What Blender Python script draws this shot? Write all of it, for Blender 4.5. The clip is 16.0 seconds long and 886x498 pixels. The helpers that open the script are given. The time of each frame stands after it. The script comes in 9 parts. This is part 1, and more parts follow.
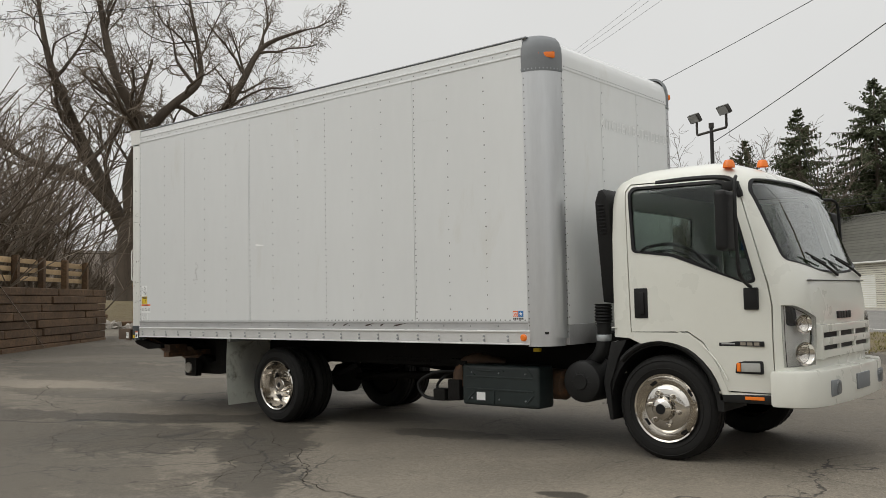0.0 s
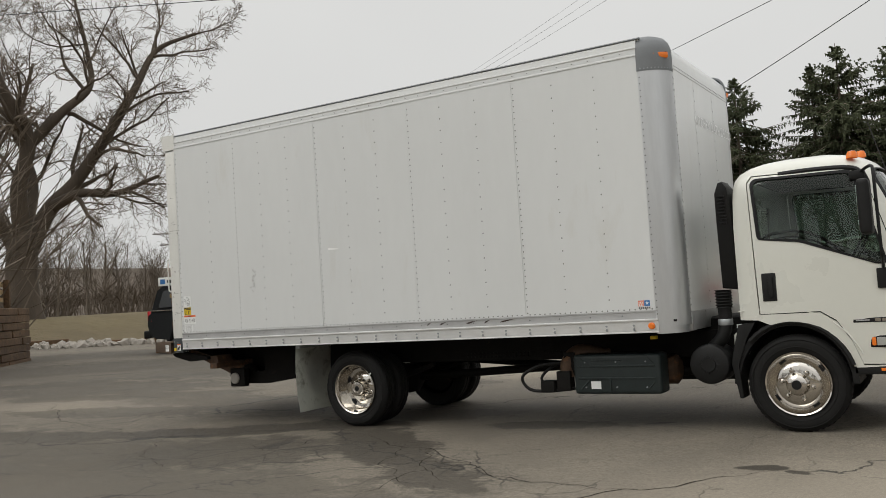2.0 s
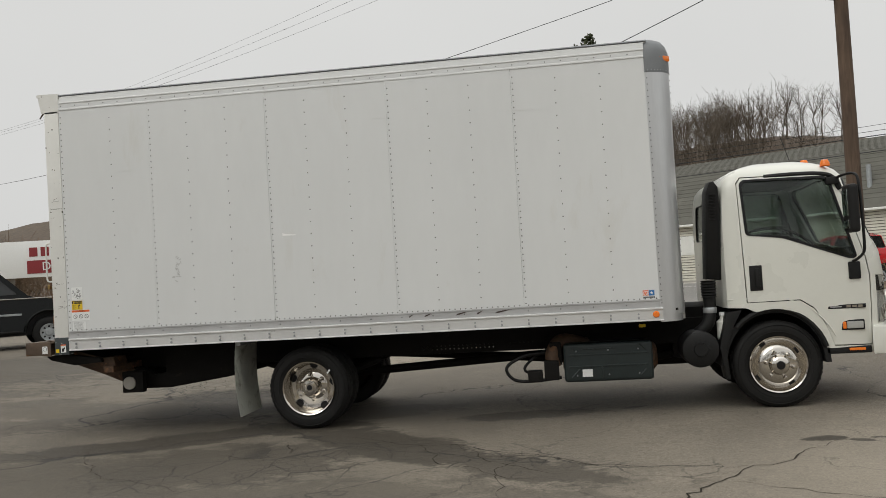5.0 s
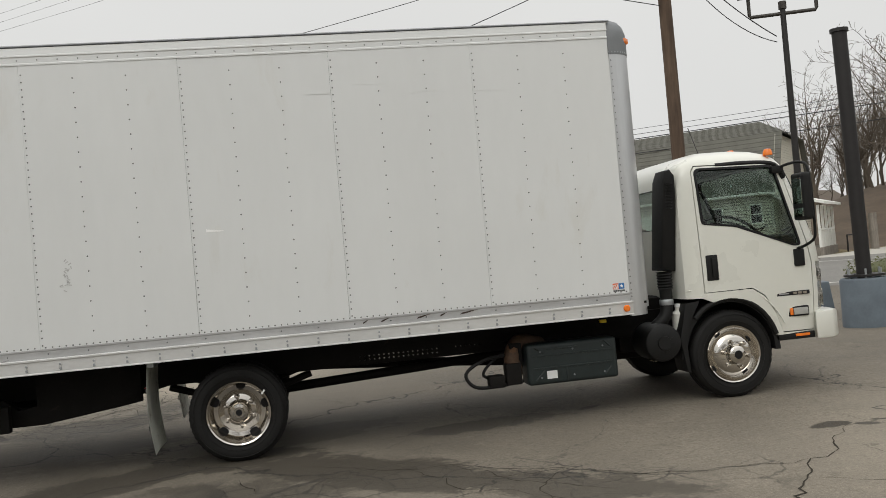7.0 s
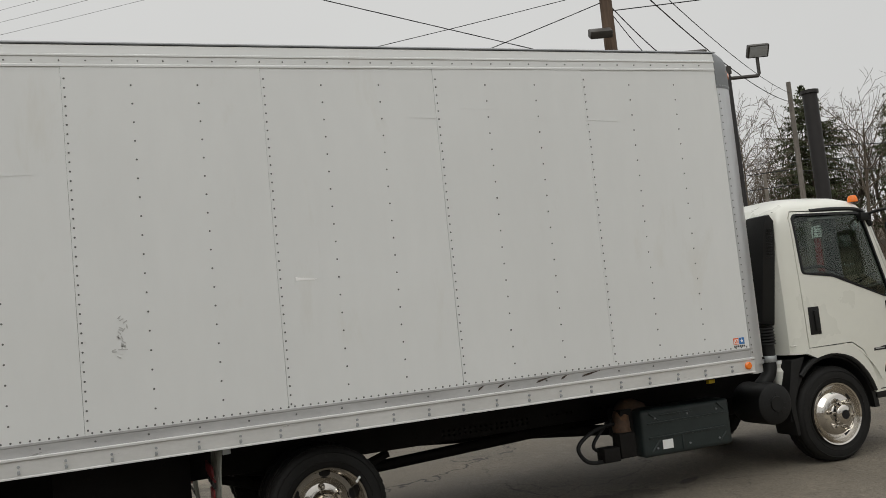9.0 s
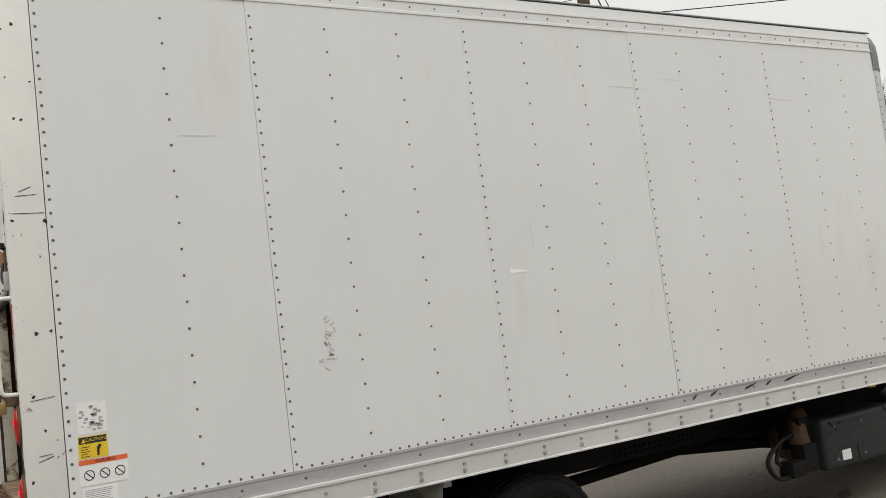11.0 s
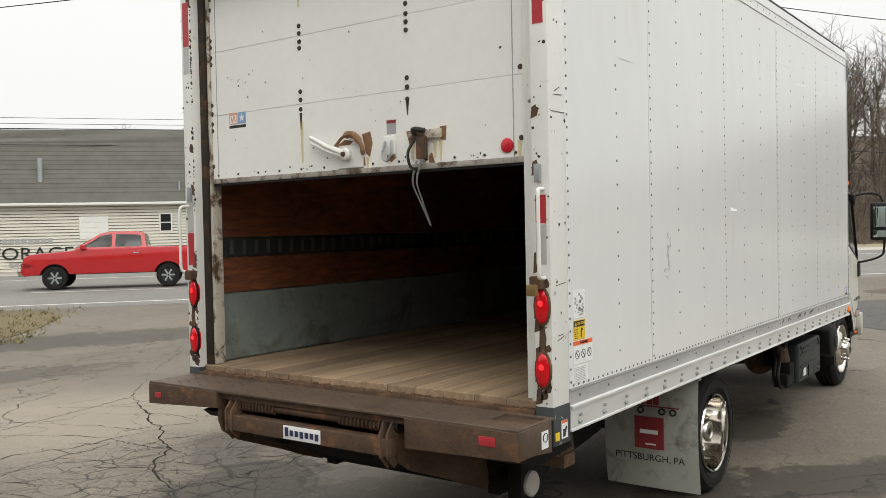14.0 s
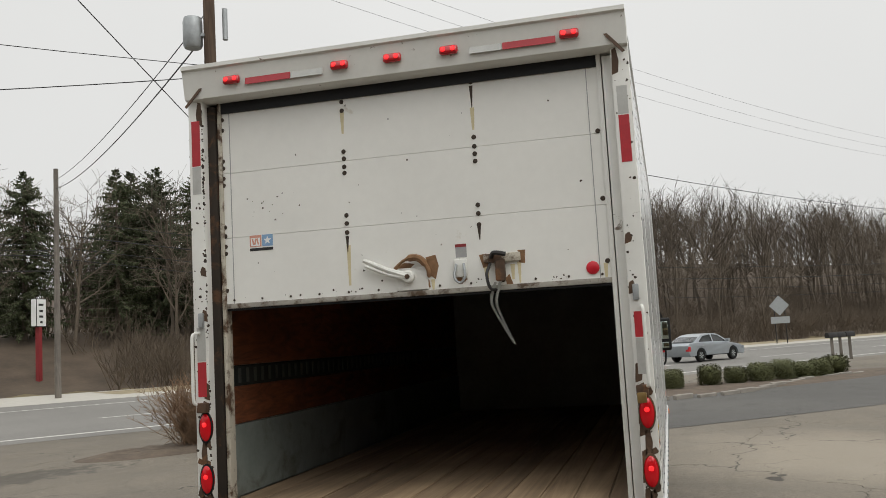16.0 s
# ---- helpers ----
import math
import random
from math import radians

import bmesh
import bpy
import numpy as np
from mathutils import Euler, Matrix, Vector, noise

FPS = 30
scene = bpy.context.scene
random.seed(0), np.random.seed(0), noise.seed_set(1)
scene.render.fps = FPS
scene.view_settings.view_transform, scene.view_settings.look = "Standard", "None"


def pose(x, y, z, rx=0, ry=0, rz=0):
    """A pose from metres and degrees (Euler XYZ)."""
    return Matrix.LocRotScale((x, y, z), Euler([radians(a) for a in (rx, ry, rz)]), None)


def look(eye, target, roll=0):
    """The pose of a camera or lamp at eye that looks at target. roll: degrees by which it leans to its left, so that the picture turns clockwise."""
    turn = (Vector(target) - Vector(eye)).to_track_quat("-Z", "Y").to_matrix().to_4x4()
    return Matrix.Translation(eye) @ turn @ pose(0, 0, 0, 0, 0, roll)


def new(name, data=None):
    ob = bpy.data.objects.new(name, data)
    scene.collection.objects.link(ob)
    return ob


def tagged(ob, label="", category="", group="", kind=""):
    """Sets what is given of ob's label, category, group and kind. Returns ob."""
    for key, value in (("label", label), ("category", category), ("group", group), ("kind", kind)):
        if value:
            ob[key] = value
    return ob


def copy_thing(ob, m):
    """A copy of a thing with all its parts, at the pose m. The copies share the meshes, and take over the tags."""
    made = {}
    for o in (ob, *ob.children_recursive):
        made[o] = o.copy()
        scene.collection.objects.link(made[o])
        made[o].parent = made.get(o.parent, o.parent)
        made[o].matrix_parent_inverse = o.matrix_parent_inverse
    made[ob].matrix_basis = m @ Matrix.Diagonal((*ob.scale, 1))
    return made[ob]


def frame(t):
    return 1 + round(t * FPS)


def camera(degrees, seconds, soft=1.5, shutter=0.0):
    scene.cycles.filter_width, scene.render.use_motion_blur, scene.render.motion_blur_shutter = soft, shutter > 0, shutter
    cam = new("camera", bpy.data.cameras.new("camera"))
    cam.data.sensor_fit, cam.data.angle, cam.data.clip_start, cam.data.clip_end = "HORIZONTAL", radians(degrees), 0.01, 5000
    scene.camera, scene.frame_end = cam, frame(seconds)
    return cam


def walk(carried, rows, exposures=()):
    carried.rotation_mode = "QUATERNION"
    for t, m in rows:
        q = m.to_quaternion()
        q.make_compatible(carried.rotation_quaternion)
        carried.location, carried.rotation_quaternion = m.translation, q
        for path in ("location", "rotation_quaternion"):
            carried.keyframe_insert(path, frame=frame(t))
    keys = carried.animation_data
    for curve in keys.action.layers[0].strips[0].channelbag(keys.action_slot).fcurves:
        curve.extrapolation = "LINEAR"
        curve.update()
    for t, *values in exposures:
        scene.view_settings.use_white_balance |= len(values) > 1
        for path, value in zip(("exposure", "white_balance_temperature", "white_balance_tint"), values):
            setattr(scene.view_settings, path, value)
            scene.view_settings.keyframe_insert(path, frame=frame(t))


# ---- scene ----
cam = camera(53.1, 16.0, soft=0.8)
PATH = [
    (0, (3.084, -7.346, 1.282), (1.814, -5.806, 1.397), -1.1),
    (0.5, (2.604, -7.674, 1.275), (1.399, -6.08, 1.377), -2.4),
    (1, (2.198, -8.072, 1.259), (1.045, -6.441, 1.364), -3.0),
    (1.5, (1.85, -8.44, 1.295), (0.751, -6.773, 1.404), -3.2),
    (2, (1.335, -8.748, 1.318), (0.31, -7.033, 1.427), -3.7),
    (2.5, (0.885, -9.1, 1.335), (0.013, -7.304, 1.467), -3.4),
    (3, (0.386, -9.323, 1.347), (-0.327, -7.458, 1.456), -4.2),
    (3.5, (-0.146, -9.51, 1.38), (-0.771, -7.612, 1.468), -4.3),
    (3.7, (-0.362, -9.573, 1.351), (-0.95, -7.663, 1.441), -4.0),
    (5.8, (-2.765, -9.406, 1.55), (-2.853, -7.409, 1.592), -2.6),
    (6, (-2.962, -9.301, 1.568), (-3.003, -7.302, 1.615), -2.2),
    (6.5, (-3.442, -9.02, 1.542), (-3.248, -7.03, 1.594), -2.8),
    (7, (-3.906, -8.596, 1.525), (-3.576, -6.623, 1.547), -5.0),
    (7.5, (-4.408, -8.219, 1.539), (-3.973, -6.269, 1.649), -5.9),
    (8, (-4.832, -7.865, 1.542), (-4.371, -5.923, 1.673), -5.8),
    (8.2, (-5.011, -7.67, 1.547), (-4.514, -5.737, 1.685), -5.8),
    (10.5, (-6.972, -5.669, 1.624), (-5.948, -3.959, 1.794), -6.3),
    (11, (-7.312, -5.181, 1.647), (-6.303, -3.464, 1.827), -7.1),
    (11.5, (-7.871, -4.763, 1.656), (-6.873, -3.035, 1.789), -7.4),
    (12, (-8.401, -4.33, 1.627), (-7.38, -2.612, 1.704), -7.4),
    (12.5, (-8.962, -3.975, 1.636), (-7.842, -2.318, 1.676), -4.9),
    (13, (-9.41, -3.734, 1.688), (-8.124, -2.203, 1.661), -2.3),
    (13.5, (-9.903, -3.364, 1.752), (-8.45, -1.991, 1.664), -2.6),
    (14, (-10.409, -3.112, 1.826), (-8.79, -1.939, 1.78), -1.2),
    (14.5, (-10.778, -2.725, 1.787), (-9.027, -1.76, 1.743), -1.3),
    (15, (-11.149, -2.311, 1.838), (-9.291, -1.583, 1.974), -1.5),
    (15.5, (-11.382, -1.888, 1.872), (-9.482, -1.297, 2.078), -2.3),
    (16, (-11.475, -1.323, 1.871), (-9.544, -0.844, 2.078), -3.2),
]
walk(cam, [(t, look(eye, target, roll)) for t, eye, target, roll in PATH],
     exposures=[(0, 0.05, 6680, 7), (1.5, 0.06, 6680, 7), (2.5, -0.03, 6680, 7), (3.5, -0.02, 6680, 7), (6, 0.0, 6680, 7), (6.5, -0.12, 6680, 7), (7, 0.09, 6680, 7), (7.5, 0.03, 6680, 7), (8.2, -0.13, 6680, 7), (10.4, -0.06, 6680, 7), (11, 0.25, 6760, 8), (11.5, 0.42, 6800, 8), (12.5, 0.40, 6800, 8), (13, 0.32, 6680, 7), (13.5, 0.43, 6680, 7), (14.5, 0.50, 6680, 7), (15, 0.43, 6680, 7), (15.5, 0.11, 6680, 7), (16, 0.15, 6680, 7)])


# ---- light ----
SUN_ELEVATION, SUN_TURN = radians(48), radians(200)
world = bpy.data.worlds.new("overcast")
scene.world = world
world.use_nodes = True
wn, wl = world.node_tree.nodes, world.node_tree.links
wn.clear()
w_out = wn.new("ShaderNodeOutputWorld")
w_bg = wn.new("ShaderNodeBackground")
w_sky = wn.new("ShaderNodeTexSky")
w_sky.sky_type, w_sky.sun_disc = "NISHITA", False
w_sky.sun_elevation, w_sky.sun_rotation = SUN_ELEVATION, SUN_TURN
w_grey = wn.new("ShaderNodeHueSaturation")
w_grey.inputs["Saturation"].default_value = 0.12
w_coord = wn.new("ShaderNodeTexCoord")
w_sep = wn.new("ShaderNodeSeparateXYZ")
w_ramp = wn.new("ShaderNodeValToRGB")
w_ramp.color_ramp.elements[0].position, w_ramp.color_ramp.elements[0].color = 0.0, (6.1, 6.1, 6.25, 1)
w_ramp.color_ramp.elements[1].position, w_ramp.color_ramp.elements[1].color = 1.0, (16.2, 16.2, 16.4, 1)
w_mid = w_ramp.color_ramp.elements.new(0.42)
w_mid.color = (7.2, 7.2, 7.35, 1)
w_noise = wn.new("ShaderNodeTexNoise")
w_noise.inputs["Scale"].default_value, w_noise.inputs["Detail"].default_value = 2.2, 5
w_cloud = wn.new("ShaderNodeMapRange")
w_cloud.inputs["To Min"].default_value, w_cloud.inputs["To Max"].default_value = 0.93, 1.07
w_mul = wn.new("ShaderNodeVectorMath")
w_mul.operation = "MULTIPLY"
w_add = wn.new("ShaderNodeMix")
w_add.data_type = "RGBA"
w_add.inputs[0].default_value = 0.9
wl.new(w_coord.outputs["Generated"], w_sep.inputs[0])
wl.new(w_sep.outputs["Z"], w_ramp.inputs[0])
wl.new(w_coord.outputs["Generated"], w_noise.inputs["Vector"])
wl.new(w_noise.outputs["Fac"], w_cloud.inputs["Value"])
wl.new(w_ramp.outputs[0], w_mul.inputs[0])
wl.new(w_cloud.outputs[0], w_mul.inputs[1])
wl.new(w_sky.outputs[0], w_grey.inputs["Color"])
wl.new(w_grey.outputs[0], w_add.inputs[6])
wl.new(w_mul.outputs[0], w_add.inputs[7])
wl.new(w_add.outputs[2], w_bg.inputs["Color"])
w_bg.inputs["Strength"].default_value = 0.105
wl.new(w_bg.outputs[0], w_out.inputs[0])

sun = new("sun", bpy.data.lights.new("sun", "SUN"))
sun.data.energy, sun.data.angle, sun.data.color = 0.75, radians(40), (1.0, 0.98, 0.95)
sun.matrix_world = look((0, 0, 40), Vector((0, 0, 40)) - Vector((-0.42, -0.62, 0.78)))


# ---- materials ----
def tree_of(name):
    m = bpy.data.materials.new(name)
    m.use_nodes = True
    return m, m.node_tree.nodes, m.node_tree.links, m.node_tree.nodes["Principled BSDF"]


def noise_of(n, l, vec, scale, detail=4, rough=0.55, warp=0.0):
    t = n.new("ShaderNodeTexNoise")
    t.inputs["Scale"].default_value, t.inputs["Detail"].default_value = scale, detail
    t.inputs["Roughness"].default_value, t.inputs["Distortion"].default_value = rough, warp
    l.new(vec, t.inputs["Vector"])
    return t.outputs["Fac"]


def coord_of(n, l, stretch=(1, 1, 1), space="Object"):
    c = n.new("ShaderNodeTexCoord")
    if stretch == (1, 1, 1):
        return c.outputs[space]
    s = n.new("ShaderNodeMapping")
    s.inputs["Scale"].default_value = stretch
    l.new(c.outputs[space], s.inputs["Vector"])
    return s.outputs[0]


def ramp_of(n, l, fac, lo, hi, a=0.0, b=1.0):
    r = n.new("ShaderNodeMapRange")
    r.inputs["From Min"].default_value, r.inputs["From Max"].default_value = lo, hi
    r.inputs["To Min"].default_value, r.inputs["To Max"].default_value = a, b
    l.new(fac, r.inputs["Value"])
    return r.outputs[0]


def mix_of(n, l, fac, a, b, mode="MIX"):
    m = n.new("ShaderNodeMix")
    m.data_type, m.blend_type = "RGBA", mode
    for socket, value in ((m.inputs[0], fac), (m.inputs[6], a), (m.inputs[7], b)):
        if isinstance(value, bpy.types.NodeSocket):
            l.new(value, socket)
        elif isinstance(value, (int, float)):
            socket.default_value = value
        else:
            socket.default_value = (*value, 1)
    return m.outputs[2]


def bump_of(n, l, p, height, strength, distance=0.01):
    b = n.new("ShaderNodeBump")
    b.inputs["Strength"].default_value, b.inputs["Distance"].default_value = strength, distance
    l.new(height, b.inputs["Height"])
    l.new(b.outputs[0], p.inputs["Normal"])


def math_of(n, l, op, a, b=0.0):
    m = n.new("ShaderNodeMath")
    m.operation = op
    for socket, value in ((m.inputs[0], a), (m.inputs[1], b)):
        if isinstance(value, (int, float)):
            socket.default_value = value
        else:
            l.new(value, socket)
    return m.outputs[0]


def mat(name, base, rough=0.5, metal=0.0, vary=0.12, scale=5.0, bump=0.0, bscale=60.0, stain=None, stretch=(1, 1, 1), coat=0.0, random_tone=0.0, gloss=0.5):
    """stain: (colour, lowest, highest value of its noise, scale)"""
    m, n, l, p = tree_of(name)
    v = coord_of(n, l, stretch)
    big = noise_of(n, l, v, scale, 5)
    fine = noise_of(n, l, v, scale * 9, 3)
    tone = math_of(n, l, "ADD", math_of(n, l, "MULTIPLY", big, 0.65), math_of(n, l, "MULTIPLY", fine, 0.35))
    tone = ramp_of(n, l, tone, 0.3, 0.7)
    lo, hi = [c * (1 - vary) for c in base], [min(1, c * (1 + vary)) for c in base]
    col = mix_of(n, l, tone, lo, hi)
    if random_tone:
        o = n.new("ShaderNodeObjectInfo")
        col = mix_of(n, l, 1.0, col, mix_of(n, l, o.outputs["Random"], [1 - random_tone] * 3, [1] * 3), "MULTIPLY")
    if stain:
        mask = ramp_of(n, l, noise_of(n, l, v, stain[3], 8, 0.65, 0.4), stain[1], stain[2])
        col = mix_of(n, l, mask, col, stain[0])
    l.new(col, p.inputs["Base Color"])
    l.new(ramp_of(n, l, fine, 0.2, 0.8, max(0, rough - 0.08), min(1, rough + 0.08)) if rough > 0.36 else ramp_of(n, l, big, 0.2, 0.8, max(0, rough - 0.02), rough + 0.02), p.inputs["Roughness"])
    p.inputs["Metallic"].default_value, p.inputs["Coat Weight"].default_value = metal, coat
    p.inputs["Coat Roughness"].default_value = 0.08
    p.inputs["Specular IOR Level"].default_value = gloss
    if bump:
        bump_of(n, l, p, noise_of(n, l, v, bscale, 4), bump)
    return m


def glow(name, base, power):
    m, n, l, p = tree_of(name)
    p.inputs["Base Color"].default_value = (*base, 1)
    p.inputs["Emission Color"].default_value = (*base, 1)
    p.inputs["Emission Strength"].default_value = power
    p.inputs["Roughness"].default_value = 0.15
    return m


def glass(name, tint, rough=0.0):
    m, n, l, p = tree_of(name)
    p.inputs["Base Color"].default_value = (*tint, 1)
    p.inputs["Transmission Weight"].default_value, p.inputs["Roughness"].default_value = 1.0, rough
    p.inputs["IOR"].default_value = 1.45
    return m


PANEL = mat("white_panel_paint", (0.70, 0.71, 0.705), 0.24, 0, 0.03, 1.2, 0.03, 2.2, ((0.62, 0.61, 0.57), 0.60, 0.85, 2.5), stretch=(1, 1, 0.3), coat=0.35)
FRAME_PAINT = mat("chipped_white_paint", (0.73, 0.725, 0.69), 0.45, 0, 0.05, 3, 0.05, 30, ((0.16, 0.12, 0.09), 0.66, 0.70, 14))
DOOR_PAINT = mat("aged_white_door", (0.79, 0.785, 0.75), 0.4, 0, 0.04, 2, 0.02, 20, ((0.50, 0.44, 0.33), 0.68, 0.8, 5))
CAB_PAINT = mat("cream_white_paint", (0.70, 0.70, 0.64), 0.28, 0, 0.02, 2, coat=0.5)
ALU = mat("brushed_aluminium", (0.62, 0.63, 0.64), 0.36, 0.75, 0.08, 4, 0.03, 40, stretch=(1, 1, 0.15))
RAIL = mat("worn_aluminium_rail", (0.44, 0.44, 0.44), 0.45, 0.4, 0.15, 5, 0.05, 60, ((0.10, 0.09, 0.08), 0.66, 0.72, 7), stretch=(0.4, 1, 1))
CHROME = mat("chrome", (0.62, 0.59, 0.545), 0.10, 1.0, 0.05, 8)
RIVET = mat("rivet_metal", (0.12, 0.12, 0.118), 0.35, 0.3, 0.1, 30)
GREY_CAP = mat("grey_plastic_cap", (0.19, 0.20, 0.21), 0.55, 0, 0.08, 6)
BLACK = mat("black_plastic", (0.008, 0.008, 0.008), 0.55, 0, 0.2, 10, 0.1, 90, gloss=0.3)
BLACK_TRIM = mat("black_rubber_trim", (0.008, 0.008, 0.009), 0.45, 0, 0.2, 10, gloss=0.3)
TYRE = mat("tyre_rubber", (0.011, 0.0107, 0.0103), 0.7, 0, 0.25, 9, 0.2, 60, ((0.040, 0.037, 0.032), 0.62, 0.8, 6), gloss=0.25)
CHASSIS = mat("grimy_black_chassis", (0.008, 0.0072, 0.0065), 0.7, 0, 0.35, 5, 0.3, 40, ((0.05, 0.036, 0.026), 0.63, 0.78, 5), gloss=0.2)
RUST = mat("rusty_brown_steel", (0.085, 0.050, 0.030), 0.7, 0.15, 0.5, 6, 0.4, 40, ((0.22, 0.10, 0.042), 0.54, 0.70, 9))
PLATE = mat("worn_brown_tread_plate", (0.105, 0.072, 0.050), 0.6, 0.2, 0.3, 5, 0.2, 50, ((0.045, 0.032, 0.024), 0.52, 0.72, 4))
RUST_SPOT = mat("rust_spot", (0.045, 0.03, 0.02), 0.8, 0, 0.4, 30)
RUST_STREAK = mat("pale_rust_streak", (0.62, 0.54, 0.34), 0.5, 0, 0.15, 14)
TANK = mat("dark_slate_plastic", (0.020, 0.028, 0.028), 0.45, 0, 0.2, 6, 0.15, 70, gloss=0.4)
FLAP = mat("dirty_white_flap", (0.56, 0.57, 0.52), 0.55, 0, 0.1, 3, 0.05, 20, ((0.16, 0.145, 0.115), 0.54, 0.72, 5))
RED_LENS = mat("red_lens", (0.50, 0.012, 0.02), 0.14, 0, 0.1, 30, coat=0.6)
RED_GLOW = glow("lit_red_lens", (1.0, 0.02, 0.025), 1.15)
TAIL_LENS = glow("lit_tail_lens", (0.50, 0.006, 0.012), 0.10)
AMBER = glow("glowing_amber_lens", (0.72, 0.17, 0.02), 0.12)
RED_TAPE = mat("red_reflective_tape", (0.42, 0.03, 0.04), 0.35, 0, 0.15, 20)
SILVER_TAPE = mat("silver_reflective_tape", (0.48, 0.48, 0.46), 0.35, 0.2, 0.12, 20)
CLEAR = glass("clear_glass", (0.86, 0.92, 0.90))
TINTED = glass("tinted_glass", (0.33, 0.41, 0.37))
LENS = glass("headlamp_lens", (0.95, 0.95, 0.95))
MIRROR = mat("mirror_glass", (0.50, 0.58, 0.54), 0.03, 1.0, 0.01, 3)
STICKER = mat("white_sticker", (0.78, 0.79, 0.78), 0.4, 0, 0.03, 20)
PRINT = mat("black_print", (0.02, 0.02, 0.02), 0.5, 0, 0.1, 40)
GREY_PRINT = mat("grey_print", (0.34, 0.34, 0.34), 0.5, 0, 0.1, 40)
RED_PRINT = mat("red_print", (0.24, 0.026, 0.030), 0.5, 0, 0.1, 40)
ORANGE_PRINT = mat("orange_print", (0.75, 0.14, 0.03), 0.5, 0, 0.1, 40)
YELLOW_PRINT = mat("yellow_print", (0.75, 0.52, 0.02), 0.5, 0, 0.1, 40)
BLUE_PRINT = mat("blue_print", (0.03, 0.16, 0.42), 0.5, 0, 0.1, 40)
INTERIOR = mat("grey_cab_trim", (0.020, 0.020, 0.020), 0.7, 0, 0.15, 8)
KICK = mat("grey_green_kick_plate", (0.20, 0.225, 0.21), 0.55, 0, 0.25, 3, 0.1, 30, ((0.075, 0.062, 0.045), 0.50, 0.72, 3))
BULKHEAD = mat("pale_grey_green_bulkhead", (0.50, 0.53, 0.51), 0.6, 0, 0.2, 2, 0.05, 20)
# lighter than the track: light caught by the slot ridges, put into their colour
SLOT_EDGE = mat("lit_slot_edge", (0.11, 0.115, 0.105), 0.5, 0.4, 0.3, 8)
DARK_STEEL = mat("dark_track_steel", (0.045, 0.05, 0.048), 0.5, 0.5, 0.2, 8)


def wood(name, light, dark, along, ring=10.0, rough=0.6, bump=0.15, warp=1.4, squeeze=0.07):
    """Grain runs along that axis (0 x, 1 y, 2 z)."""
    m, n, l, p = tree_of(name)
    stretch = [ring, ring, ring]
    stretch[along] = ring * squeeze
    v = coord_of(n, l, tuple(stretch))
    grain = noise_of(n, l, v, 1.0, 8, 0.65, warp)
    blot = noise_of(n, l, coord_of(n, l), 1.3, 4)
    o = n.new("ShaderNodeObjectInfo")
    tone = ramp_of(n, l, grain, 0.3, 0.72)
    col = mix_of(n, l, tone, dark, light)
    col = mix_of(n, l, ramp_of(n, l, blot, 0.4, 0.75, 0, 0.6), col, [c * 0.55 for c in dark])
    col = mix_of(n, l, 1.0, col, mix_of(n, l, o.outputs["Random"], (0.72, 0.72, 0.74), (1, 1, 1)), "MULTIPLY")
    l.new(col, p.inputs["Base Color"])
    p.inputs["Roughness"].default_value = rough
    bump_of(n, l, p, grain, bump)
    return m


PLYWOOD = wood("red_brown_plywood", (0.38, 0.125, 0.050), (0.085, 0.030, 0.017), 0, 9, warp=3.2, squeeze=0.22)
DECK = wood("worn_plank_floor", (0.50, 0.36, 0.225), (0.19, 0.125, 0.075), 0, 11, 0.7, squeeze=0.04)
TIMBER = wood("weathered_timber", (0.20, 0.118, 0.062), (0.070, 0.042, 0.022), 0, 9, 0.85, bump=0.4)
NEW_WOOD = wood("pale_new_lumber", (0.66, 0.49, 0.28), (0.46, 0.31, 0.16), 0, 9, 0.8)
BROWN_FENCE = wood("brown_painted_wood", (0.12, 0.05, 0.035), (0.06, 0.025, 0.02), 0, 9, 0.75)
POLE_WOOD = wood("utility_pole_wood", (0.20, 0.135, 0.09), (0.085, 0.055, 0.038), 2, 12, 0.9, bump=0.4)
GREY_WOOD = wood("grey_weathered_wood", (0.30, 0.27, 0.23), (0.16, 0.14, 0.12), 2, 12, 0.9, bump=0.4)
BARK = mat("grey_brown_bark", (0.145, 0.116, 0.087), 0.9, 0, 0.35, 2.0, 0.5, 8, stretch=(1, 1, 0.25), random_tone=0.3)
TWIG = mat("brown_twigs", (0.165, 0.132, 0.10), 0.9, 0, 0.25, 3.0, random_tone=0.35)
NEEDLE = mat("dark_green_needles", (0.064, 0.076, 0.032), 0.8, 0, 0.4, 1.2, random_tone=0.3)
HEDGE = mat("dull_green_hedge", (0.075, 0.080, 0.028), 0.8, 0, 0.4, 9)
DRY_BUSH = mat("dry_brown_twigs", (0.20, 0.125, 0.075), 0.9, 0, 0.3, 5)
LITTER = mat("brown_leaf_litter", (0.080, 0.058, 0.040), 0.95, 0, 0.4, 0.5, 0.6, 3)
MULCH = mat("dark_mulch", (0.10, 0.075, 0.055), 0.95, 0, 0.4, 4, 0.8, 20)
SIDING = mat("cream_vinyl_siding", (0.58, 0.555, 0.475), 0.5, 0, 0.05, 1.0, random_tone=0.05)
WHITE_TRIM = mat("white_painted_trim", (0.74, 0.74, 0.70), 0.5, 0, 0.05, 3)
SHINGLE = mat("grey_brown_shingles", (0.116, 0.113, 0.096), 0.9, 0, 0.2, 1.5, 0.3, 12, random_tone=0.15)
CONCRETE = mat("pale_concrete", (0.42, 0.40, 0.36), 0.85, 0, 0.15, 2, 0.2, 40)
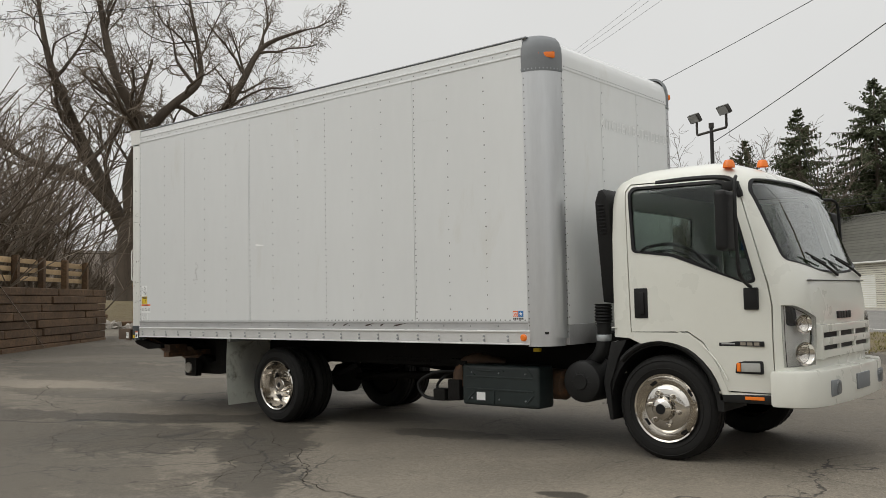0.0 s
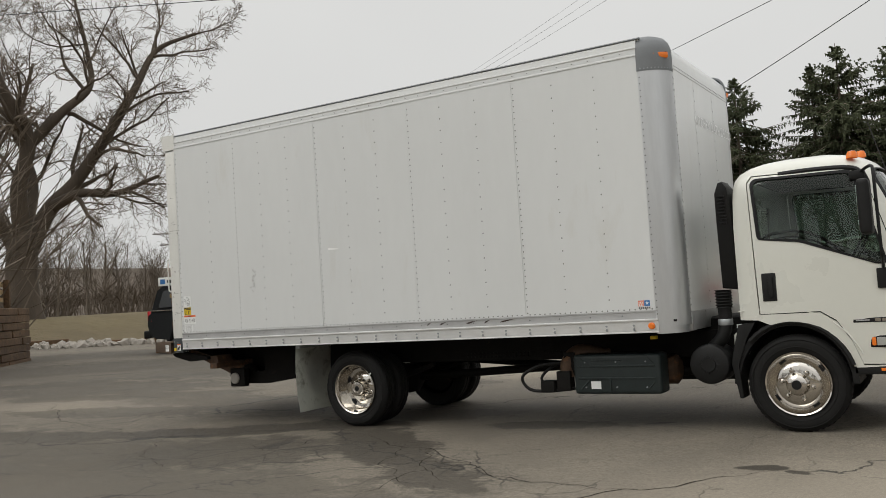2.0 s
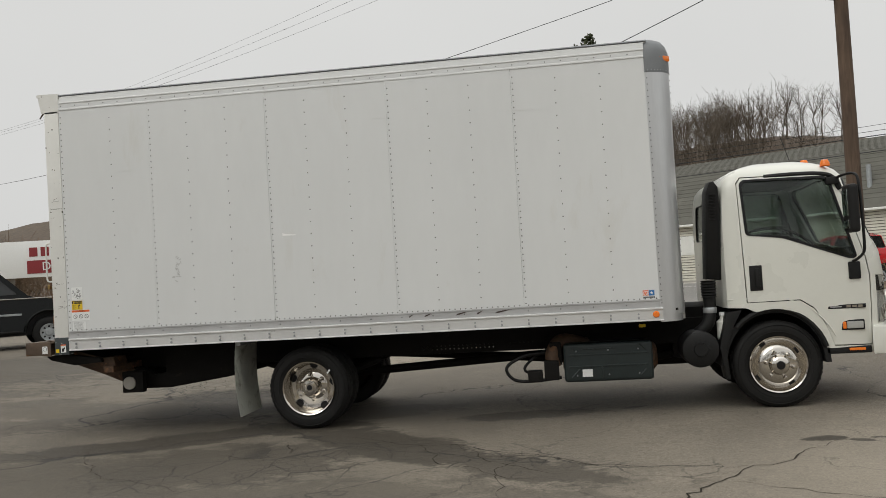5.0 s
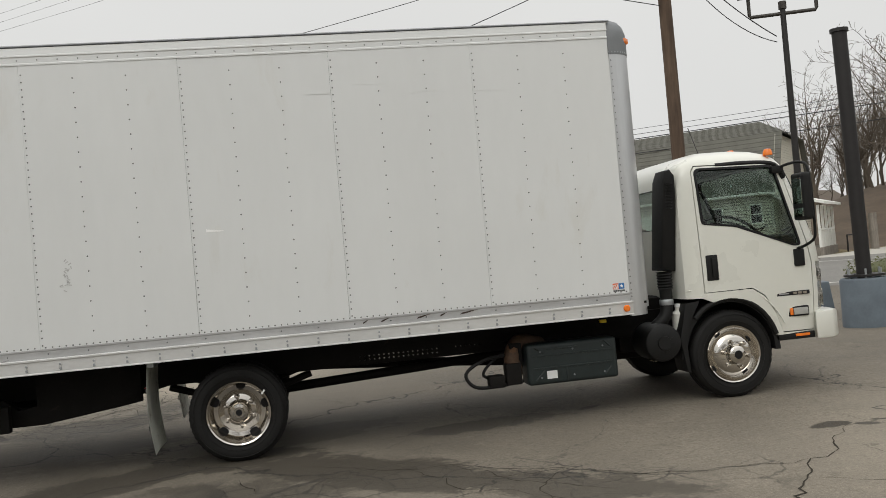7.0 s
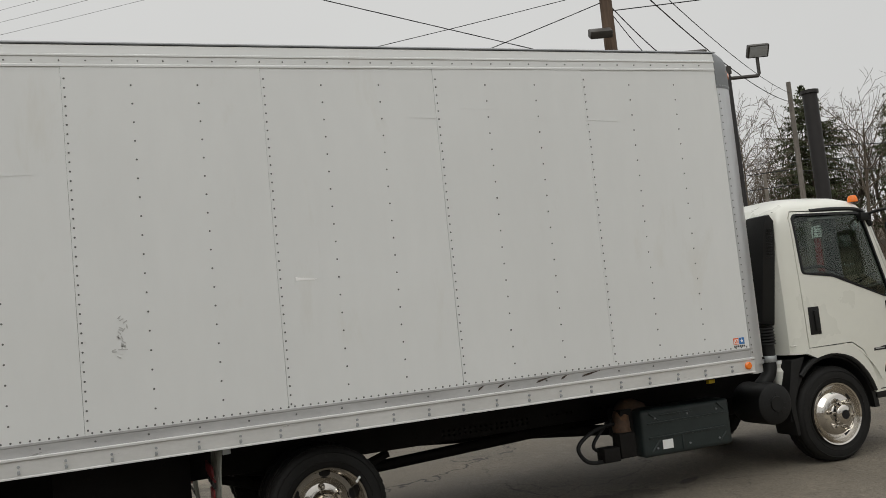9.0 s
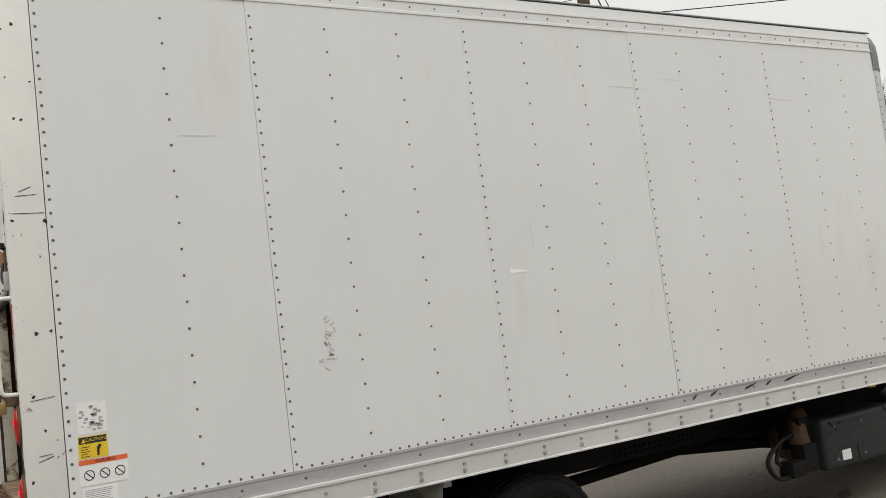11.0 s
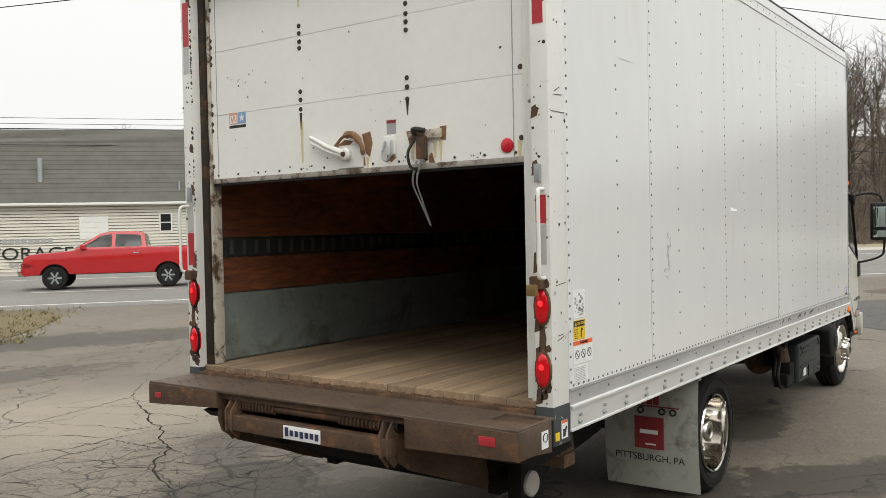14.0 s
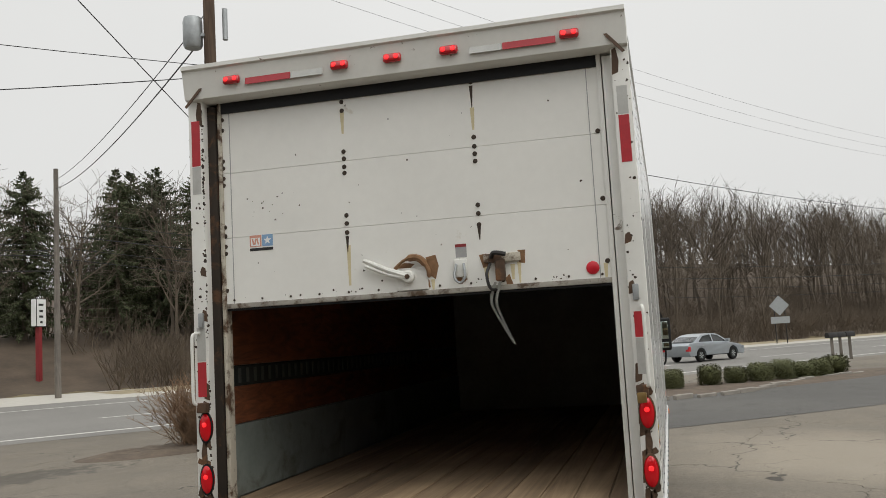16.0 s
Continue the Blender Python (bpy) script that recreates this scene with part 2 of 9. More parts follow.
BASE_PAINT = mat("blue_grey_painted_concrete", (0.115, 0.14, 0.165), 0.75, 0, 0.2, 4, 0.2, 30, ((0.3, 0.3, 0.3), 0.68, 0.75, 9))
BLACK_STEEL = mat("black_painted_steel", (0.022, 0.02, 0.02), 0.5, 0.2, 0.2, 8)
LAMP_STEEL = mat("dark_bronze_lamp", (0.05, 0.045, 0.04), 0.5, 0.3, 0.2, 8)
WIRE = mat("black_cable", (0.025, 0.025, 0.027), 0.7, 0, 0.1, 8)
GALV = mat("galvanised_steel", (0.38, 0.40, 0.41), 0.5, 0.6, 0.15, 10)
LINE_PAINT = mat("worn_white_road_paint", (0.62, 0.61, 0.57), 0.7, 0, 0.15, 3, stain=((0.28, 0.27, 0.25), 0.55, 0.75, 6))
STONE = mat("pale_rubble", (0.36, 0.33, 0.29), 0.9, 0, 0.3, 3, random_tone=0.4)
CAR_BLACK = mat("black_car_paint", (0.004, 0.005, 0.005), 0.25, 0, 0.2, 4)
CAR_BLACK.node_tree.nodes["Principled BSDF"].inputs["Specular IOR Level"].default_value = 0.22


# ---- mesh helpers ----
def part(name, bm, material, parent, label="", flat=False):
    me = bpy.data.meshes.new(name)
    bm.normal_update()
    bm.to_mesh(me)
    bm.free()
    return placed(name, me, material, parent, label, flat)


def placed(name, me, material, parent, label="", flat=False):
    if not me.materials:
        me.materials.append(material)
    if not flat:
        me.polygons.foreach_set("use_smooth", [True] * len(me.polygons))
        me.set_sharp_from_angle(angle=radians(38))
    ob = new(name, me)
    ob.parent = parent
    return tagged(ob, label)


def thing(name, label, category, group="", at=None, kind=""):
    ob = new(name)
    ob.empty_display_size = 0.2
    if at is not None:
        ob.matrix_world = at
    return tagged(ob, label, category, group, kind)


def slab(bm, x0, x1, y0, y1, z0, z1, bevel=0.0, m=None, seg=2):
    vs = [bm.verts.new((x, y, z)) for x in (x0, x1) for y in (y0, y1) for z in (z0, z1)]
    fs = [bm.faces.new([vs[i] for i in f]) for f in ((0, 1, 3, 2), (4, 6, 7, 5), (0, 4, 5, 1), (2, 3, 7, 6), (0, 2, 6, 4), (1, 5, 7, 3))]
    if m is not None:
        bmesh.ops.transform(bm, matrix=m, verts=vs)
    if bevel:
        es = list({e for f in fs for e in f.edges})
        bmesh.ops.bevel(bm, geom=es, offset=bevel, segments=seg, profile=0.6, affect="EDGES", clamp_overlap=True)
    return bm


def block(*args, **kw):
    return slab(bmesh.new(), *args, **kw)


def prism(bm, pts, axis, a, b, bevel=0.0):
    """A polygon in the plane across that axis, drawn out from a to b."""
    def at(p, t):
        return {"x": (t, p[0], p[1]), "y": (p[0], t, p[1]), "z": (p[0], p[1], t)}[axis]
    lo, hi = [bm.verts.new(at(p, a)) for p in pts], [bm.verts.new(at(p, b)) for p in pts]
    fs = [bm.faces.new(lo), bm.faces.new(hi[::-1])]
    k = len(pts)
    for i in range(k):
        fs.append(bm.faces.new((lo[i], hi[i], hi[(i + 1) % k], lo[(i + 1) % k])))
    bmesh.ops.recalc_face_normals(bm, faces=fs)
    if bevel:
        es = list({e for f in fs[:2] for e in f.edges})
        bmesh.ops.bevel(bm, geom=es, offset=bevel, segments=2, profile=0.6, affect="EDGES", clamp_overlap=True)
    return bm


def sweep(bm, pts, r, seg=8, caps=True):
    """A round bar along the points; r is one radius or one for each point."""
    pts = [Vector(p) for p in pts]
    rs = r if isinstance(r, (list, tuple)) else [r] * len(pts)
    rings, side = [], None
    for i, p in enumerate(pts):
        way = (pts[min(i + 1, len(pts) - 1)] - pts[max(i - 1, 0)]).normalized()
        if side is None or abs(side.dot(way)) > 0.95:
            side = way.orthogonal().normalized()
        side = (side - way * side.dot(way)).normalized()
        up = way.cross(side)
        rings.append([bm.verts.new(p + (side * math.cos(2 * math.pi * k / seg) + up * math.sin(2 * math.pi * k / seg)) * rs[i]) for k in range(seg)])
    for a, b in zip(rings, rings[1:]):
        for k in range(seg):
            bm.faces.new((a[k], a[(k + 1) % seg], b[(k + 1) % seg], b[k]))
    if caps:
        bm.faces.new(rings[0][::-1])
        bm.faces.new(rings[-1])
    return bm


def rod(p, q, r, seg=12):
    return sweep(bmesh.new(), [p, q], r, seg)


def arc(points, steps=6):
    """A smooth line through the points."""
    p = [Vector(a) for a in points]
    p = [2 * p[0] - p[1]] + p + [2 * p[-1] - p[-2]]
    out = []
    for i in range(1, len(p) - 2):
        for k in range(steps):
            t = k / steps
            out.append(0.5 * (2 * p[i] + (p[i + 1] - p[i - 1]) * t + (2 * p[i - 1] - 5 * p[i] + 4 * p[i + 1] - p[i + 2]) * t * t
                              + (3 * p[i] - p[i - 1] - 3 * p[i + 1] + p[i + 2]) * t ** 3))
    return out + [p[-2]]


def lathe(bm, profile, seg=40, m=None, close=False):
    """Turns (radius, depth) pairs about the y axis."""
    rings = []
    for r, h in profile:
        rings.append([bm.verts.new((r * math.cos(2 * math.pi * k / seg), h, r * math.sin(2 * math.pi * k / seg))) for k in range(seg)] if r > 1e-6 else [bm.verts.new((0, h, 0))])
    made = []
    for a, b in zip(rings, rings[1:] + (rings[:1] if close else [])):
        for k in range(seg):
            j = (k + 1) % seg
            ring = [v for v in ((a[k], a[j]) if len(a) > 1 else (a[0],))] + [v for v in ((b[j], b[k]) if len(b) > 1 else (b[0],))]
            if len(ring) > 2:
                made.append(bm.faces.new(ring))
    bmesh.ops.recalc_face_normals(bm, faces=made)
    if m is not None:
        bmesh.ops.transform(bm, matrix=m, verts=[v for ring in rings for v in ring])
    return bm


def carved(base, cutters, op="DIFFERENCE"):
    """The mesh of base, cut by (or with) each cutter in turn."""
    me = bpy.data.meshes.new("carved")
    base.to_mesh(me)
    ob, made = new("carved", me), []
    for c in cutters:
        cm = bpy.data.meshes.new("cutter")
        c.to_mesh(cm)
        co = new("cutter", cm)
        made.append(co)
        mod = ob.modifiers.new("cut", "BOOLEAN")
        mod.object, mod.operation, mod.solver = co, op, "EXACT"
    bpy.context.view_layer.update()
    out = bpy.data.meshes.new_from_object(ob.evaluated_get(bpy.context.evaluated_depsgraph_get()))
    for o in [ob, *made]:
        data = o.data
        bpy.data.objects.remove(o)
        bpy.data.meshes.remove(data)
    out.materials.clear()
    return out


def dots(places, normal, r, h, seg=6, ragged=0.0):
    """Many small heads as one mesh, each at its place on a face with that normal; ragged ones are torn chips."""
    nrm = Vector(normal).normalized()
    a = nrm.orthogonal().normalized()
    b = nrm.cross(a)
    verts, faces = [], []
    for p in places:
        p, k0 = Vector(p), len(verts)
        size = random.uniform(1 - ragged, 1 + ragged) if ragged else 1.0
        edge = [size * (random.uniform(0.35, 1.35) if ragged else 1.0) for _ in range(seg)]
        for rr, hh in ((r, -0.001), (r * 0.75, h)):
            verts += [p + (a * math.cos(2 * math.pi * k / seg) + b * math.sin(2 * math.pi * k / seg)) * rr * edge[k] + nrm * hh for k in range(seg)]
        faces += [(k0 + k, k0 + (k + 1) % seg, k0 + seg + (k + 1) % seg, k0 + seg + k) for k in range(seg)]
        faces.append(tuple(k0 + seg + k for k in range(seg)))
    me = bpy.data.meshes.new("dots")
    me.from_pydata(verts, [], faces)
    return me


def lettering(body, size, m, material, parent, name="lettering", label="", stretch=1.0, thick=0.001):
    cu = bpy.data.curves.new("t", "FONT")
    cu.body, cu.size, cu.extrude, cu.align_x, cu.align_y = body, size, thick, "CENTER", "CENTER"
    ob = new("t", cu)
    bpy.context.view_layer.update()
    me = bpy.data.meshes.new_from_object(ob.evaluated_get(bpy.context.evaluated_depsgraph_get()))
    bpy.data.objects.remove(ob)
    bpy.data.curves.remove(cu)
    me.transform(m @ Matrix.Diagonal((stretch, 1, 1, 1)))
    me.materials.clear()
    return placed(name, me, material, parent, label, flat=True)


RIGHT_FACE = pose(0, 0, 0, 90, 0, 0)      # letters that face -y
REAR_FACE = pose(0, 0, 0, 90, 0, -90)     # letters that face -x


# the ground: level round the truck, rising to the rear and into the hills beyond the road
R_WAY, N_WAY = Vector((0.766, -0.643)), Vector((0.643, 0.766))


def road_point(s, d, z=0.0):
    p = R_WAY * s + N_WAY * d
    return Vector((p.x, p.y, z))


def road_coords(x, y):
    return x * 0.766 - y * 0.643, x * 0.643 + y * 0.766


def ease(a, b, t):
    t = min(1.0, max(0.0, (t - a) / (b - a)))
    return t * t * (3 - 2 * t)


def ground_height(x, y):
    s, d = road_coords(x, y)
    z = (0.034 * min(6.0, max(0.0, -x - 6.0)) + 0.010 * max(0.0, -x - 12.0)) * ease(24, 14, d)
    z = min(z, 0.6) + 1.15 * ease(27, 37, -x) * ease(2, 10, y) * ease(24, 10, d)
    z += 16.0 * ease(58, 115, d) * ease(-37, -60, s) + 5.0 * ease(60, 160, d) + 4.2 * ease(47, 66, d) * ease(-14, -3, s) + 8.0 * ease(58, 100, d) * ease(14, 40, s)
    z += 0.018 * ease(-3.0, -1.0, x) * ease(9, 4, x)                  # the lot lies a little higher under the cab
    z += 14.0 * ease(70, 220, -x) + 10.0 * ease(60, 200, -y)
    return z


# ---- the box truck ----
RAIL_BRIGHT = mat("bright_worn_aluminium", (0.70, 0.70, 0.69), 0.38, 0.35, 0.08, 6, 0.04, 60, ((0.16, 0.15, 0.13), 0.67, 0.72, 9), stretch=(0.4, 1, 1))
BROWN_RUST = mat("brown_rust_bloom", (0.22, 0.12, 0.06), 0.85, 0, 0.4, 30, 0.2, 90)
SCUFF = mat("grey_scuff", (0.46, 0.46, 0.45), 0.6, 0, 0.2, 40)
FAINT = mat("faint_scratch", (0.665, 0.67, 0.665), 0.5, 0, 0.1, 40)
STAINED = mat("rust_stained_white", (0.52, 0.48, 0.40), 0.55, 0, 0.15, 4, 0.05, 20, ((0.085, 0.045, 0.024), 0.47, 0.58, 8))
HALF, REAR_X, SKIN_X0, SKIN_X1, FRONT_X = 1.23, -7.02, -6.865, -1.062, -0.822
SKIN_Z0, SKIN_Z1, TOP_Z = 1.085, 3.325, 3.475
truck = thing("box_truck", "white cab-over box truck with half-open rear roll-up door", "truck")
SEAMS = [SKIN_X0, -5.92, -4.71, -3.50, -2.30, SKIN_X1]

for side in (-1, 1):
    # five riveted skins, each with its own edge
    for i, (a, b) in enumerate(zip(SEAMS, SEAMS[1:])):
        lap = 0.0022 if i % 2 else 0.0
        y0, y1 = sorted((side * (HALF - 0.03), side * (HALF + lap)))
        panel = part("side_panel", block(a + 0.0005, b - 0.0005, y0, y1, SKIN_Z0, SKIN_Z1, 0.001, seg=1), PANEL, truck)
        heads = []
        face = side * (HALF + lap)
        z = SKIN_Z0 + 0.035
        while z < SKIN_Z1 - 0.02:                      # close rows at the seams
            heads.append((a + 0.018, face, z))
            z += 0.0575
        inner = [a + (b - a) * k / 3 for k in (1, 2)] if i else [-6.325]
        for x in inner:                                # wide rows on the posts
            heads += [(x + random.uniform(-0.002, 0.002), face, 1.20 + 0.118 * k) for k in range(18)]
        x = a + 0.04
        while x < b:
            heads.append((x, face, SKIN_Z0 + 0.018))
            x += 0.0508
        tagged(placed("rivets", dots(heads, (0, side, 0), 0.0074, 0.0024), RIVET, panel), kind="stuff")
    # roof rail and lower rail
    y_in, y_out = side * (HALF - 0.04), side * (HALF + 0.006)
    rail = part("roof_rail", prism(bmesh.new(), [(y_in, 3.322), (y_out, 3.322), (y_out, 3.335), (side * (HALF + 0.001), 3.34), (side * (HALF + 0.001), 3.385), (y_out, 3.39),
                                                 (y_out, 3.40), (side * (HALF - 0.002), 3.405), (side * (HALF - 0.008), 3.462), (side * (HALF - 0.03), 3.476), (y_in, 3.476)], "x", SKIN_X0, SKIN_X1), PANEL, truck, "white painted roof rail")
    # dark strip along the roof edge, coloured as the shadow line there
    edge = part("roof_edge", prism(bmesh.new(), [(side * (HALF - 0.03), 3.474), (side * (HALF - 0.004), 3.468), (side * (HALF - 0.002), 3.474), (side * (HALF - 0.02), 3.487), (side * (HALF - 0.06), 3.487)], "x", SKIN_X0 - 0.1, SKIN_X1 + 0.03), GREY_CAP, truck, "dark strip standing in for the roof edge's shadow line")
    heads, x = [], SKIN_X0 + 0.03
    while x < SKIN_X1:
        heads.append((x, side * (HALF + 0.002), 3.362))
        x += 0.152
    tagged(placed("rivets", dots(heads, (0, side, 0), 0.006, 0.003), RIVET, rail), kind="stuff")
    part("rail_web", prism(bmesh.new(), [(y_in, 1.016), (side * (HALF + 0.003), 1.018), (side * (HALF + 0.001), 1.03), (side * (HALF + 0.001), 1.075), (side * (HALF + 0.005), 1.08), (side * (HALF + 0.005), 1.092), (y_in, 1.092)], "x", SKIN_X0, SKIN_X1 + 0.02), RAIL, truck, "dull grey upper web of the rail")
    low = part("lower_rail", prism(bmesh.new(), [(y_in, 0.898), (side * (HALF + 0.010), 0.898), (side * (HALF + 0.010), 0.906), (side * (HALF + 0.004), 0.910), (side * (HALF + 0.006), 0.998), (side * (HALF + 0.016), 1.002), (side * (HALF + 0.016), 1.013), (side * (HALF + 0.004), 1.018), (y_in, 1.0155)], "x", SKIN_X0, SKIN_X1 + 0.02), RAIL_BRIGHT, truck, "scuffed bright aluminium lower rail")
    for k in range(23):                                # bolts with square washers
        x = SKIN_X0 + 0.08 + k * 0.251
        bolt = bmesh.new()
        slab(bolt, x - 0.008, x + 0.008, *sorted((side * (HALF + 0.004), side * (HALF + 0.010))), 0.920, 0.944, 0.002, seg=1)
        sweep(bolt, [(x, side * (HALF + 0.01), 0.966), (x, side * (HALF + 0.020), 0.966)], 0.009, 6)
        sweep(bolt, [(x, side * (HALF + 0.01), 0.932), (x, side * (HALF + 0.019), 0.932)], 0.009, 6)
        part("bolt", bolt, GALV, low)
    tagged(placed("rivets", dots([(SKIN_X0 + 0.1 + 0.3 * k, side * (HALF + 0.002), 1.052) for k in range(19)], (0, side, 0), 0.007, 0.003), RIVET, low), kind="stuff")
    # rounded front corner of bare aluminium, grey cap on top
    ring = [(SKIN_X1 + 0.24 * math.sin(a), side * (HALF + 0.004 - 0.24 * (1 - math.cos(a)))) for a in [math.pi / 2 * k / 12 for k in range(13)]]
    inner = [(SKIN_X1 - 0.002 + 0.21 * math.sin(a), side * (HALF - 0.03 - 0.21 * (1 - math.cos(a)))) for a in [math.pi / 2 * k / 12 for k in range(13)]]
    post = part("corner_post", prism(bmesh.new(), ring + inner[::-1], "z", 0.95, 3.19), ALU, truck, "bare aluminium rounded corner post")
    toe = [(SKIN_X1 + 0.22 * math.sin(a), side * (HALF - 0.002 - 0.22 * (1 - math.cos(a)))) for a in [math.pi / 2 * k / 12 for k in range(13)]]
    part("corner_toe", prism(bmesh.new(), toe + inner[::-1], "z", 0.885, 0.952), ALU, post)
    heads = [(SKIN_X1 + 0.014, side * (HALF + 0.004), 1.0 + 0.0575 * k) for k in range(39)]
    tagged(placed("rivets", dots(heads, (0, side, 0), 0.006, 0.003), RIVET, post), kind="stuff")
    tagged(placed("rivets", dots([(FRONT_X + 0.004, side * (HALF - 0.225), 1.0 + 0.0575 * k) for k in range(39)], (1, 0, 0), 0.006, 0.003), RIVET, post), kind="stuff")
    cap = bmesh.new()
    layers = []
    for z, pull in ((3.18, 0.008), (3.30, 0.010), (3.38, 0.006), (3.44, -0.014), (3.485, -0.052), (3.508, -0.105)):
        row = []
        for k in range(13):
            a = math.pi / 2 * k / 12
            if z == 3.18:                              # a rivet row along the cap's lower edge
                placed("rivet", dots([(SKIN_X1 + 0.248 * math.sin(a) - 0.004, side * (HALF - 0.24 + 0.248 * math.cos(a)), 3.20)], (math.sin(a), side * math.cos(a), 0), 0.007, 0.004), GALV, post)
            row.append(cap.verts.new((SKIN_X1 + (0.24 + pull) * math.sin(a) - 0.004, side * (HALF - 0.24 + (0.24 + pull) * math.cos(a)), z)))
        layers.append(row)
    top = cap.verts.new((SKIN_X1 - 0.004, side * (HALF - 0.24), 3.52))
    fs = [cap.faces.new((p[k], p[k + 1], q[k + 1], q[k])) for p, q in zip(layers, layers[1:]) for k in range(12)]
    fs += [cap.faces.new((layers[-1][k], layers[-1][k + 1], top)) for k in range(12)]
    bmesh.ops.recalc_face_normals(cap, faces=fs)
    bmesh.ops.solidify(cap, geom=fs, thickness=0.02)
    corner = part("corner_cap", cap, GREY_CAP, truck, "moulded grey corner cap")
    lamp_at = pose(-0.887, side * 1.13, 3.315, 0, 0, side * 48)
    part("marker_light", block(-0.042, 0.024, -0.074, 0.074, -0.026, 0.026, 0.012, m=lamp_at), AMBER, corner, "orange clearance light")
    part("light_base", block(-0.038, 0.006, -0.072, 0.072, -0.026, 0.034, 0.008, m=lamp_at), BLACK, corner)
    part("marker_light", lathe(bmesh.new(), [(0.030, 0), (0.030, -0.012), (0.022, -0.022), (0, -0.025)], 20, pose(-1.105, side * (HALF + 0.002), 0.957, 0, 0, 0 if side < 0 else 180)), AMBER, low, "round orange side marker")

# front wall, its cap, roof, floor, inner lining
y = HALF - 0.24
for a, b in ((-y, -0.34), (-0.34, 0.34), (0.34, y)):
    wall = part("front_panel", block(FRONT_X - 0.03, FRONT_X, a + 0.002, b - 0.002, 0.98, 3.22, 0.001, seg=1), PANEL, truck)
    tagged(placed("rivets", dots([(FRONT_X, a + 0.02, 1.02 + 0.1 * k) for k in range(22)], (1, 0, 0), 0.006, 0.003), RIVET, wall), kind="stuff")
lettering("KITCHEN BATH DECOR", 0.135, pose(FRONT_X + 0.0012, 0.36, 2.84, 90, 0, 90), mat("ghost_of_old_letters", (0.665, 0.673, 0.665), 0.30), truck, "ghost_lettering", "faint outline of removed letters", 1.0, 0.0006)
part("front_sill", block(FRONT_X - 0.05, FRONT_X + 0.006, -y, y, 0.89, 1.06, 0.006), RAIL, truck)
nose = [(FRONT_X - 0.05, 3.215), (FRONT_X + 0.004, 3.215), (FRONT_X + 0.002, 3.32), (FRONT_X - 0.02, 3.40), (FRONT_X - 0.07, 3.45), (FRONT_X - 0.14, 3.478), (FRONT_X - 0.24, 3.488), (FRONT_X - 0.24, 3.46)]
cap = part("front_cap", prism(bmesh.new(), nose, "y", -y, y), PANEL, truck, "rounded white roof cap")
tagged(placed("rivets", dots([(FRONT_X + 0.004, -y + 0.03 + 0.05 * k, 3.24) for k in range(39)], (1, 0, 0), 0.006, 0.003), RIVET, cap), kind="stuff")
part("roof", block(SKIN_X0, SKIN_X1 + 0.02, -HALF + 0.03, HALF - 0.03, 3.45, 3.482), PANEL, truck)
part("ceiling_lining", block(SKIN_X0, -1.11, -1.17, 1.17, 3.40, 3.446), FRAME_PAINT, truck)
for k in range(13):
    a = -1.14 + k * 0.1757
    part("floor_plank", block(-6.98, -1.11, a + 0.002, a + 0.1735, 1.0, 1.048 + random.uniform(-0.003, 0.003), 0.003, seg=1), DECK, truck)
part("floor_edge", block(-7.03, -6.975, -1.14, 1.14, 0.90, 1.012, 0.004), RUST, truck, "rusty steel floor edge")
for side in (-1, 1):
    yi = side * 1.165
    part("kick_plate", block(-6.9, -1.11, *sorted((yi, side * 1.145)), 1.05, 1.455, 0.002, seg=1), KICK, truck, "scuffed grey-green kick plate")
    for k in range(3):
        a, b = -6.9 + k * 2.0, min(-6.9 + (k + 1) * 2.0 - 0.004, -1.11)
        part("lining_board", block(a, b, *sorted((side * 1.19, side * 1.155)), 1.46, 1.675, 0.002, seg=1), PLYWOOD, truck, "stained plywood lining")
        part("lining_board", block(a, b, *sorted((side * 1.19, side * 1.155)), 1.80, 3.38, 0.002, seg=1), PLYWOOD, truck, "stained plywood lining")
    track = part("cargo_track", block(-6.9, -1.11, *sorted((side * 1.19, side * 1.158)), 1.677, 1.798, 0.003), DARK_STEEL, truck, "dark slotted cargo track")
    slots = bmesh.new()
    for k in range(56):
        x = -6.86 + k * 0.1016
        slab(slots, x, x + 0.028, *sorted((side * 1.1585, side * 1.152)), 1.695, 1.78)
    tagged(part("slot_ribs", slots, SLOT_EDGE, track), kind="stuff")
    # door guide
    part("door_guide", block(-6.952, -6.885, *sorted((side * 1.066, side * 1.090)), 1.05, 3.30, 0.004), STAINED if side > 0 else FRAME_PAINT, truck, "worn white door guide")
part("bulkhead", block(-1.105, -1.085, -1.19, 1.19, 1.0, 3.4), BULKHEAD, truck, "pale grey-green front bulkhead")

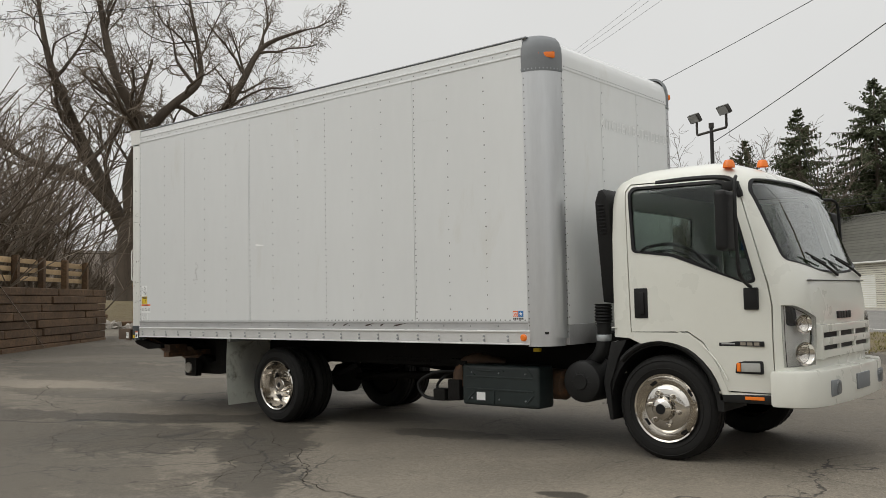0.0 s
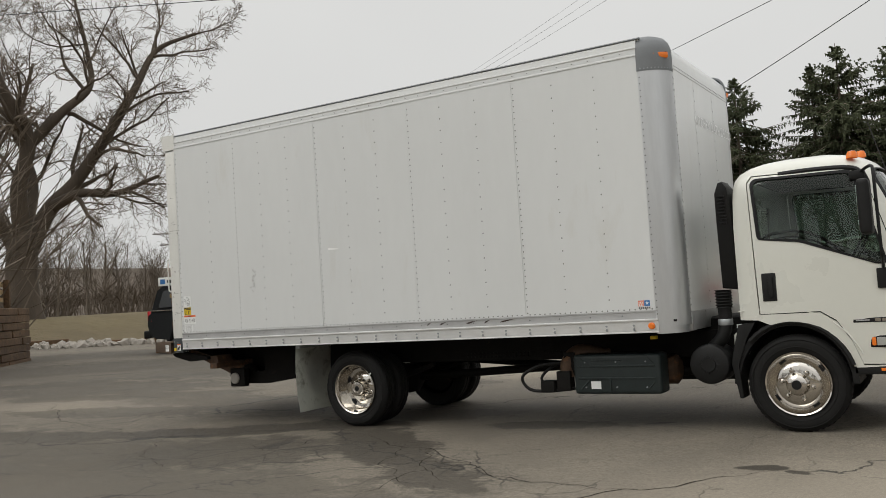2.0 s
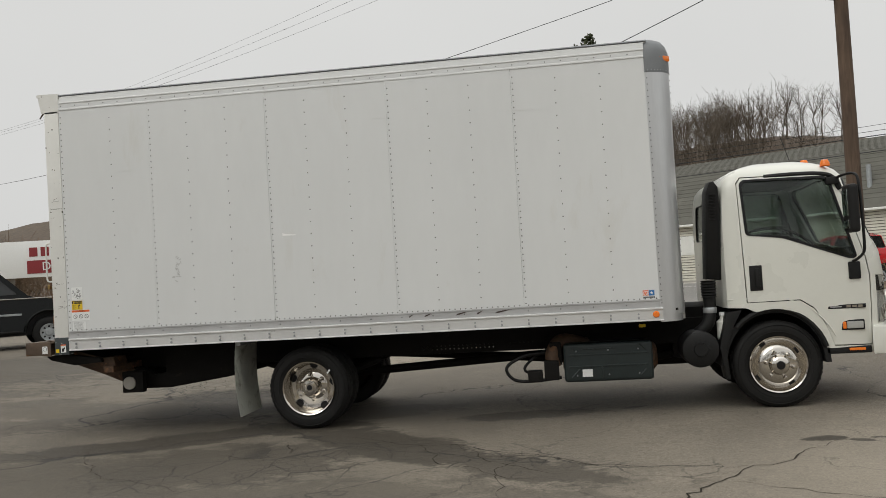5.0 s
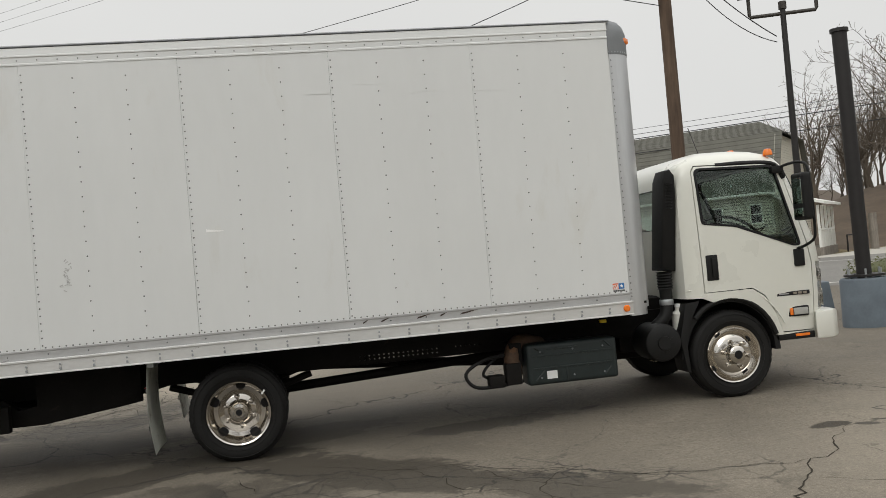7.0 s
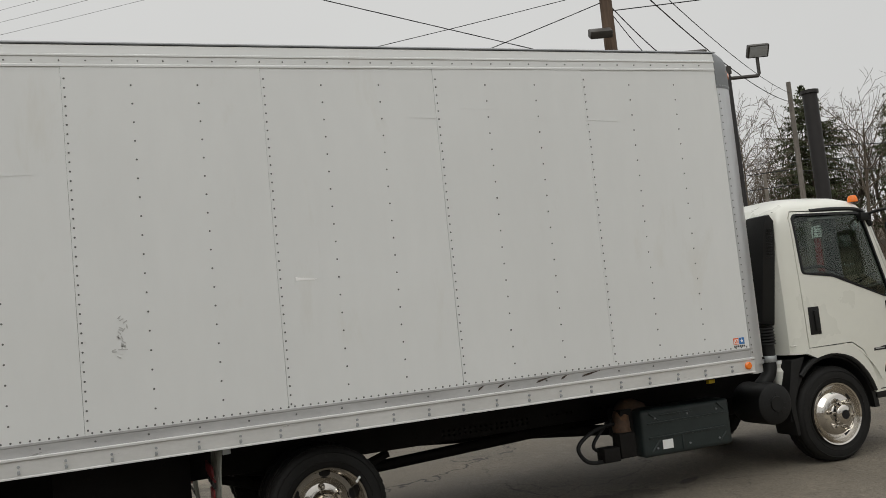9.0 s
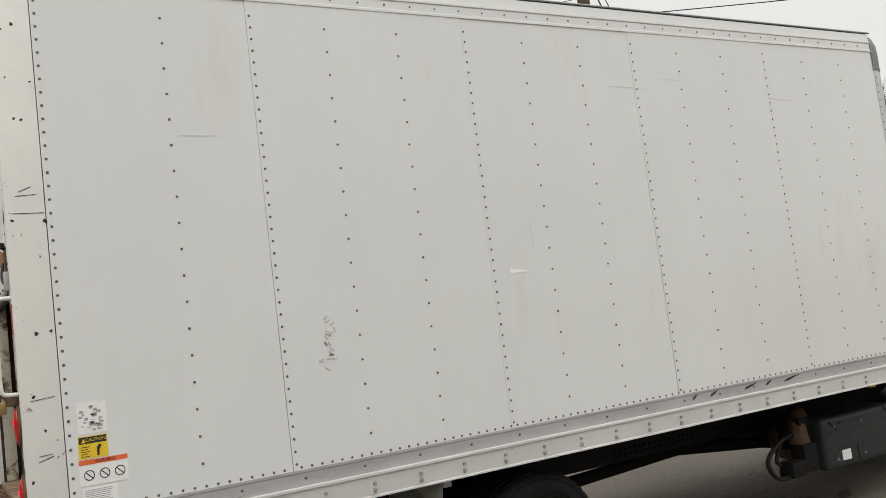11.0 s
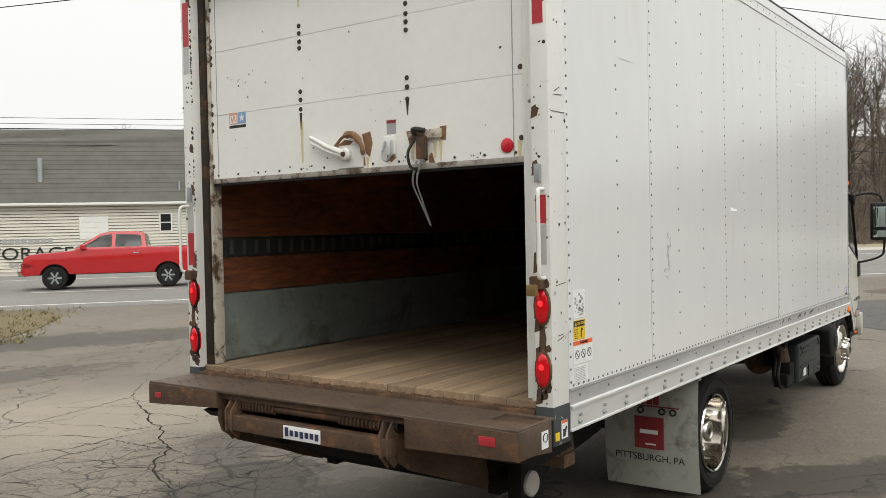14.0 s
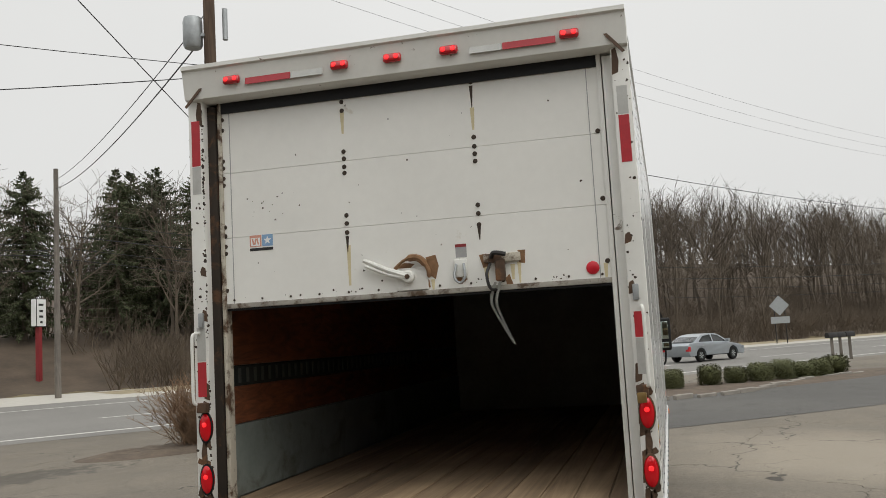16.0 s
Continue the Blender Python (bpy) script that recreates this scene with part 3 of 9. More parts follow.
# rear frame
FOOT_PAINT = mat("scraped_slate_paint", (0.050, 0.058, 0.062), 0.6, 0.2, 0.3, 8, 0.1, 40, ((0.42, 0.42, 0.40), 0.60, 0.66, 16))
TRACK = mat("dark_rusty_track", (0.030, 0.022, 0.016), 0.8, 0.2, 0.3, 6, 0.2, 30, ((0.10, 0.05, 0.025), 0.55, 0.66, 9))
for side in (-1, 1):
    y0, y1 = sorted((side * 1.144, side * (HALF + 0.003)))
    part("door_track", block(REAR_X + 0.055, SKIN_X0, *sorted((side * 1.096, side * 1.146)), 1.0, 3.28, 0.003), TRACK if side > 0 else FRAME_PAINT, truck, "rusty door track" if side > 0 else "chipped white door track")
    post = part("rear_post", block(REAR_X, SKIN_X0 - 0.002, y0, y1, 1.005, 3.32, 0.008), FRAME_PAINT, truck, "chipped white rear post")
    part("post_foot", block(REAR_X - 0.002, SKIN_X0 - 0.004, y0 - 0.002, y1 + 0.002, 0.86, 1.035, 0.006), FOOT_PAINT, truck, "black scraped post foot")
    lamp_y = -1.189 if side < 0 else 1.172
    for z in (1.475, 1.196):
        lamp = part("tail_light", lathe(bmesh.new(), [(0.046, 0.012), (0.046, -0.004), (0.040, -0.016), (0.026, -0.022), (0, -0.024)], 28,
                                        pose(REAR_X, lamp_y, z, 0, 0, -90) @ Matrix.Diagonal((0.80, 1, 1.72, 1))), TAIL_LENS, truck, "oval red tail lamp")
        part("bezel", lathe(bmesh.new(), [(0.046, 0), (0.053, 0), (0.053, -0.010), (0.046, -0.012)], 28, pose(REAR_X, lamp_y, z, 0, 0, -90) @ Matrix.Diagonal((0.78, 1, 1.62, 1))), BLACK_TRIM if side > 0 else RUST, lamp)
        part("bulb", lathe(bmesh.new(), [(0.013, -0.0235), (0.009, -0.0255), (0, -0.0262)], 16, pose(REAR_X, lamp_y, z + 0.015, 0, 0, -90)), RED_GLOW, lamp, "lit bulb")
    stack = ((3.19, 2.93, RED_TAPE), (2.925, 2.77, SILVER_TAPE), (2.02, 1.835, SILVER_TAPE), (1.83, 1.64, RED_TAPE)) if side > 0 else ((3.10, 2.955, SILVER_TAPE), (2.95, 2.71, RED_TAPE), (1.965, 1.84, RED_TAPE), (1.835, 1.66, SILVER_TAPE))
    for z1, z0, m in stack:
        part("tape", block(REAR_X - 0.0015, REAR_X + 0.001, *sorted((side * 1.162, side * 1.214)), z0, z1), m, post)
    grab = sweep(bmesh.new(), arc([(REAR_X, side * 1.20, 1.99), (REAR_X - 0.05, side * 1.205, 1.985), (REAR_X - 0.062, side * 1.21, 1.95), (REAR_X - 0.062, side * 1.21, 1.80), (REAR_X - 0.062, side * 1.21, 1.64), (REAR_X - 0.05, side * 1.205, 1.605), (REAR_X, side * 1.20, 1.60)], 4), 0.009, 8)
    part("grab_handle", grab, WHITE_TRIM, truck, "bent white grab handle")
    part("handle_bracket", block(REAR_X - 0.02, REAR_X + 0.002, *sorted((side * 1.165, side * 1.195)), 2.02, 2.10, 0.006), GALV, truck)
    part("padlock_hasp", block(REAR_X - 0.045, REAR_X, *sorted((side * 1.147, side * 1.205)), 1.555, 1.61, 0.008), RUST, truck, "rusty hasp")
    rust = bmesh.new()
    for z0, z1, y in ((1.04, 1.12, 1.165), (1.27, 1.40, 1.185), (1.36, 1.43, 1.163), (1.54, 1.62, 1.175), (1.55, 1.60, 1.205), (1.27, 1.31, 1.210), (1.09, 1.16, 1.208), (3.16, 3.30, 1.164), (1.14, 1.30, 1.1635), (1.42, 1.56, 1.1635), (1.06, 1.11, 1.19), (2.05, 2.12, 1.163), (2.3, 2.36, 1.163), (1.62, 1.72, 1.163)):
        prism(rust, [(side * (y - 0.018), z0), (side * (y + 0.014), z0 + 0.01), (side * (y + 0.02), (z0 + z1) / 2), (side * (y + 0.008), z1), (side * (y - 0.012), z1 - 0.01)], "x", REAR_X - 0.0012, REAR_X)
    tagged(part("rust_bloom", rust, RUST, post, "rust round the tail lamps"), kind="stuff")
    # scratches and paint loss on the outer face
    marks = bmesh.new()
    for z, w, tilt in ((2.43, 0.05, 24), (2.405, 0.08, 4), (2.33, 0.12, 0), (1.57, 0.09, 6), (1.345, 0.05, 4), (1.33, 0.06, 16)):
        slab(marks, -w / 2, w / 2, -0.001, 0.001, -0.0011, 0.0011, m=pose(-6.945 + w * 0.1, side * (HALF + 0.004), z, 0, -tilt, 0))
    tagged(part("scratches", marks, RUST_SPOT, post), kind="stuff")
    chips = [(REAR_X, side * random.uniform(1.148, 1.228) if k < 50 else random.uniform(1.146, 1.153), random.uniform(1.05, 3.25)) for k in range(110)]
    tagged(placed("paint_chips", dots(chips, (-1, 0, 0), 0.0065, 0.001, 7, 0.8), RUST_SPOT, post), kind="stuff")
    chips = [(random.uniform(REAR_X + 0.005, SKIN_X0), side * (HALF + 0.003), random.uniform(1.1, 3.25)) for _ in range(24)]
    tagged(placed("paint_chips", dots(chips, (0, side, 0), 0.006, 0.001, 7, 0.8), RUST_SPOT, post), kind="stuff")
part("padlock", block(REAR_X - 0.075, REAR_X - 0.045, -1.195, -1.15, 1.525, 1.575, 0.006), mat("brass_padlock", (0.32, 0.22, 0.09), 0.4, 0.8), truck, "brass padlock")

# the header leans out to the rear at its top
hood = [(-7.00, 3.296), (-7.012, 3.301), (-7.050, 3.308), (-7.078, 3.462), (-7.092, 3.470), (-7.092, 3.492), (-7.06, 3.5), (-6.86, 3.492), (-6.86, 3.296)]
head = part("rear_header", prism(bmesh.new(), hood, "y", -HALF - 0.003, HALF + 0.003), FRAME_PAINT, truck, "chipped white rear header")
lean = math.degrees(math.atan2(0.033, 0.187))
for y in (0.93, 0.29, -0.01, -0.32, -0.95):
    at = pose(-7.0645, y, 3.385, 0, 0, 0) @ pose(0, 0, 0, 0, lean, 0)
    lamp = part("clearance_light", block(-0.024, 0.01, -0.05, 0.05, -0.024, 0.024, 0.018, m=at, seg=3), RED_LENS, head, "red clearance lamp")
    for k in (-0.025, 0.028):
        part("bulb", lathe(bmesh.new(), [(0.014, 0), (0.011, -0.0035), (0, -0.005)], 12, at @ pose(-0.0235, k, 0, 0, 0, -90)), RED_GLOW, lamp, "lit bulb")
for a, b, m in ((0.85, 0.58, RED_TAPE), (0.575, 0.39, SILVER_TAPE), (-0.43, -0.60, SILVER_TAPE), (-0.605, -0.88, RED_TAPE)):
    part("tape", block(-0.003, 0.001, b, a, -0.028, 0.028, m=pose(-7.0635, 0, 3.378) @ pose(0, 0, 0, 0, lean, 0)), m, head)
for side in (-1, 1):
    seam = bmesh.new()
    slab(seam, -0.003, 0.002, -0.008, 0.008, -0.12, 0.12, m=pose(-7.060, side * 1.14, 3.35, 0, 0, 0) @ pose(0, 0, 0, 0, lean, 0) @ pose(0, 0, 0, side * 38, 0, 0))
    part("weld_rust", seam, RUST, head, "rusty corner weld")
part("door_seal_gap", block(-6.95, -6.90, -1.085, 1.085, 3.235, 3.33), BLACK_TRIM, truck, "dark gap above the door")

# roll-up door: three visible leaves
DOOR_X = -6.94
WORN_BAR = mat("weathered_grey_bar", (0.34, 0.32, 0.28), 0.6, 0.1, 0.2, 9, 0.1, 40, ((0.085, 0.055, 0.032), 0.52, 0.64, 11))
FADED_RED = mat("faded_red_print", (0.62, 0.30, 0.22), 0.5, 0, 0.1, 40)
FADED_BLUE = mat("faded_blue_print", (0.22, 0.36, 0.55), 0.5, 0, 0.1, 40)
door = part("roll_door", block(DOOR_X + 0.012, DOOR_X + 0.03, -1.09, 1.09, 2.14, 3.25), FRAME_PAINT, truck, "dirty white roll-up door, half raised")
for k, (z0, z1) in enumerate(((2.135, 2.5166), (2.5174, 2.8866), (2.8874, 3.25))):
    leaf = part("door_leaf", block(DOOR_X, DOOR_X + 0.02, -1.09, 1.09, z0, z1, 0.002, seg=1), DOOR_PAINT, door)
    for y in (1.02, -1.01):
        part("edge_strip", block(DOOR_X - 0.002, DOOR_X, y - 0.002, y + 0.002, z0, z1), GREY_PRINT, leaf)
part("bottom_bar", block(DOOR_X - 0.008, DOOR_X + 0.03, -1.09, 1.09, 2.118, 2.146, 0.004), WORN_BAR, door, "grey weathered bottom bar")
part("door_seal", block(DOOR_X + 0.0, DOOR_X + 0.026, -1.085, 1.085, 2.106, 2.118), BLACK_TRIM, door, "dark rubber seal")
spots = []
for y, zs in ((0.335, (3.22, 3.17, 2.94, 2.90, 2.855, 2.82, 2.585, 2.54, 2.49)), (-0.40, (3.24, 2.94, 2.89, 2.85, 2.81, 2.575, 2.53, 2.47)), (1.065, (3.2, 3.14, 2.96, 2.92, 2.86, 2.82, 2.58, 2.53, 2.47, 2.43, 2.22)), (-1.05, (2.23, 2.9, 2.55))):
    spots += [(DOOR_X, y, z) for z in zs]
for spot in spots:
    placed("hinge_bolt", dots([spot], (-1, 0, 0), 0.014, 0.006, 8), RUST_SPOT, door)
runs = bmesh.new()
for y, z, h in ((0.335, 2.47, 0.09), (-0.40, 2.46, 0.07), (-0.40, 3.22, 0.12)):
    prism(runs, [(y - 0.010, z), (y + 0.010, z), (y + 0.006, z - h * 0.5), (y + 0.002, z - h), (y - 0.002, z - h), (y - 0.006, z - h * 0.5)], "x", DOOR_X - 0.0012, DOOR_X)
tagged(part("rust_runs", runs, RUST_SPOT, door), kind="stuff")
runs = bmesh.new()
for y, z, h in ((0.33, 2.42, 0.22), (-0.40, 3.1, 0.12), (-0.425, 2.25, 0.08), (-0.565, 2.25, 0.08), (0.335, 3.16, 0.12)):
    prism(runs, [(y - 0.012, z), (y + 0.012, z), (y + 0.006, z - h), (y - 0.006, z - h)], "x", DOOR_X - 0.001, DOOR_X)
tagged(part("stain_runs", runs, RUST_STREAK, door), kind="stuff")
tagged(placed("paint_chips", dots([(DOOR_X, random.uniform(-1, 1), random.uniform(2.16, 3.2)) for _ in range(24)] + [(DOOR_X, random.uniform(-1, 1), random.gauss(2.17, 0.012)) for _ in range(26)] + [(DOOR_X, random.gauss(0.80, 0.09), random.gauss(2.68, 0.05)) for _ in range(16)], (-1, 0, 0), 0.0048, 0.0008, 7, 0.8), RUST_SPOT, door), kind="stuff")
for k in range(13):
    placed("edge_bolt", dots([(DOOR_X - 0.002, -1.02 + 0.17 * k, 2.165)], (-1, 0, 0), 0.007, 0.004), RUST_SPOT, door)
# maker's badge as plain shapes
badge = part("badge", block(DOOR_X - 0.0015, DOOR_X, 0.845, 0.915, 2.455, 2.52), FADED_RED, door, "red and blue maker's badge")
part("badge_field", block(DOOR_X - 0.0028, DOOR_X - 0.0014, 0.853, 0.907, 2.46, 2.505), STICKER, badge)
part("badge_field", block(DOOR_X - 0.0015, DOOR_X, 0.775, 0.84, 2.455, 2.52), FADED_BLUE, badge)
part("badge_star", prism(bmesh.new(), [(0.8075 + (0.024 if k % 2 == 0 else 0.010) * math.sin(math.pi * k / 5), 2.4875 + (0.024 if k % 2 == 0 else 0.010) * math.cos(math.pi * k / 5)) for k in range(10)], "x", DOOR_X - 0.0028, DOOR_X), STICKER, badge)
part("badge_bar", block(DOOR_X - 0.0015, DOOR_X, 0.775, 0.915, 2.432, 2.448), PRINT, badge)
for k in range(3):
    part("badge_stroke", block(-0.0032, -0.0013, -0.0045, 0.0045, -0.018, 0.018, m=pose(DOOR_X, 0.866 + 0.014 * k, 2.484, (-14, 14, -14)[k], 0, 0)), FADED_RED, badge)
# lever latch
latch = part("latch_plate", block(DOOR_X - 0.012, DOOR_X, -0.11, 0.06, 2.15, 2.27, 0.006), FRAME_PAINT, door, "white lever latch with rust")
lever = bmesh.new()
sweep(lever, [(DOOR_X - 0.03, 0.0, 2.225), (DOOR_X - 0.035, 0.10, 2.262), (DOOR_X - 0.035, 0.235, 2.325)], [0.02, 0.014, 0.012], 8)
sweep(lever, [(DOOR_X - 0.03, 0.0, 2.215), (DOOR_X - 0.035, 0.10, 2.238), (DOOR_X - 0.035, 0.23, 2.295)], [0.016, 0.009, 0.008], 8)
part("lever", lever, WHITE_TRIM, latch)
part("pivot", lathe(bmesh.new(), [(0.034, 0.02), (0.034, -0.02), (0.026, -0.028), (0, -0.03)], 20, pose(DOOR_X - 0.014, -0.005, 2.222, 0, 0, -90)), WHITE_TRIM, latch)
part("pivot_bolt", lathe(bmesh.new(), [(0.014, 0), (0.012, -0.01), (0, -0.012)], 10, pose(DOOR_X - 0.043, -0.005, 2.222, 0, 0, -90)), RUST, latch)
part("cam", sweep(bmesh.new(), arc([(DOOR_X - 0.02, 0.07, 2.27), (DOOR_X - 0.03, 0.0, 2.315), (DOOR_X - 0.03, -0.07, 2.315), (DOOR_X - 0.025, -0.115, 2.26), (DOOR_X - 0.02, -0.12, 2.21)], 4), [0.008] * 5 + [0.019] * 6 + [0.012] * 5 + [0.006], 8), BROWN_RUST, latch)
hasp = part("hasp", block(DOOR_X - 0.02, DOOR_X, -0.325, -0.255, 2.20, 2.295, 0.008), WHITE_TRIM, door, "white hasp")
part("hasp_loop", sweep(bmesh.new(), arc([(DOOR_X - 0.022, -0.27, 2.27), (DOOR_X - 0.04, -0.262, 2.20), (DOOR_X - 0.04, -0.29, 2.17), (DOOR_X - 0.04, -0.318, 2.20), (DOOR_X - 0.022, -0.31, 2.27)], 4), 0.007, 6), GALV, hasp)
part("hasp_label", block(DOOR_X - 0.001, DOOR_X, -0.325, -0.265, 2.305, 2.375), GREY_PRINT, door)
part("hasp_label", block(DOOR_X - 0.0018, DOOR_X, -0.325, -0.265, 2.36, 2.376), RED_PRINT, door)
lock = part("lock_bracket", block(DOOR_X - 0.02, DOOR_X, -0.61, -0.415, 2.265, 2.31, 0.006), STAINED, door, "rusty lock bracket with strap")
part("lock_body", block(DOOR_X - 0.045, DOOR_X - 0.01, -0.53, -0.478, 2.165, 2.28, 0.01), RUST, lock)
part("lock_hook", sweep(bmesh.new(), arc([(DOOR_X - 0.03, -0.46, 2.29), (DOOR_X - 0.06, -0.48, 2.31), (DOOR_X - 0.05, -0.54, 2.30)], 4), 0.012, 8), BLACK_STEEL, lock)
strap = bmesh.new()
for off in (0.0, 0.026):
    line = arc([(DOOR_X - 0.03, -0.50 + off, 2.16), (DOOR_X - 0.035, -0.475 + off, 2.06), (DOOR_X - 0.03, -0.50 + off * 0.6, 1.97), (DOOR_X - 0.035, -0.555, 1.84)], 6)
    for p, q in zip(line, line[1:]):
        w = Vector((0.002, 0.0075, 0.002))
        vs = [strap.verts.new(v) for v in (p - w, p + w, q + w, q - w)]
        strap.faces.new(vs)
bmesh.ops.solidify(strap, geom=strap.faces[:], thickness=0.003)
part("pull_strap", strap, mat("grey_webbing", (0.38, 0.38, 0.35), 0.8), lock, "frayed grey pull strap")
part("strap_hook", sweep(bmesh.new(), arc([(DOOR_X - 0.02, -0.45, 2.26), (DOOR_X - 0.05, -0.435, 2.2), (DOOR_X - 0.05, -0.45, 2.13), (DOOR_X - 0.03, -0.48, 2.12)], 4), 0.008, 6), BLACK_STEEL, lock)
part("reflector", lathe(bmesh.new(), [(0.033, 0), (0.033, -0.006), (0.026, -0.010), (0, -0.011)], 24, pose(DOOR_X, -0.975, 2.2, 0, 0, -90)), mat("red_reflector", (0.55, 0.015, 0.03), 0.3), door, "round red reflector")

# rust round the latch and the lock
for pts in ([(-0.07, 2.155), (-0.12, 2.16), (-0.115, 2.20), (-0.09, 2.215), (-0.075, 2.19)], [(0.055, 2.152), (0.02, 2.158), (0.03, 2.18), (0.06, 2.185)], [(-0.42, 2.27), (-0.47, 2.262), (-0.45, 2.285), (-0.425, 2.30)], [(-0.545, 2.20), (-0.565, 2.14), (-0.53, 2.13), (-0.525, 2.18)], [(-0.325, 2.19), (-0.29, 2.165), (-0.27, 2.18), (-0.26, 2.205)], [(-0.10, 2.32), (-0.155, 2.33), (-0.17, 2.27), (-0.15, 2.20), (-0.125, 2.22)], [(0.09, 2.265), (0.02, 2.30), (-0.04, 2.29), (0.0, 2.26)], [(-0.39, 2.31), (-0.43, 2.315), (-0.44, 2.25), (-0.41, 2.24)], [(-0.595, 2.32), (-0.635, 2.32), (-0.63, 2.25), (-0.60, 2.255)]):
    part("rust_patch", prism(bmesh.new(), pts, "x", DOOR_X - 0.0016, DOOR_X), BROWN_RUST, door)
for y, z, h in ((-0.43, 2.26, 0.10), (-0.60, 2.26, 0.11), (-1.04, 2.22, 0.10), (-0.135, 2.20, 0.06)):
    part("rust_streak", prism(bmesh.new(), [(y - 0.011, z), (y + 0.011, z), (y + 0.004, z - h), (y - 0.004, z - h)], "x", DOOR_X - 0.0014, DOOR_X), RUST_STREAK, door)
# decals on the right side
Y = -HALF
decal = part("safety_label", block(-6.815, -6.70, Y - 0.0018, Y, 1.405, 1.53), STICKER, truck, "white instruction label")
for k in range(30):
    x, z = -6.812 + random.random() * 0.085, 1.412 + random.random() * 0.10
    part("label_mark", block(x, x + random.uniform(0.006, 0.02), Y - 0.0026, Y - 0.001, z, z + random.uniform(0.003, 0.012)), GREY_PRINT, decal)
decal = part("caution_label", block(-6.818, -6.705, Y - 0.0018, Y, 1.305, 1.395), YELLOW_PRINT, truck, "yellow caution label")
part("label_band", block(-6.815, -6.708, Y - 0.0026, Y - 0.001, 1.365, 1.392), PRINT, decal)
lettering("CAUTION", 0.0175, pose(-6.750, Y - 0.003, 1.3785) @ RIGHT_FACE, YELLOW_PRINT, decal, "label_word")
part("label_sign", prism(bmesh.new(), [(-6.806, 1.369), (-6.789, 1.369), (-6.7975, 1.388)], "y", Y - 0.003, Y), YELLOW_PRINT, decal)
for k in range(5):
    part("label_line", block(-6.81, -6.775 - 0.008 * (k % 2), Y - 0.0026, Y - 0.001, 1.312 + 0.0095 * k, 1.315 + 0.0095 * k), PRINT, decal)
part("label_figure", prism(bmesh.new(), [(-6.748, 1.312), (-6.74, 1.312), (-6.738, 1.335), (-6.728, 1.352), (-6.738, 1.358), (-6.748, 1.345)], "y", Y - 0.0026, Y), PRINT, decal)
decal = part("warning_label", block(-6.822, -6.632, Y - 0.0018, Y, 1.195, 1.30), STICKER, truck, "white and orange warning label")
part("label_band", block(-6.822, -6.632, Y - 0.0026, Y - 0.001, 1.28, 1.30), ORANGE_PRINT, decal)
lettering("WARNING", 0.017, pose(-6.72, Y - 0.003, 1.29) @ RIGHT_FACE, PRINT, decal, "label_word")
for k in range(3):
    part("label_ring", lathe(bmesh.new(), [(0.021, -0.0026), (0.021, 0), (0.0175, 0), (0.0175, -0.0026)], 20, pose(-6.785 + 0.06 * k, Y, 1.237), close=True), PRINT, decal)
    part("label_slash", block(-0.018, 0.018, -0.0026, 0, -0.002, 0.002, m=pose(-6.785 + 0.06 * k, Y, 1.237, 0, 45, 0)), PRINT, decal)
decal = part("faded_label", block(-6.815, -6.68, Y - 0.0014, Y, 1.11, 1.185), STICKER, truck, "small faded label")
for k in range(9):
    part("label_line", block(-6.807, -6.69 - random.random() * 0.03, Y - 0.002, Y - 0.001, 1.116 + 0.0075 * k, 1.1185 + 0.0075 * k), GREY_PRINT, decal)
badge = part("badge", block(-1.212, -1.162, Y - 0.0018, Y, 1.13, 1.18), ORANGE_PRINT, truck, "red and blue maker's badge")
part("badge_field", block(-1.207, -1.167, Y - 0.0026, Y - 0.001, 1.134, 1.17), STICKER, badge)
part("badge_field", block(-1.158, -1.108, Y - 0.0018, Y, 1.13, 1.18), BLUE_PRINT, badge)
part("badge_star", prism(bmesh.new(), [(-1.133 + (0.018 if k % 2 == 0 else 0.008) * math.sin(math.pi * k / 5), 1.155 + (0.018 if k % 2 == 0 else 0.008) * math.cos(math.pi * k / 5)) for k in range(10)], "y", Y - 0.0028, Y), STICKER, badge)
for k in range(3):
    part("badge_stroke", block(-0.003, 0.003, -0.003, 0, -0.014, 0.014, m=pose(-1.197 + 0.01 * k, Y, 1.152, 0, (-14, 14, -14)[k], 0)), ORANGE_PRINT, badge)
for k in range(6):
    part("badge_bar", block(-1.21 + 0.018 * k, -1.198 + 0.018 * k, Y - 0.0018, Y, 1.108, 1.122), PRINT, badge)
# wear on the skin: a dent drawn as a flat pale highlight, scuffs, long scratches
dent = bmesh.new()
prism(dent, [(-4.60, 1.935), (-4.595, 1.905), (-4.585, 1.905), (-4.47, 1.902), (-4.45, 1.91), (-4.58, 1.925)], "y", Y - 0.0012, Y)
part("dent", dent, mat("dent_highlight", (0.84, 0.84, 0.83), 0.3), truck, "creased dent shown by a painted highlight")
marks = bmesh.new()
slab(marks, -4.600, -4.594, Y - 0.002, Y, 1.885, 1.945)
for x, z, w, tilt in ((-4.42, 2.10, 0.16, 88), (-3.18, 3.03, 0.28, 2), (-2.75, 2.94, 0.30, -4), (-2.2, 2.93, 0.35, 3), (-3.55, 2.97, 0.3, 2), (-6.2, 2.66, 0.18, 0),
                      (-5.1, 1.33, 0.05, 20), (-5.7, 1.55, 0.05, 10), (-2.9, 1.85, 0.03, 80)):
    slab(marks, -w / 2, w / 2, -0.0006, 0.0006, -0.0008, 0.0008, m=pose(x, Y - 0.0026, z, 0, tilt, 0))
tagged(part("scratches", marks, FAINT, truck), kind="stuff")
marks = bmesh.new()
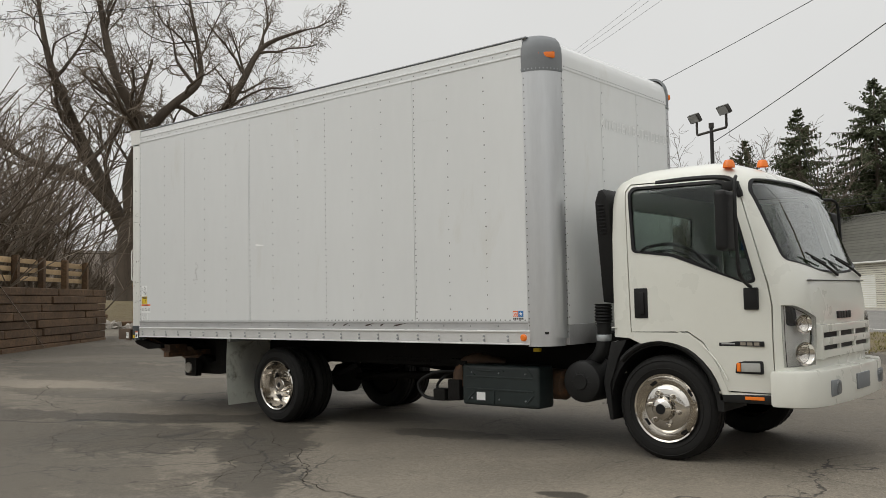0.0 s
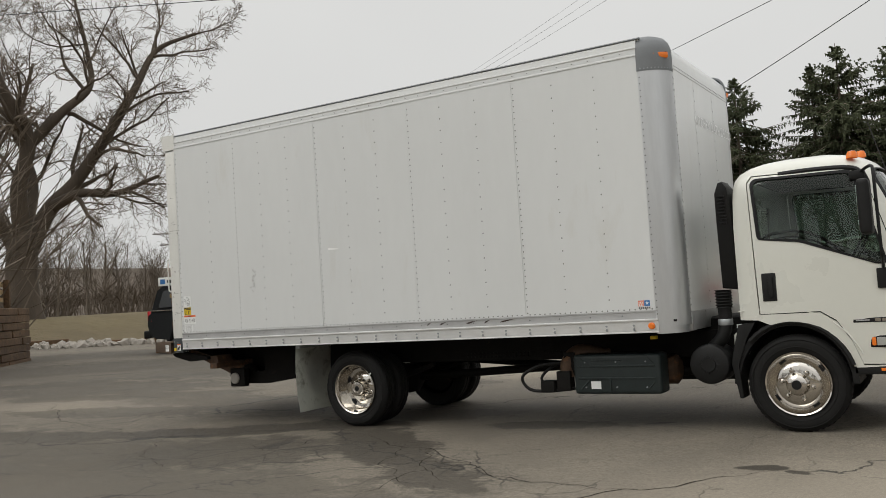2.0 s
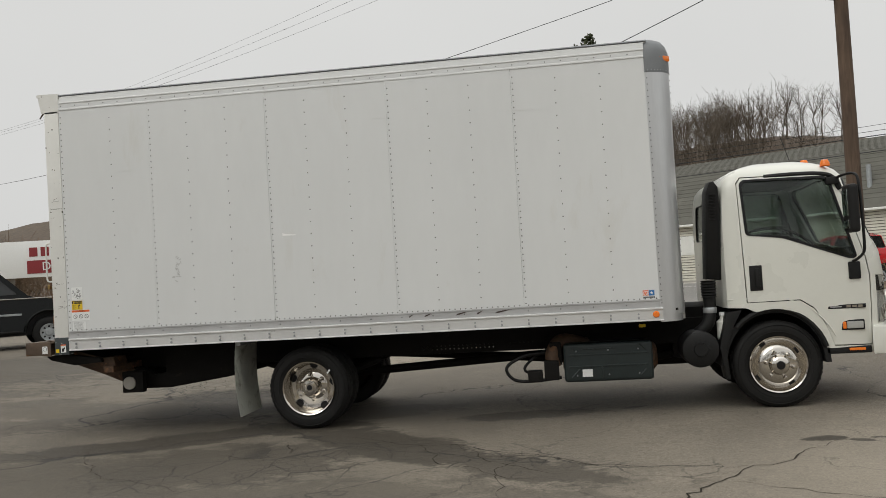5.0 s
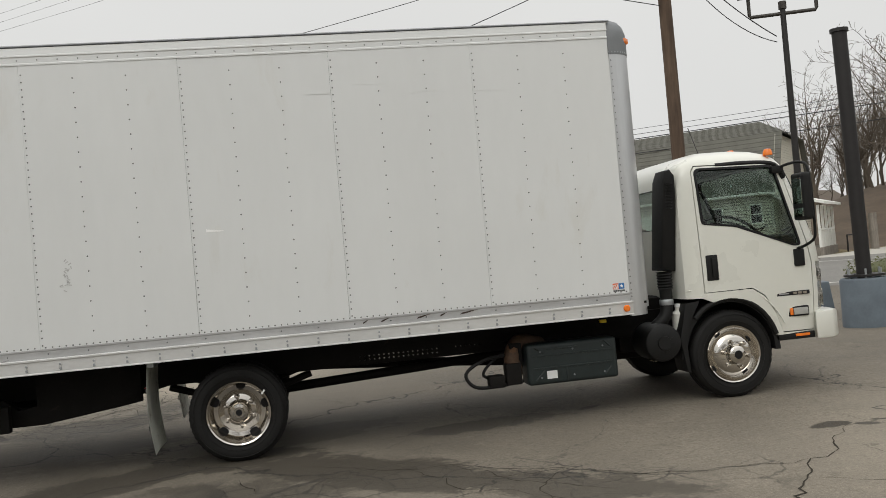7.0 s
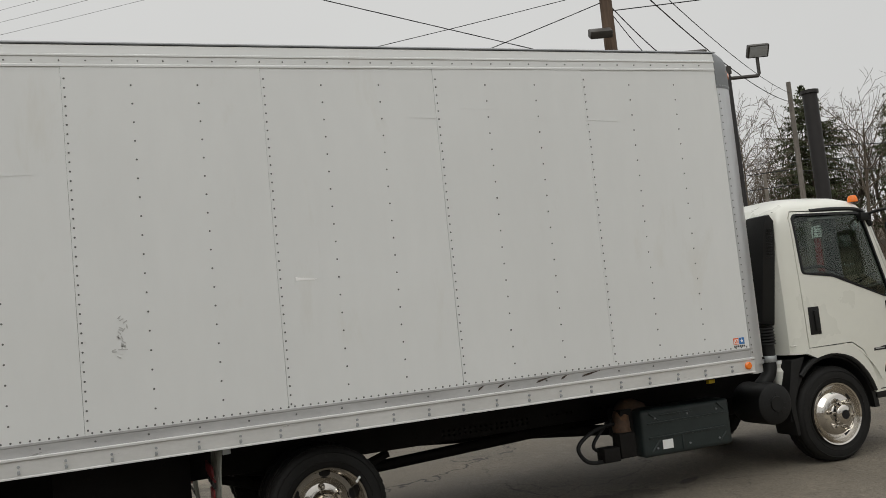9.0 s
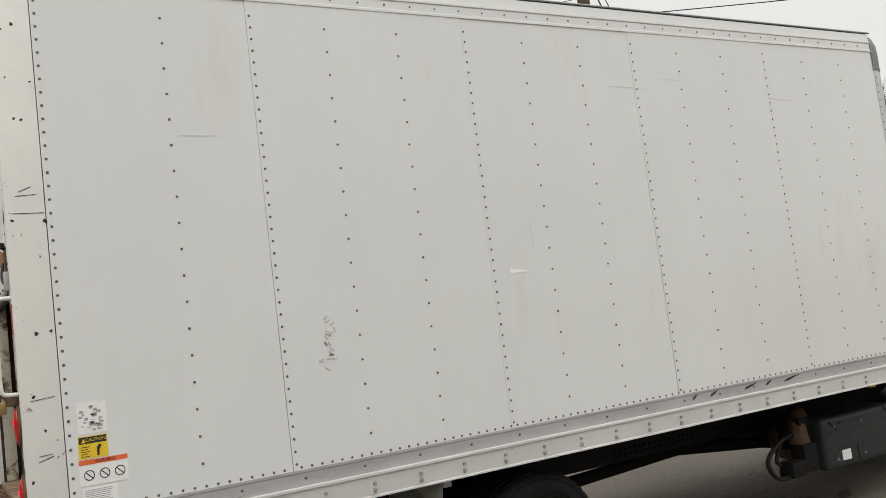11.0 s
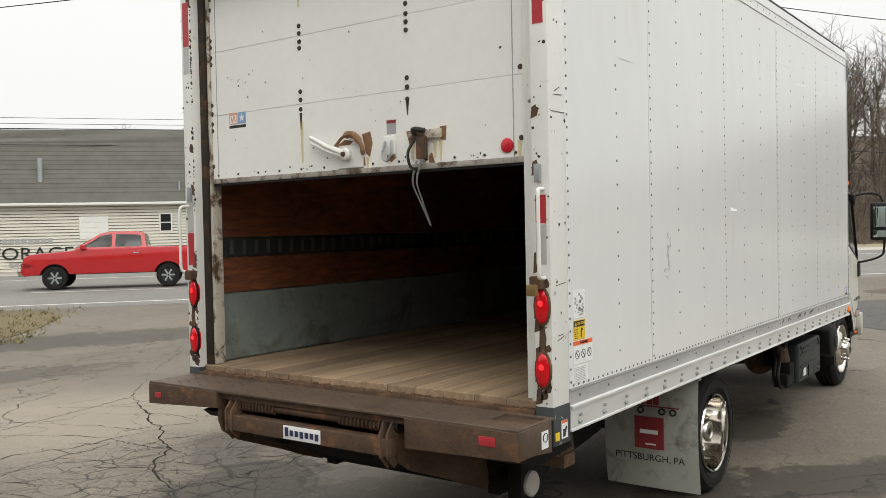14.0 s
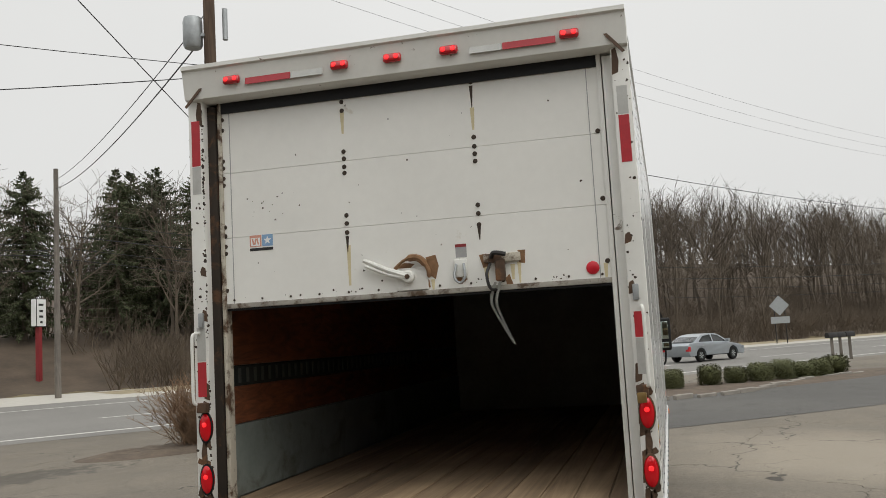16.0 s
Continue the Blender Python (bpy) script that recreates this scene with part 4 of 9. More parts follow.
for _ in range(20):
    x, z = random.gauss(-5.68, 0.022), random.uniform(1.53, 1.79)
    slab(marks, -0.013, 0.013, -0.001, 0.001, -0.0035, 0.0035, m=pose(x + (z - 1.66) * 0.12, Y - 0.0030, z, 0, random.uniform(0, 180), 0))
tagged(part("scuff", marks, SCUFF, truck, "grey paint scuff"), kind="stuff")
marks = bmesh.new()
for x, w in ((-2.95, 0.10), (-2.75, 0.05), (-2.58, 0.13), (-3.25, 0.06), (-3.4, 0.04)):
    prism(marks, [(x, 1.045), (x + w * 0.4, 1.05), (x + w, 1.068), (x + w * 1.3, 1.074), (x + w * 0.7, 1.07), (x + w * 0.2, 1.06)], "y", Y - 0.0035, Y)
tagged(part("rail_gouges", marks, RUST_SPOT, truck, "dark gouges in the rail"), kind="stuff")

# ---- chassis ----
for side in (-1, 1):
    rail_bm = block(-6.9, 0.9, *sorted((side * 0.38, side * 0.45)), 0.62, 0.86, 0.008)
    cut = bmesh.new()
    for k in range(34):
        x = -3.4 + 0.045 * k
        if k in (17, 18, 19, 26, 27, 28, 29):
            continue
        for z in (0.70, 0.665) if k < 18 else (0.70,):
            sweep(cut, [(x, side * 0.2, z), (x, side * 0.6, z)], 0.009, 6)
    placed("frame_rail", carved(rail_bm, [cut]), CHASSIS, truck, "black steel frame rail")
    rail_bm.free(), cut.free()
    part("sill_beam", block(-6.9, -0.95, *sorted((side * 0.36, side * 0.46)), 0.862, 0.93), CHASSIS, truck)
for k in range(15):
    x = -6.75 + 0.40 * k
    part("cross_bearer", block(x, x + 0.05, -1.19, 1.19, 0.925, 1.0, 0.004, seg=1), CHASSIS, truck)
part("underfloor", block(-6.95, -0.9, -1.19, 1.19, 0.985, 1.004), CHASSIS, truck)
for x in (-5.4, -3.4, -2.2, -0.7):
    part("cross_member", block(x, x + 0.08, -0.38, 0.38, 0.64, 0.82, 0.01), CHASSIS, truck)
axle = bmesh.new()
sweep(axle, [(-4.47, -0.85, 0.4), (-4.47, 0.85, 0.4)], 0.065, 14)
lathe(axle, [(0, -0.17), (0.12, -0.15), (0.18, -0.05), (0.19, 0.05), (0.13, 0.15), (0, 0.18)], 20, pose(-4.47, 0, 0.4, 90, 0, 90))
part("rear_axle", axle, CHASSIS, truck)
part("front_axle", block(-0.05, 0.05, -0.75, 0.75, 0.30, 0.40, 0.02), CHASSIS, truck)
part("drive_shaft", rod((-4.3, 0, 0.42), (-0.8, 0, 0.60), 0.045), CHASSIS, truck)
for side in (-1, 1):
    for x in (-4.47, 0.0):
        part("leaf_spring", sweep(bmesh.new(), arc([(x - 0.62, side * 0.42, 0.60), (x - 0.3, side * 0.42, 0.50), (x, side * 0.42, 0.47), (x + 0.3, side * 0.42, 0.50), (x + 0.62, side * 0.42, 0.60)], 4), 0.035, 6), CHASSIS, truck)
part("exhaust_pipe", sweep(bmesh.new(), arc([(-0.9, -0.3, 0.5), (-1.4, -0.45, 0.47), (-2.6, 0.25, 0.5), (-4.0, 0.3, 0.6), (-4.9, 0.3, 0.62), (-5.6, 0.3, 0.5)], 6), 0.045, 10), CHASSIS, truck)
part("gearbox", block(-1.6, -0.5, -0.25, 0.25, 0.38, 0.78, 0.06), CHASSIS, truck)
part("muffler", sweep(bmesh.new(), [(-1.98, -0.62, 0.53), (-1.95, -0.62, 0.53), (-1.10, -0.60, 0.52), (-1.07, -0.60, 0.52)], [0.10, 0.135, 0.135, 0.10], 16), RUST, truck, "rusty exhaust canister")
part("hose_bend", sweep(bmesh.new(), arc([(-1.75, -0.62, 0.66), (-1.98, -0.78, 0.72), (-2.08, -0.86, 0.60), (-2.05, -0.86, 0.48)], 5), 0.07, 12), RUST, truck, "brown ribbed pipe bend")
part("hose", sweep(bmesh.new(), arc([(-2.1, -0.85, 0.62), (-2.35, -0.92, 0.60), (-2.52, -0.95, 0.50), (-2.45, -0.95, 0.38), (-2.25, -0.93, 0.36), (-2.0, -0.9, 0.38)], 5), 0.016, 8), BLACK, truck, "black looped hose")
part("hose", sweep(bmesh.new(), arc([(-2.1, -0.80, 0.66), (-2.28, -0.86, 0.56), (-2.35, -0.88, 0.46), (-2.2, -0.88, 0.40)], 5), 0.014, 8), BLACK, truck, "black looped hose")
valve = bmesh.new()
slab(valve, -2.32, -2.18, -0.98, -0.86, 0.35, 0.46, 0.012)
slab(valve, -2.16, -2.02, -0.96, -0.84, 0.36, 0.55, 0.012)
slab(valve, -2.10, -1.99, -0.90, -0.70, 0.50, 0.72, 0.012)
part("valve_block", valve, CHASSIS, truck, "grimy valve block")
# side tank cover with ribs and bolts
tank = part("tank_cover", block(-1.97, -1.135, -0.985, -0.74, 0.335, 0.70, 0.035, seg=3), TANK, truck, "dark slate moulded tank cover")
ribs = bmesh.new()
slab(ribs, -1.92, -1.19, -0.993, -0.98, 0.585, 0.60, 0.004)
slab(ribs, -1.92, -1.19, -0.993, -0.98, 0.475, 0.49, 0.004)
slab(ribs, -1.62, -1.605, -0.993, -0.98, 0.36, 0.475, 0.004)
slab(ribs, -1.80, -1.50, -0.994, -0.98, 0.64, 0.652, 0.004, m=None)
for x0, z0, x1, z1 in ((-1.90, 0.38, -1.82, 0.46), (-1.26, 0.38, -1.20, 0.44), (-1.26, 0.68, -1.20, 0.62), (-1.9, 0.67, -1.82, 0.61)):
    sweep(ribs, [(x0, -0.986, z0), (x1, -0.986, z1)], 0.008, 6)
part("ribs", ribs, TANK, tank)
for x in (-1.85, -1.55, -1.27):
    for z in (0.63, 0.40):
        part("bolt", rod((x, -0.97, z), (x, -0.994, z), 0.008, 8), GREY_CAP, tank)
part("label", block(-1.80, -1.705, -0.9875, -0.98, 0.385, 0.455), STICKER, tank, "small white label")
part("yellow_tag", block(-1.24, -1.18, -0.9, -0.86, 0.82, 0.85, 0.004), YELLOW_PRINT, truck)
# air intake behind the cab
snork = part("air_intake", prism(bmesh.new(), [(-0.58, 1.24), (-0.44, 1.22), (-0.43, 1.9), (-0.44, 2.10), (-0.48, 2.16), (-0.52, 2.15), (-0.555, 2.06), (-0.565, 1.85)], "y", -0.98, -0.72, 0.025), BLACK, truck, "tall black air intake duct")
slats = bmesh.new()
for k in range(9):
    slab(slats, -0.53, -0.47, -0.992, -0.975, 1.80 + 0.028 * k, 1.812 + 0.028 * k, 0.002, seg=1)
part("slats", slats, BLACK_TRIM, snork)
for ob_ in (snork, snork.children[0]):                  # the duct leans in towards its foot
    for v_ in ob_.data.vertices:
        v_.co.y += max(0.0, 2.08 - v_.co.z) * 0.17
bel = []
for k in range(13):
    bel.append((0.062 if k % 2 else 0.075, k * 0.013))
part("bellows", lathe(bmesh.new(), bel, 20, pose(-0.57, -0.85, 1.07, 90, 0, 0)), BLACK, snork, "ribbed rubber bellows")
part("duct", sweep(bmesh.new(), arc([(-0.57, -0.85, 1.08), (-0.57, -0.85, 0.95), (-0.60, -0.86, 0.82), (-0.70, -0.84, 0.72), (-0.74, -0.80, 0.64)], 5), 0.058, 14), BLACK, snork)
part("duct_clamp", lathe(bmesh.new(), [(0.061, 0), (0.064, 0.004), (0.064, 0.05), (0.061, 0.054)], 18, pose(-0.57, -0.85, 0.92, 90, 0, 0)), GALV, snork, "pale clamp band")
can = part("air_cleaner", lathe(bmesh.new(), [(0, -0.06), (0.06, -0.062), (0.065, -0.05), (0.14, -0.045), (0.165, -0.03), (0.172, 0.0), (0.172, 0.30), (0.15, 0.33), (0, 0.34)], 32, pose(-0.70, -0.98, 0.595)), BLACK, truck, "round black air cleaner")
spokes = bmesh.new()
for k in range(12):
    a = 2 * math.pi * k / 12
    sweep(spokes, [(-0.70 + 0.06 * math.cos(a), -1.03, 0.595 + 0.06 * math.sin(a)), (-0.70 + 0.155 * math.cos(a), -1.015, 0.595 + 0.155 * math.sin(a))], 0.005, 5)
part("ribs", spokes, BLACK, can)
part("coolant_bottle", lathe(bmesh.new(), [(0, 0), (0.055, 0.0), (0.065, 0.03), (0.065, 0.17), (0.03, 0.20), (0.03, 0.235), (0, 0.24)], 20, pose(-0.45, -0.82, 0.66, 90, 0, 0)), mat("milky_plastic", (0.62, 0.62, 0.57), 0.4), truck, "milky white fluid bottle")
part("bottle_cap", rod((-0.45, -0.82, 0.89), (-0.45, -0.82, 0.92), 0.035), STICKER, truck)
part("engine_block", block(-0.9, 0.7, -0.4, 0.4, 0.45, 0.98, 0.08), CHASSIS, truck)
# mud flaps behind the rear wheels
for side in (-1, 1):
    flap = bmesh.new()
    rows = []
    for k in range(9):
        z = 0.90 - 0.74 * k / 8
        x = -5.15 - 0.025 * math.sin(math.pi * k / 8) + 0.015 * (k / 8) ** 2
        rows.append([flap.verts.new((x + 0.03 * ((j / 4 - 0.5) ** 2), side * (0.58 + 0.62 * j / 4), z)) for j in range(5)])
    fs = [flap.faces.new((a[j], a[j + 1], b[j + 1], b[j])) for a, b in zip(rows, rows[1:]) for j in range(4)]
    bmesh.ops.solidify(flap, geom=fs, thickness=0.012)
    flap = part("mud_flap", flap, FLAP, truck, "white mud flap with red and black print")
    part("flap_bracket", block(-5.14, -5.09, *sorted((side * 0.56, side * 1.2)), 0.86, 0.93, 0.006), GALV, truck)
    fx = -5.192
    lettering("PITTSBURGH, PA", 0.062, pose(fx + 0.012, side * 0.89, 0.36, 0, -4, 0) @ REAR_FACE, PRINT, flap, "flap_words", "black printed words")
    sign = part("flap_emblem", block(fx - 0.001, fx + 0.01, *sorted((side * 0.80, side * 0.99)), 0.42, 0.62), RED_PRINT, flap, "dark red square emblem")
    part("emblem_bar", block(fx - 0.003, fx, *sorted((side * 0.835, side * 0.955)), 0.515, 0.54), STICKER, sign)
    part("emblem_bar", block(fx - 0.003, fx, *sorted((side * 0.87, side * 0.94)), 0.445, 0.455), STICKER, sign)
    for k in range(9):
        part("flap_bar", block(fx - 0.001, fx + 0.012, *sorted((side * 0.89 - 0.20 + 0.045 * k + 0.13, side * 0.89 - 0.166 + 0.045 * k + 0.13)), 0.70, 0.765), RED_PRINT, flap)
    part("flap_line", block(fx - 0.001, fx + 0.012, side * 0.89 - 0.20, side * 0.89 + 0.24, 0.685, 0.692), RED_PRINT, flap)
    for y in (side * 0.89 - 0.16, side * 0.89 - 0.09, side * 0.89 + 0.05, side * 0.89 + 0.17):
        part("flap_ring", lathe(bmesh.new(), [(0.022, -0.004), (0.022, 0.01), (0.014, 0.01), (0.014, -0.004)], 18, pose(fx + 0.003, y, 0.66, 0, 0, -90), close=True), PRINT, flap)

# ---- wheels ----
def tyre(parent, r, w):
    h = w / 2
    prof = [(0.258, -h + 0.03), (0.275, -h + 0.012), (0.31, -h), (0.35, -h + 0.001), (0.38, -h + 0.012), (r - 0.008, -h + 0.03), (r, -h + 0.045),
            (r, -0.062), (r - 0.012, -0.060), (r - 0.012, -0.050), (r, -0.048), (r, -0.008), (r - 0.012, -0.006), (r - 0.012, 0.006), (r, 0.008), (r, 0.048), (r - 0.012, 0.050),
            (r - 0.012, 0.060), (r, 0.062), (r, h - 0.045), (r - 0.008, h - 0.03), (0.38, h - 0.012), (0.31, h), (0.275, h - 0.012), (0.258, h - 0.03)]
    t = part("tyre", lathe(bmesh.new(), prof, 56), TYRE, parent, "black worn tyre")
    lugs = bmesh.new()
    for k in range(48):
        a = 2 * math.pi * k / 48
        for s in (-1, 1):
            slab(lugs, -0.018, 0.016, *sorted((s * 0.064, s * (h - 0.040))), -0.006, 0.0018, m=Matrix.Rotation(a + s * 0.03, 4, "Y") @ pose(0, 0, r + 0.0005, 0, 0, s * 12))
    tagged(part("tread", lugs, TYRE, t), kind="stuff")
    for rr in (0.30, 0.36):
        part("sidewall_ring", lathe(bmesh.new(), [(rr, -h - 0.0), (rr + 0.004, -h - 0.004), (rr + 0.008, -h - 0.0)], 48), TYRE, t)
    return t


def slots(parent, n, r, y, size, face=-1):
    for k in range(n):
        a = 2 * math.pi * (k + 0.5) / n
        part("hand_hole", lathe(bmesh.new(), [(0, 0), (1, 0), (1.1, 0.3), (0, 0.3)], 14, Matrix.Rotation(a, 4, "Y") @ pose(r, y, 0) @ Matrix.Diagonal((size * 0.62, 0.02, size, 1))), BLACK_TRIM, parent)


def nuts(parent, n, r, y, rad, length):
    for k in range(n):
        a = 2 * math.pi * k / n
        nut = bmesh.new()
        lathe(nut, [(0, -length), (rad * 0.6, -length * 0.95), (rad, -length * 0.55), (rad, 0), (rad * 1.3, 0.004)], 10, Matrix.Rotation(a, 4, "Y") @ pose(r, y, 0))
        part("lug_nut", nut, CHROME, parent, "chrome lug nut cover")


def front_wheel(parent, m):
    hub = new("wheel")
    hub.parent = parent
    hub.matrix_local = m
    tagged(hub, "steer wheel with domed chrome cover")
    tyre(hub, 0.402, 0.225)
    rim = part("rim", lathe(bmesh.new(), [(0.262, -0.085), (0.268, -0.105), (0.262, -0.118), (0.250, -0.112), (0.235, -0.075), (0.215, -0.06), (0.20, -0.075), (0.175, -0.115), (0.15, -0.13), (0.095, -0.135), (0.085, -0.15), (0.078, -0.185), (0.06, -0.2), (0, -0.203)], 56), CHROME, hub, "polished dome-shaped wheel cover")
    slots(rim, 4, 0.228, -0.068, 0.034)
    nuts(rim, 6, 0.122, -0.128, 0.020, 0.058)
    part("hub_emblem", lathe(bmesh.new(), [(0.04, -0.203), (0.038, -0.207), (0, -0.207)], 20), BLACK_TRIM, rim)
    return hub


def rear_wheel(parent, m):
    hub = new("wheel")
    hub.parent = parent
    hub.matrix_local = m
    tagged(hub, "dual rear wheel with dished chrome rim")
    tyre(hub, 0.402, 0.225)
    rim = part("rim", lathe(bmesh.new(), [(0.262, -0.085), (0.268, -0.105), (0.262, -0.116), (0.250, -0.110), (0.240, -0.06), (0.232, 0.02), (0.215, 0.05), (0.18, 0.055), (0.14, 0.03), (0.10, 0.022), (0.088, 0.0), (0.082, -0.06), (0.07, -0.075), (0.045, -0.078), (0.04, -0.072), (0, -0.072)], 56), CHROME, hub, "polished dished wheel cover")
    slots(rim, 5, 0.205, 0.045, 0.036)
    nuts(rim, 6, 0.125, 0.022, 0.019, 0.055)
    part("hub_emblem", lathe(bmesh.new(), [(0.036, -0.0715), (0, -0.0735)], 20), BLACK_TRIM, rim)
    return hub


for side in (-1, 1):
    spin = 0 if side < 0 else 180
    front_wheel(truck, pose(0, side * 0.83, 0.418, 0, 11, spin))
    rear_wheel(truck, pose(-4.47, side * 0.955, 0.40, 0, 24, spin))
    inner = new("wheel")
    inner.parent = truck
    inner.matrix_local = pose(-4.47, side * 0.69, 0.40, 0, 40, spin)
    tagged(inner, "inner rear wheel of the dual pair")
    tyre(inner, 0.402, 0.225)
    part("rim", lathe(bmesh.new(), [(0.26, -0.09), (0.24, -0.05), (0.22, 0.05), (0, 0.05)], 32), CHASSIS, inner)
part("wheel_weight", block(-0.008, 0.008, -0.006, 0.0, -0.022, 0.022, 0.003, m=pose(-4.26, -1.064, 0.555, 0, 40, 0)), STICKER, truck)

# ---- lift gate ----
plate_bm, notch = block(-7.33, -7.03, -1.24, 1.2, 0.982, 0.996, 0.002, seg=1), block(-7.20, -7.07, -1.225, -1.02, 0.95, 1.05)
gate = placed("lift_gate", carved(plate_bm, [notch]), PLATE, truck, "rusty brown lift gate with tread plate")
plate_bm.free(), notch.free()
part("pocket", block(-7.21, -7.06, -1.23, -1.01, 0.925, 0.935), RUST, gate, "open pocket in the platform corner")
part("scrap", block(-0.05, 0.05, -0.06, 0.06, 0, 0.004, m=pose(-7.12, -1.12, 0.945, 4, 6, 25)), mat("pale_scrap", (0.55, 0.48, 0.30), 0.7), gate, "scrap of pale paper")
studs = bmesh.new()
for i in range(26):
    for j in range(10):
        if i < 3 and 3 < j < 10:
            continue
        slab(studs, -0.009, 0.009, -0.0025, 0.0025, 0, 0.0018, m=pose(-7.32 + 0.03 * j, -1.21 + 0.093 * i + (0.045 if j % 2 else 0), 0.9955, 0, 0, 45 if (i + j) % 2 else -45))
tagged(part("tread_pattern", studs, PLATE, gate), kind="stuff")
part("gate_edge", prism(bmesh.new(), [(0.62, 0.984), (1.2, 0.984), (1.2, 0.87), (0.62, 0.90)], "x", -7.335, -7.03, 0.004), RUST, gate)
part("gate_edge", prism(bmesh.new(), [(-0.65, 0.984), (-1.24, 0.984), (-1.24, 0.865), (-0.65, 0.85)], "x", -7.335, -7.06, 0.004), RUST, gate)
part("gate_lip", block(-7.30, -7.26, -0.66, 0.63, 0.945, 0.984, 0.003), RUST, gate)
part("gate_step", prism(bmesh.new(), [(-7.06, 0.99), (-7.33, 0.985), (-7.33, 0.88), (-7.06, 0.85)], "y", -1.245, -1.225, 0.003), PLATE, gate)
part("red_marker", block(-7.339, -7.334, -1.13, -1.05, 0.915, 0.955, 0.003), RED_TAPE, gate)
part("red_marker", block(-7.339, -7.334, 1.09, 1.14, 0.91, 0.94, 0.003), RED_TAPE, gate)
part("gate_sticker", block(-7.15, -7.095, -1.2475, -1.244, 0.88, 0.955), STICKER, gate)
part("sticker_ring", lathe(bmesh.new(), [(0.020, -0.003), (0.020, 0), (0.018, 0), (0.018, -0.003)], 18, pose(-7.122, -1.2475, 0.927), close=True), PRINT, gate)
part("gate_sticker", block(-6.955, -6.900, -1.2375, -1.232, 0.885, 0.965), STICKER, gate)
part("sticker_figure", prism(bmesh.new(), [(-6.945, 0.893), (-6.925, 0.893), (-6.918, 0.915), (-6.908, 0.932), (-6.916, 0.938), (-6.93, 0.925), (-6.944, 0.928)], "y", -1.239, -1.2375), PRINT, gate)
part("sticker_band", block(-6.955, -6.900, -1.239, -1.2374, 0.954, 0.965), ORANGE_PRINT, gate)
part("yellow_spot", block(-7.01, -6.975, -1.2375, -1.232, 0.885, 0.92), YELLOW_PRINT, gate)
NAVY = mat("navy_print", (0.02, 0.03, 0.09), 0.5)
bar = part("gate_crossbar", block(-7.34, -7.27, -0.57, 0.55, 0.797, 0.876, 0.006), RUST, gate)
part("name_plate", block(-7.345, -7.339, -0.14, 0.11, 0.803, 0.870, 0.002), STICKER, bar, "white maker's plate")
for k in range(7):
    part("plate_bar", block(-7.348, -7.344, 0.095 - 0.034 * k - 0.022, 0.095 - 0.034 * k, 0.822 if k % 3 else 0.818, 0.850 if k else 0.862), NAVY, bar)
part("torsion_tube", rod((-7.27, 0.50, 0.925), (-7.27, -0.50, 0.925), 0.022), RUST, gate)
for a in (0.22, -0.48):
    pts = [(-7.27 + 0.029 * math.cos(k * 0.9), a + 0.0035 * k, 0.925 + 0.029 * math.sin(k * 0.9)) for k in range(80)]
    part("torsion_spring", sweep(bmesh.new(), pts, 0.007, 5), RUST, gate)
for y in (0.52, -0.53):
    for o in (-0.024, 0.018):
        part("hinge_arm", prism(bmesh.new(), [(-7.345, 0.90), (-7.30, 0.955), (-7.24, 0.96), (-7.18, 0.93), (-7.22, 0.78), (-7.30, 0.74), (-7.345, 0.79)], "y", y + o - 0.006, y + o + 0.006, 0.002), RUST, gate)
    part("hinge_pin", rod((-7.27, y - 0.05, 0.925), (-7.27, y + 0.05, 0.925), 0.028), BLACK_STEEL, gate)
part("hanging_rope", sweep(bmesh.new(), arc([(-7.31, -0.51, 0.95), (-7.335, -0.515, 0.88), (-7.335, -0.52, 0.80), (-7.31, -0.53, 0.74)], 5), 0.008, 6), RUST, gate)
part("lift_arm", prism(bmesh.new(), [(-7.25, 0.80), (-7.15, 0.82), (-6.5, 0.62), (-6.3, 0.50), (-6.45, 0.46), (-6.9, 0.62), (-7.2, 0.73)], "y", -0.50, -0.36, 0.01), CHASSIS, gate)
part("lift_arm", prism(bmesh.new(), [(-7.25, 0.80), (-7.15, 0.82), (-6.5, 0.62), (-6.3, 0.50), (-6.45, 0.46), (-6.9, 0.62), (-7.2, 0.73)], "y", 0.30, 0.48, 0.01), CHASSIS, gate)
for y in (-0.555, 0.635):
    part("arm_plate", prism(bmesh.new(), [(-7.30, 0.90), (-7.305, 0.83), (-7.28, 0.765), (-7.17, 0.695), (-6.85, 0.575), (-6.70, 0.51), (-6.54, 0.454), (-6.50, 0.60), (-6.60, 0.68), (-6.9, 0.80), (-7.1, 0.90)], "y", y - 0.014, y + 0.014, 0.004), RUST, gate, "curved rusty arm plate")
part("gate_shelf", prism(bmesh.new(), [(-7.05, 0.86), (-6.62, 0.80), (-6.60, 0.76), (-6.9, 0.74), (-7.15, 0.80), (-7.2, 0.84)], "y", -1.10, 0.90, 0.004), CHASSIS, gate)
part("gate_flange", block(-6.61, -6.50, -1.06, 1.06, 0.647, 0.713, 0.004), RUST, gate)
part("flange_bracket", prism(bmesh.new(), [(-6.63, 0.713), (-6.48, 0.713), (-6.50, 0.80), (-6.61, 0.80)], "y", -1.05, -0.80, 0.004), RUST, gate)
part("flange_bracket", prism(bmesh.new(), [(-7.0, 0.86), (-6.61, 0.70), (-6.58, 0.72), (-6.62, 0.80), (-6.9, 0.88)], "y", -1.04, -1.02, 0.003), RUST, gate)
part("gate_tube", rod((-6.475, -0.80, 0.502), (-6.475, 0.80, 0.502), 0.062), CHASSIS, gate)
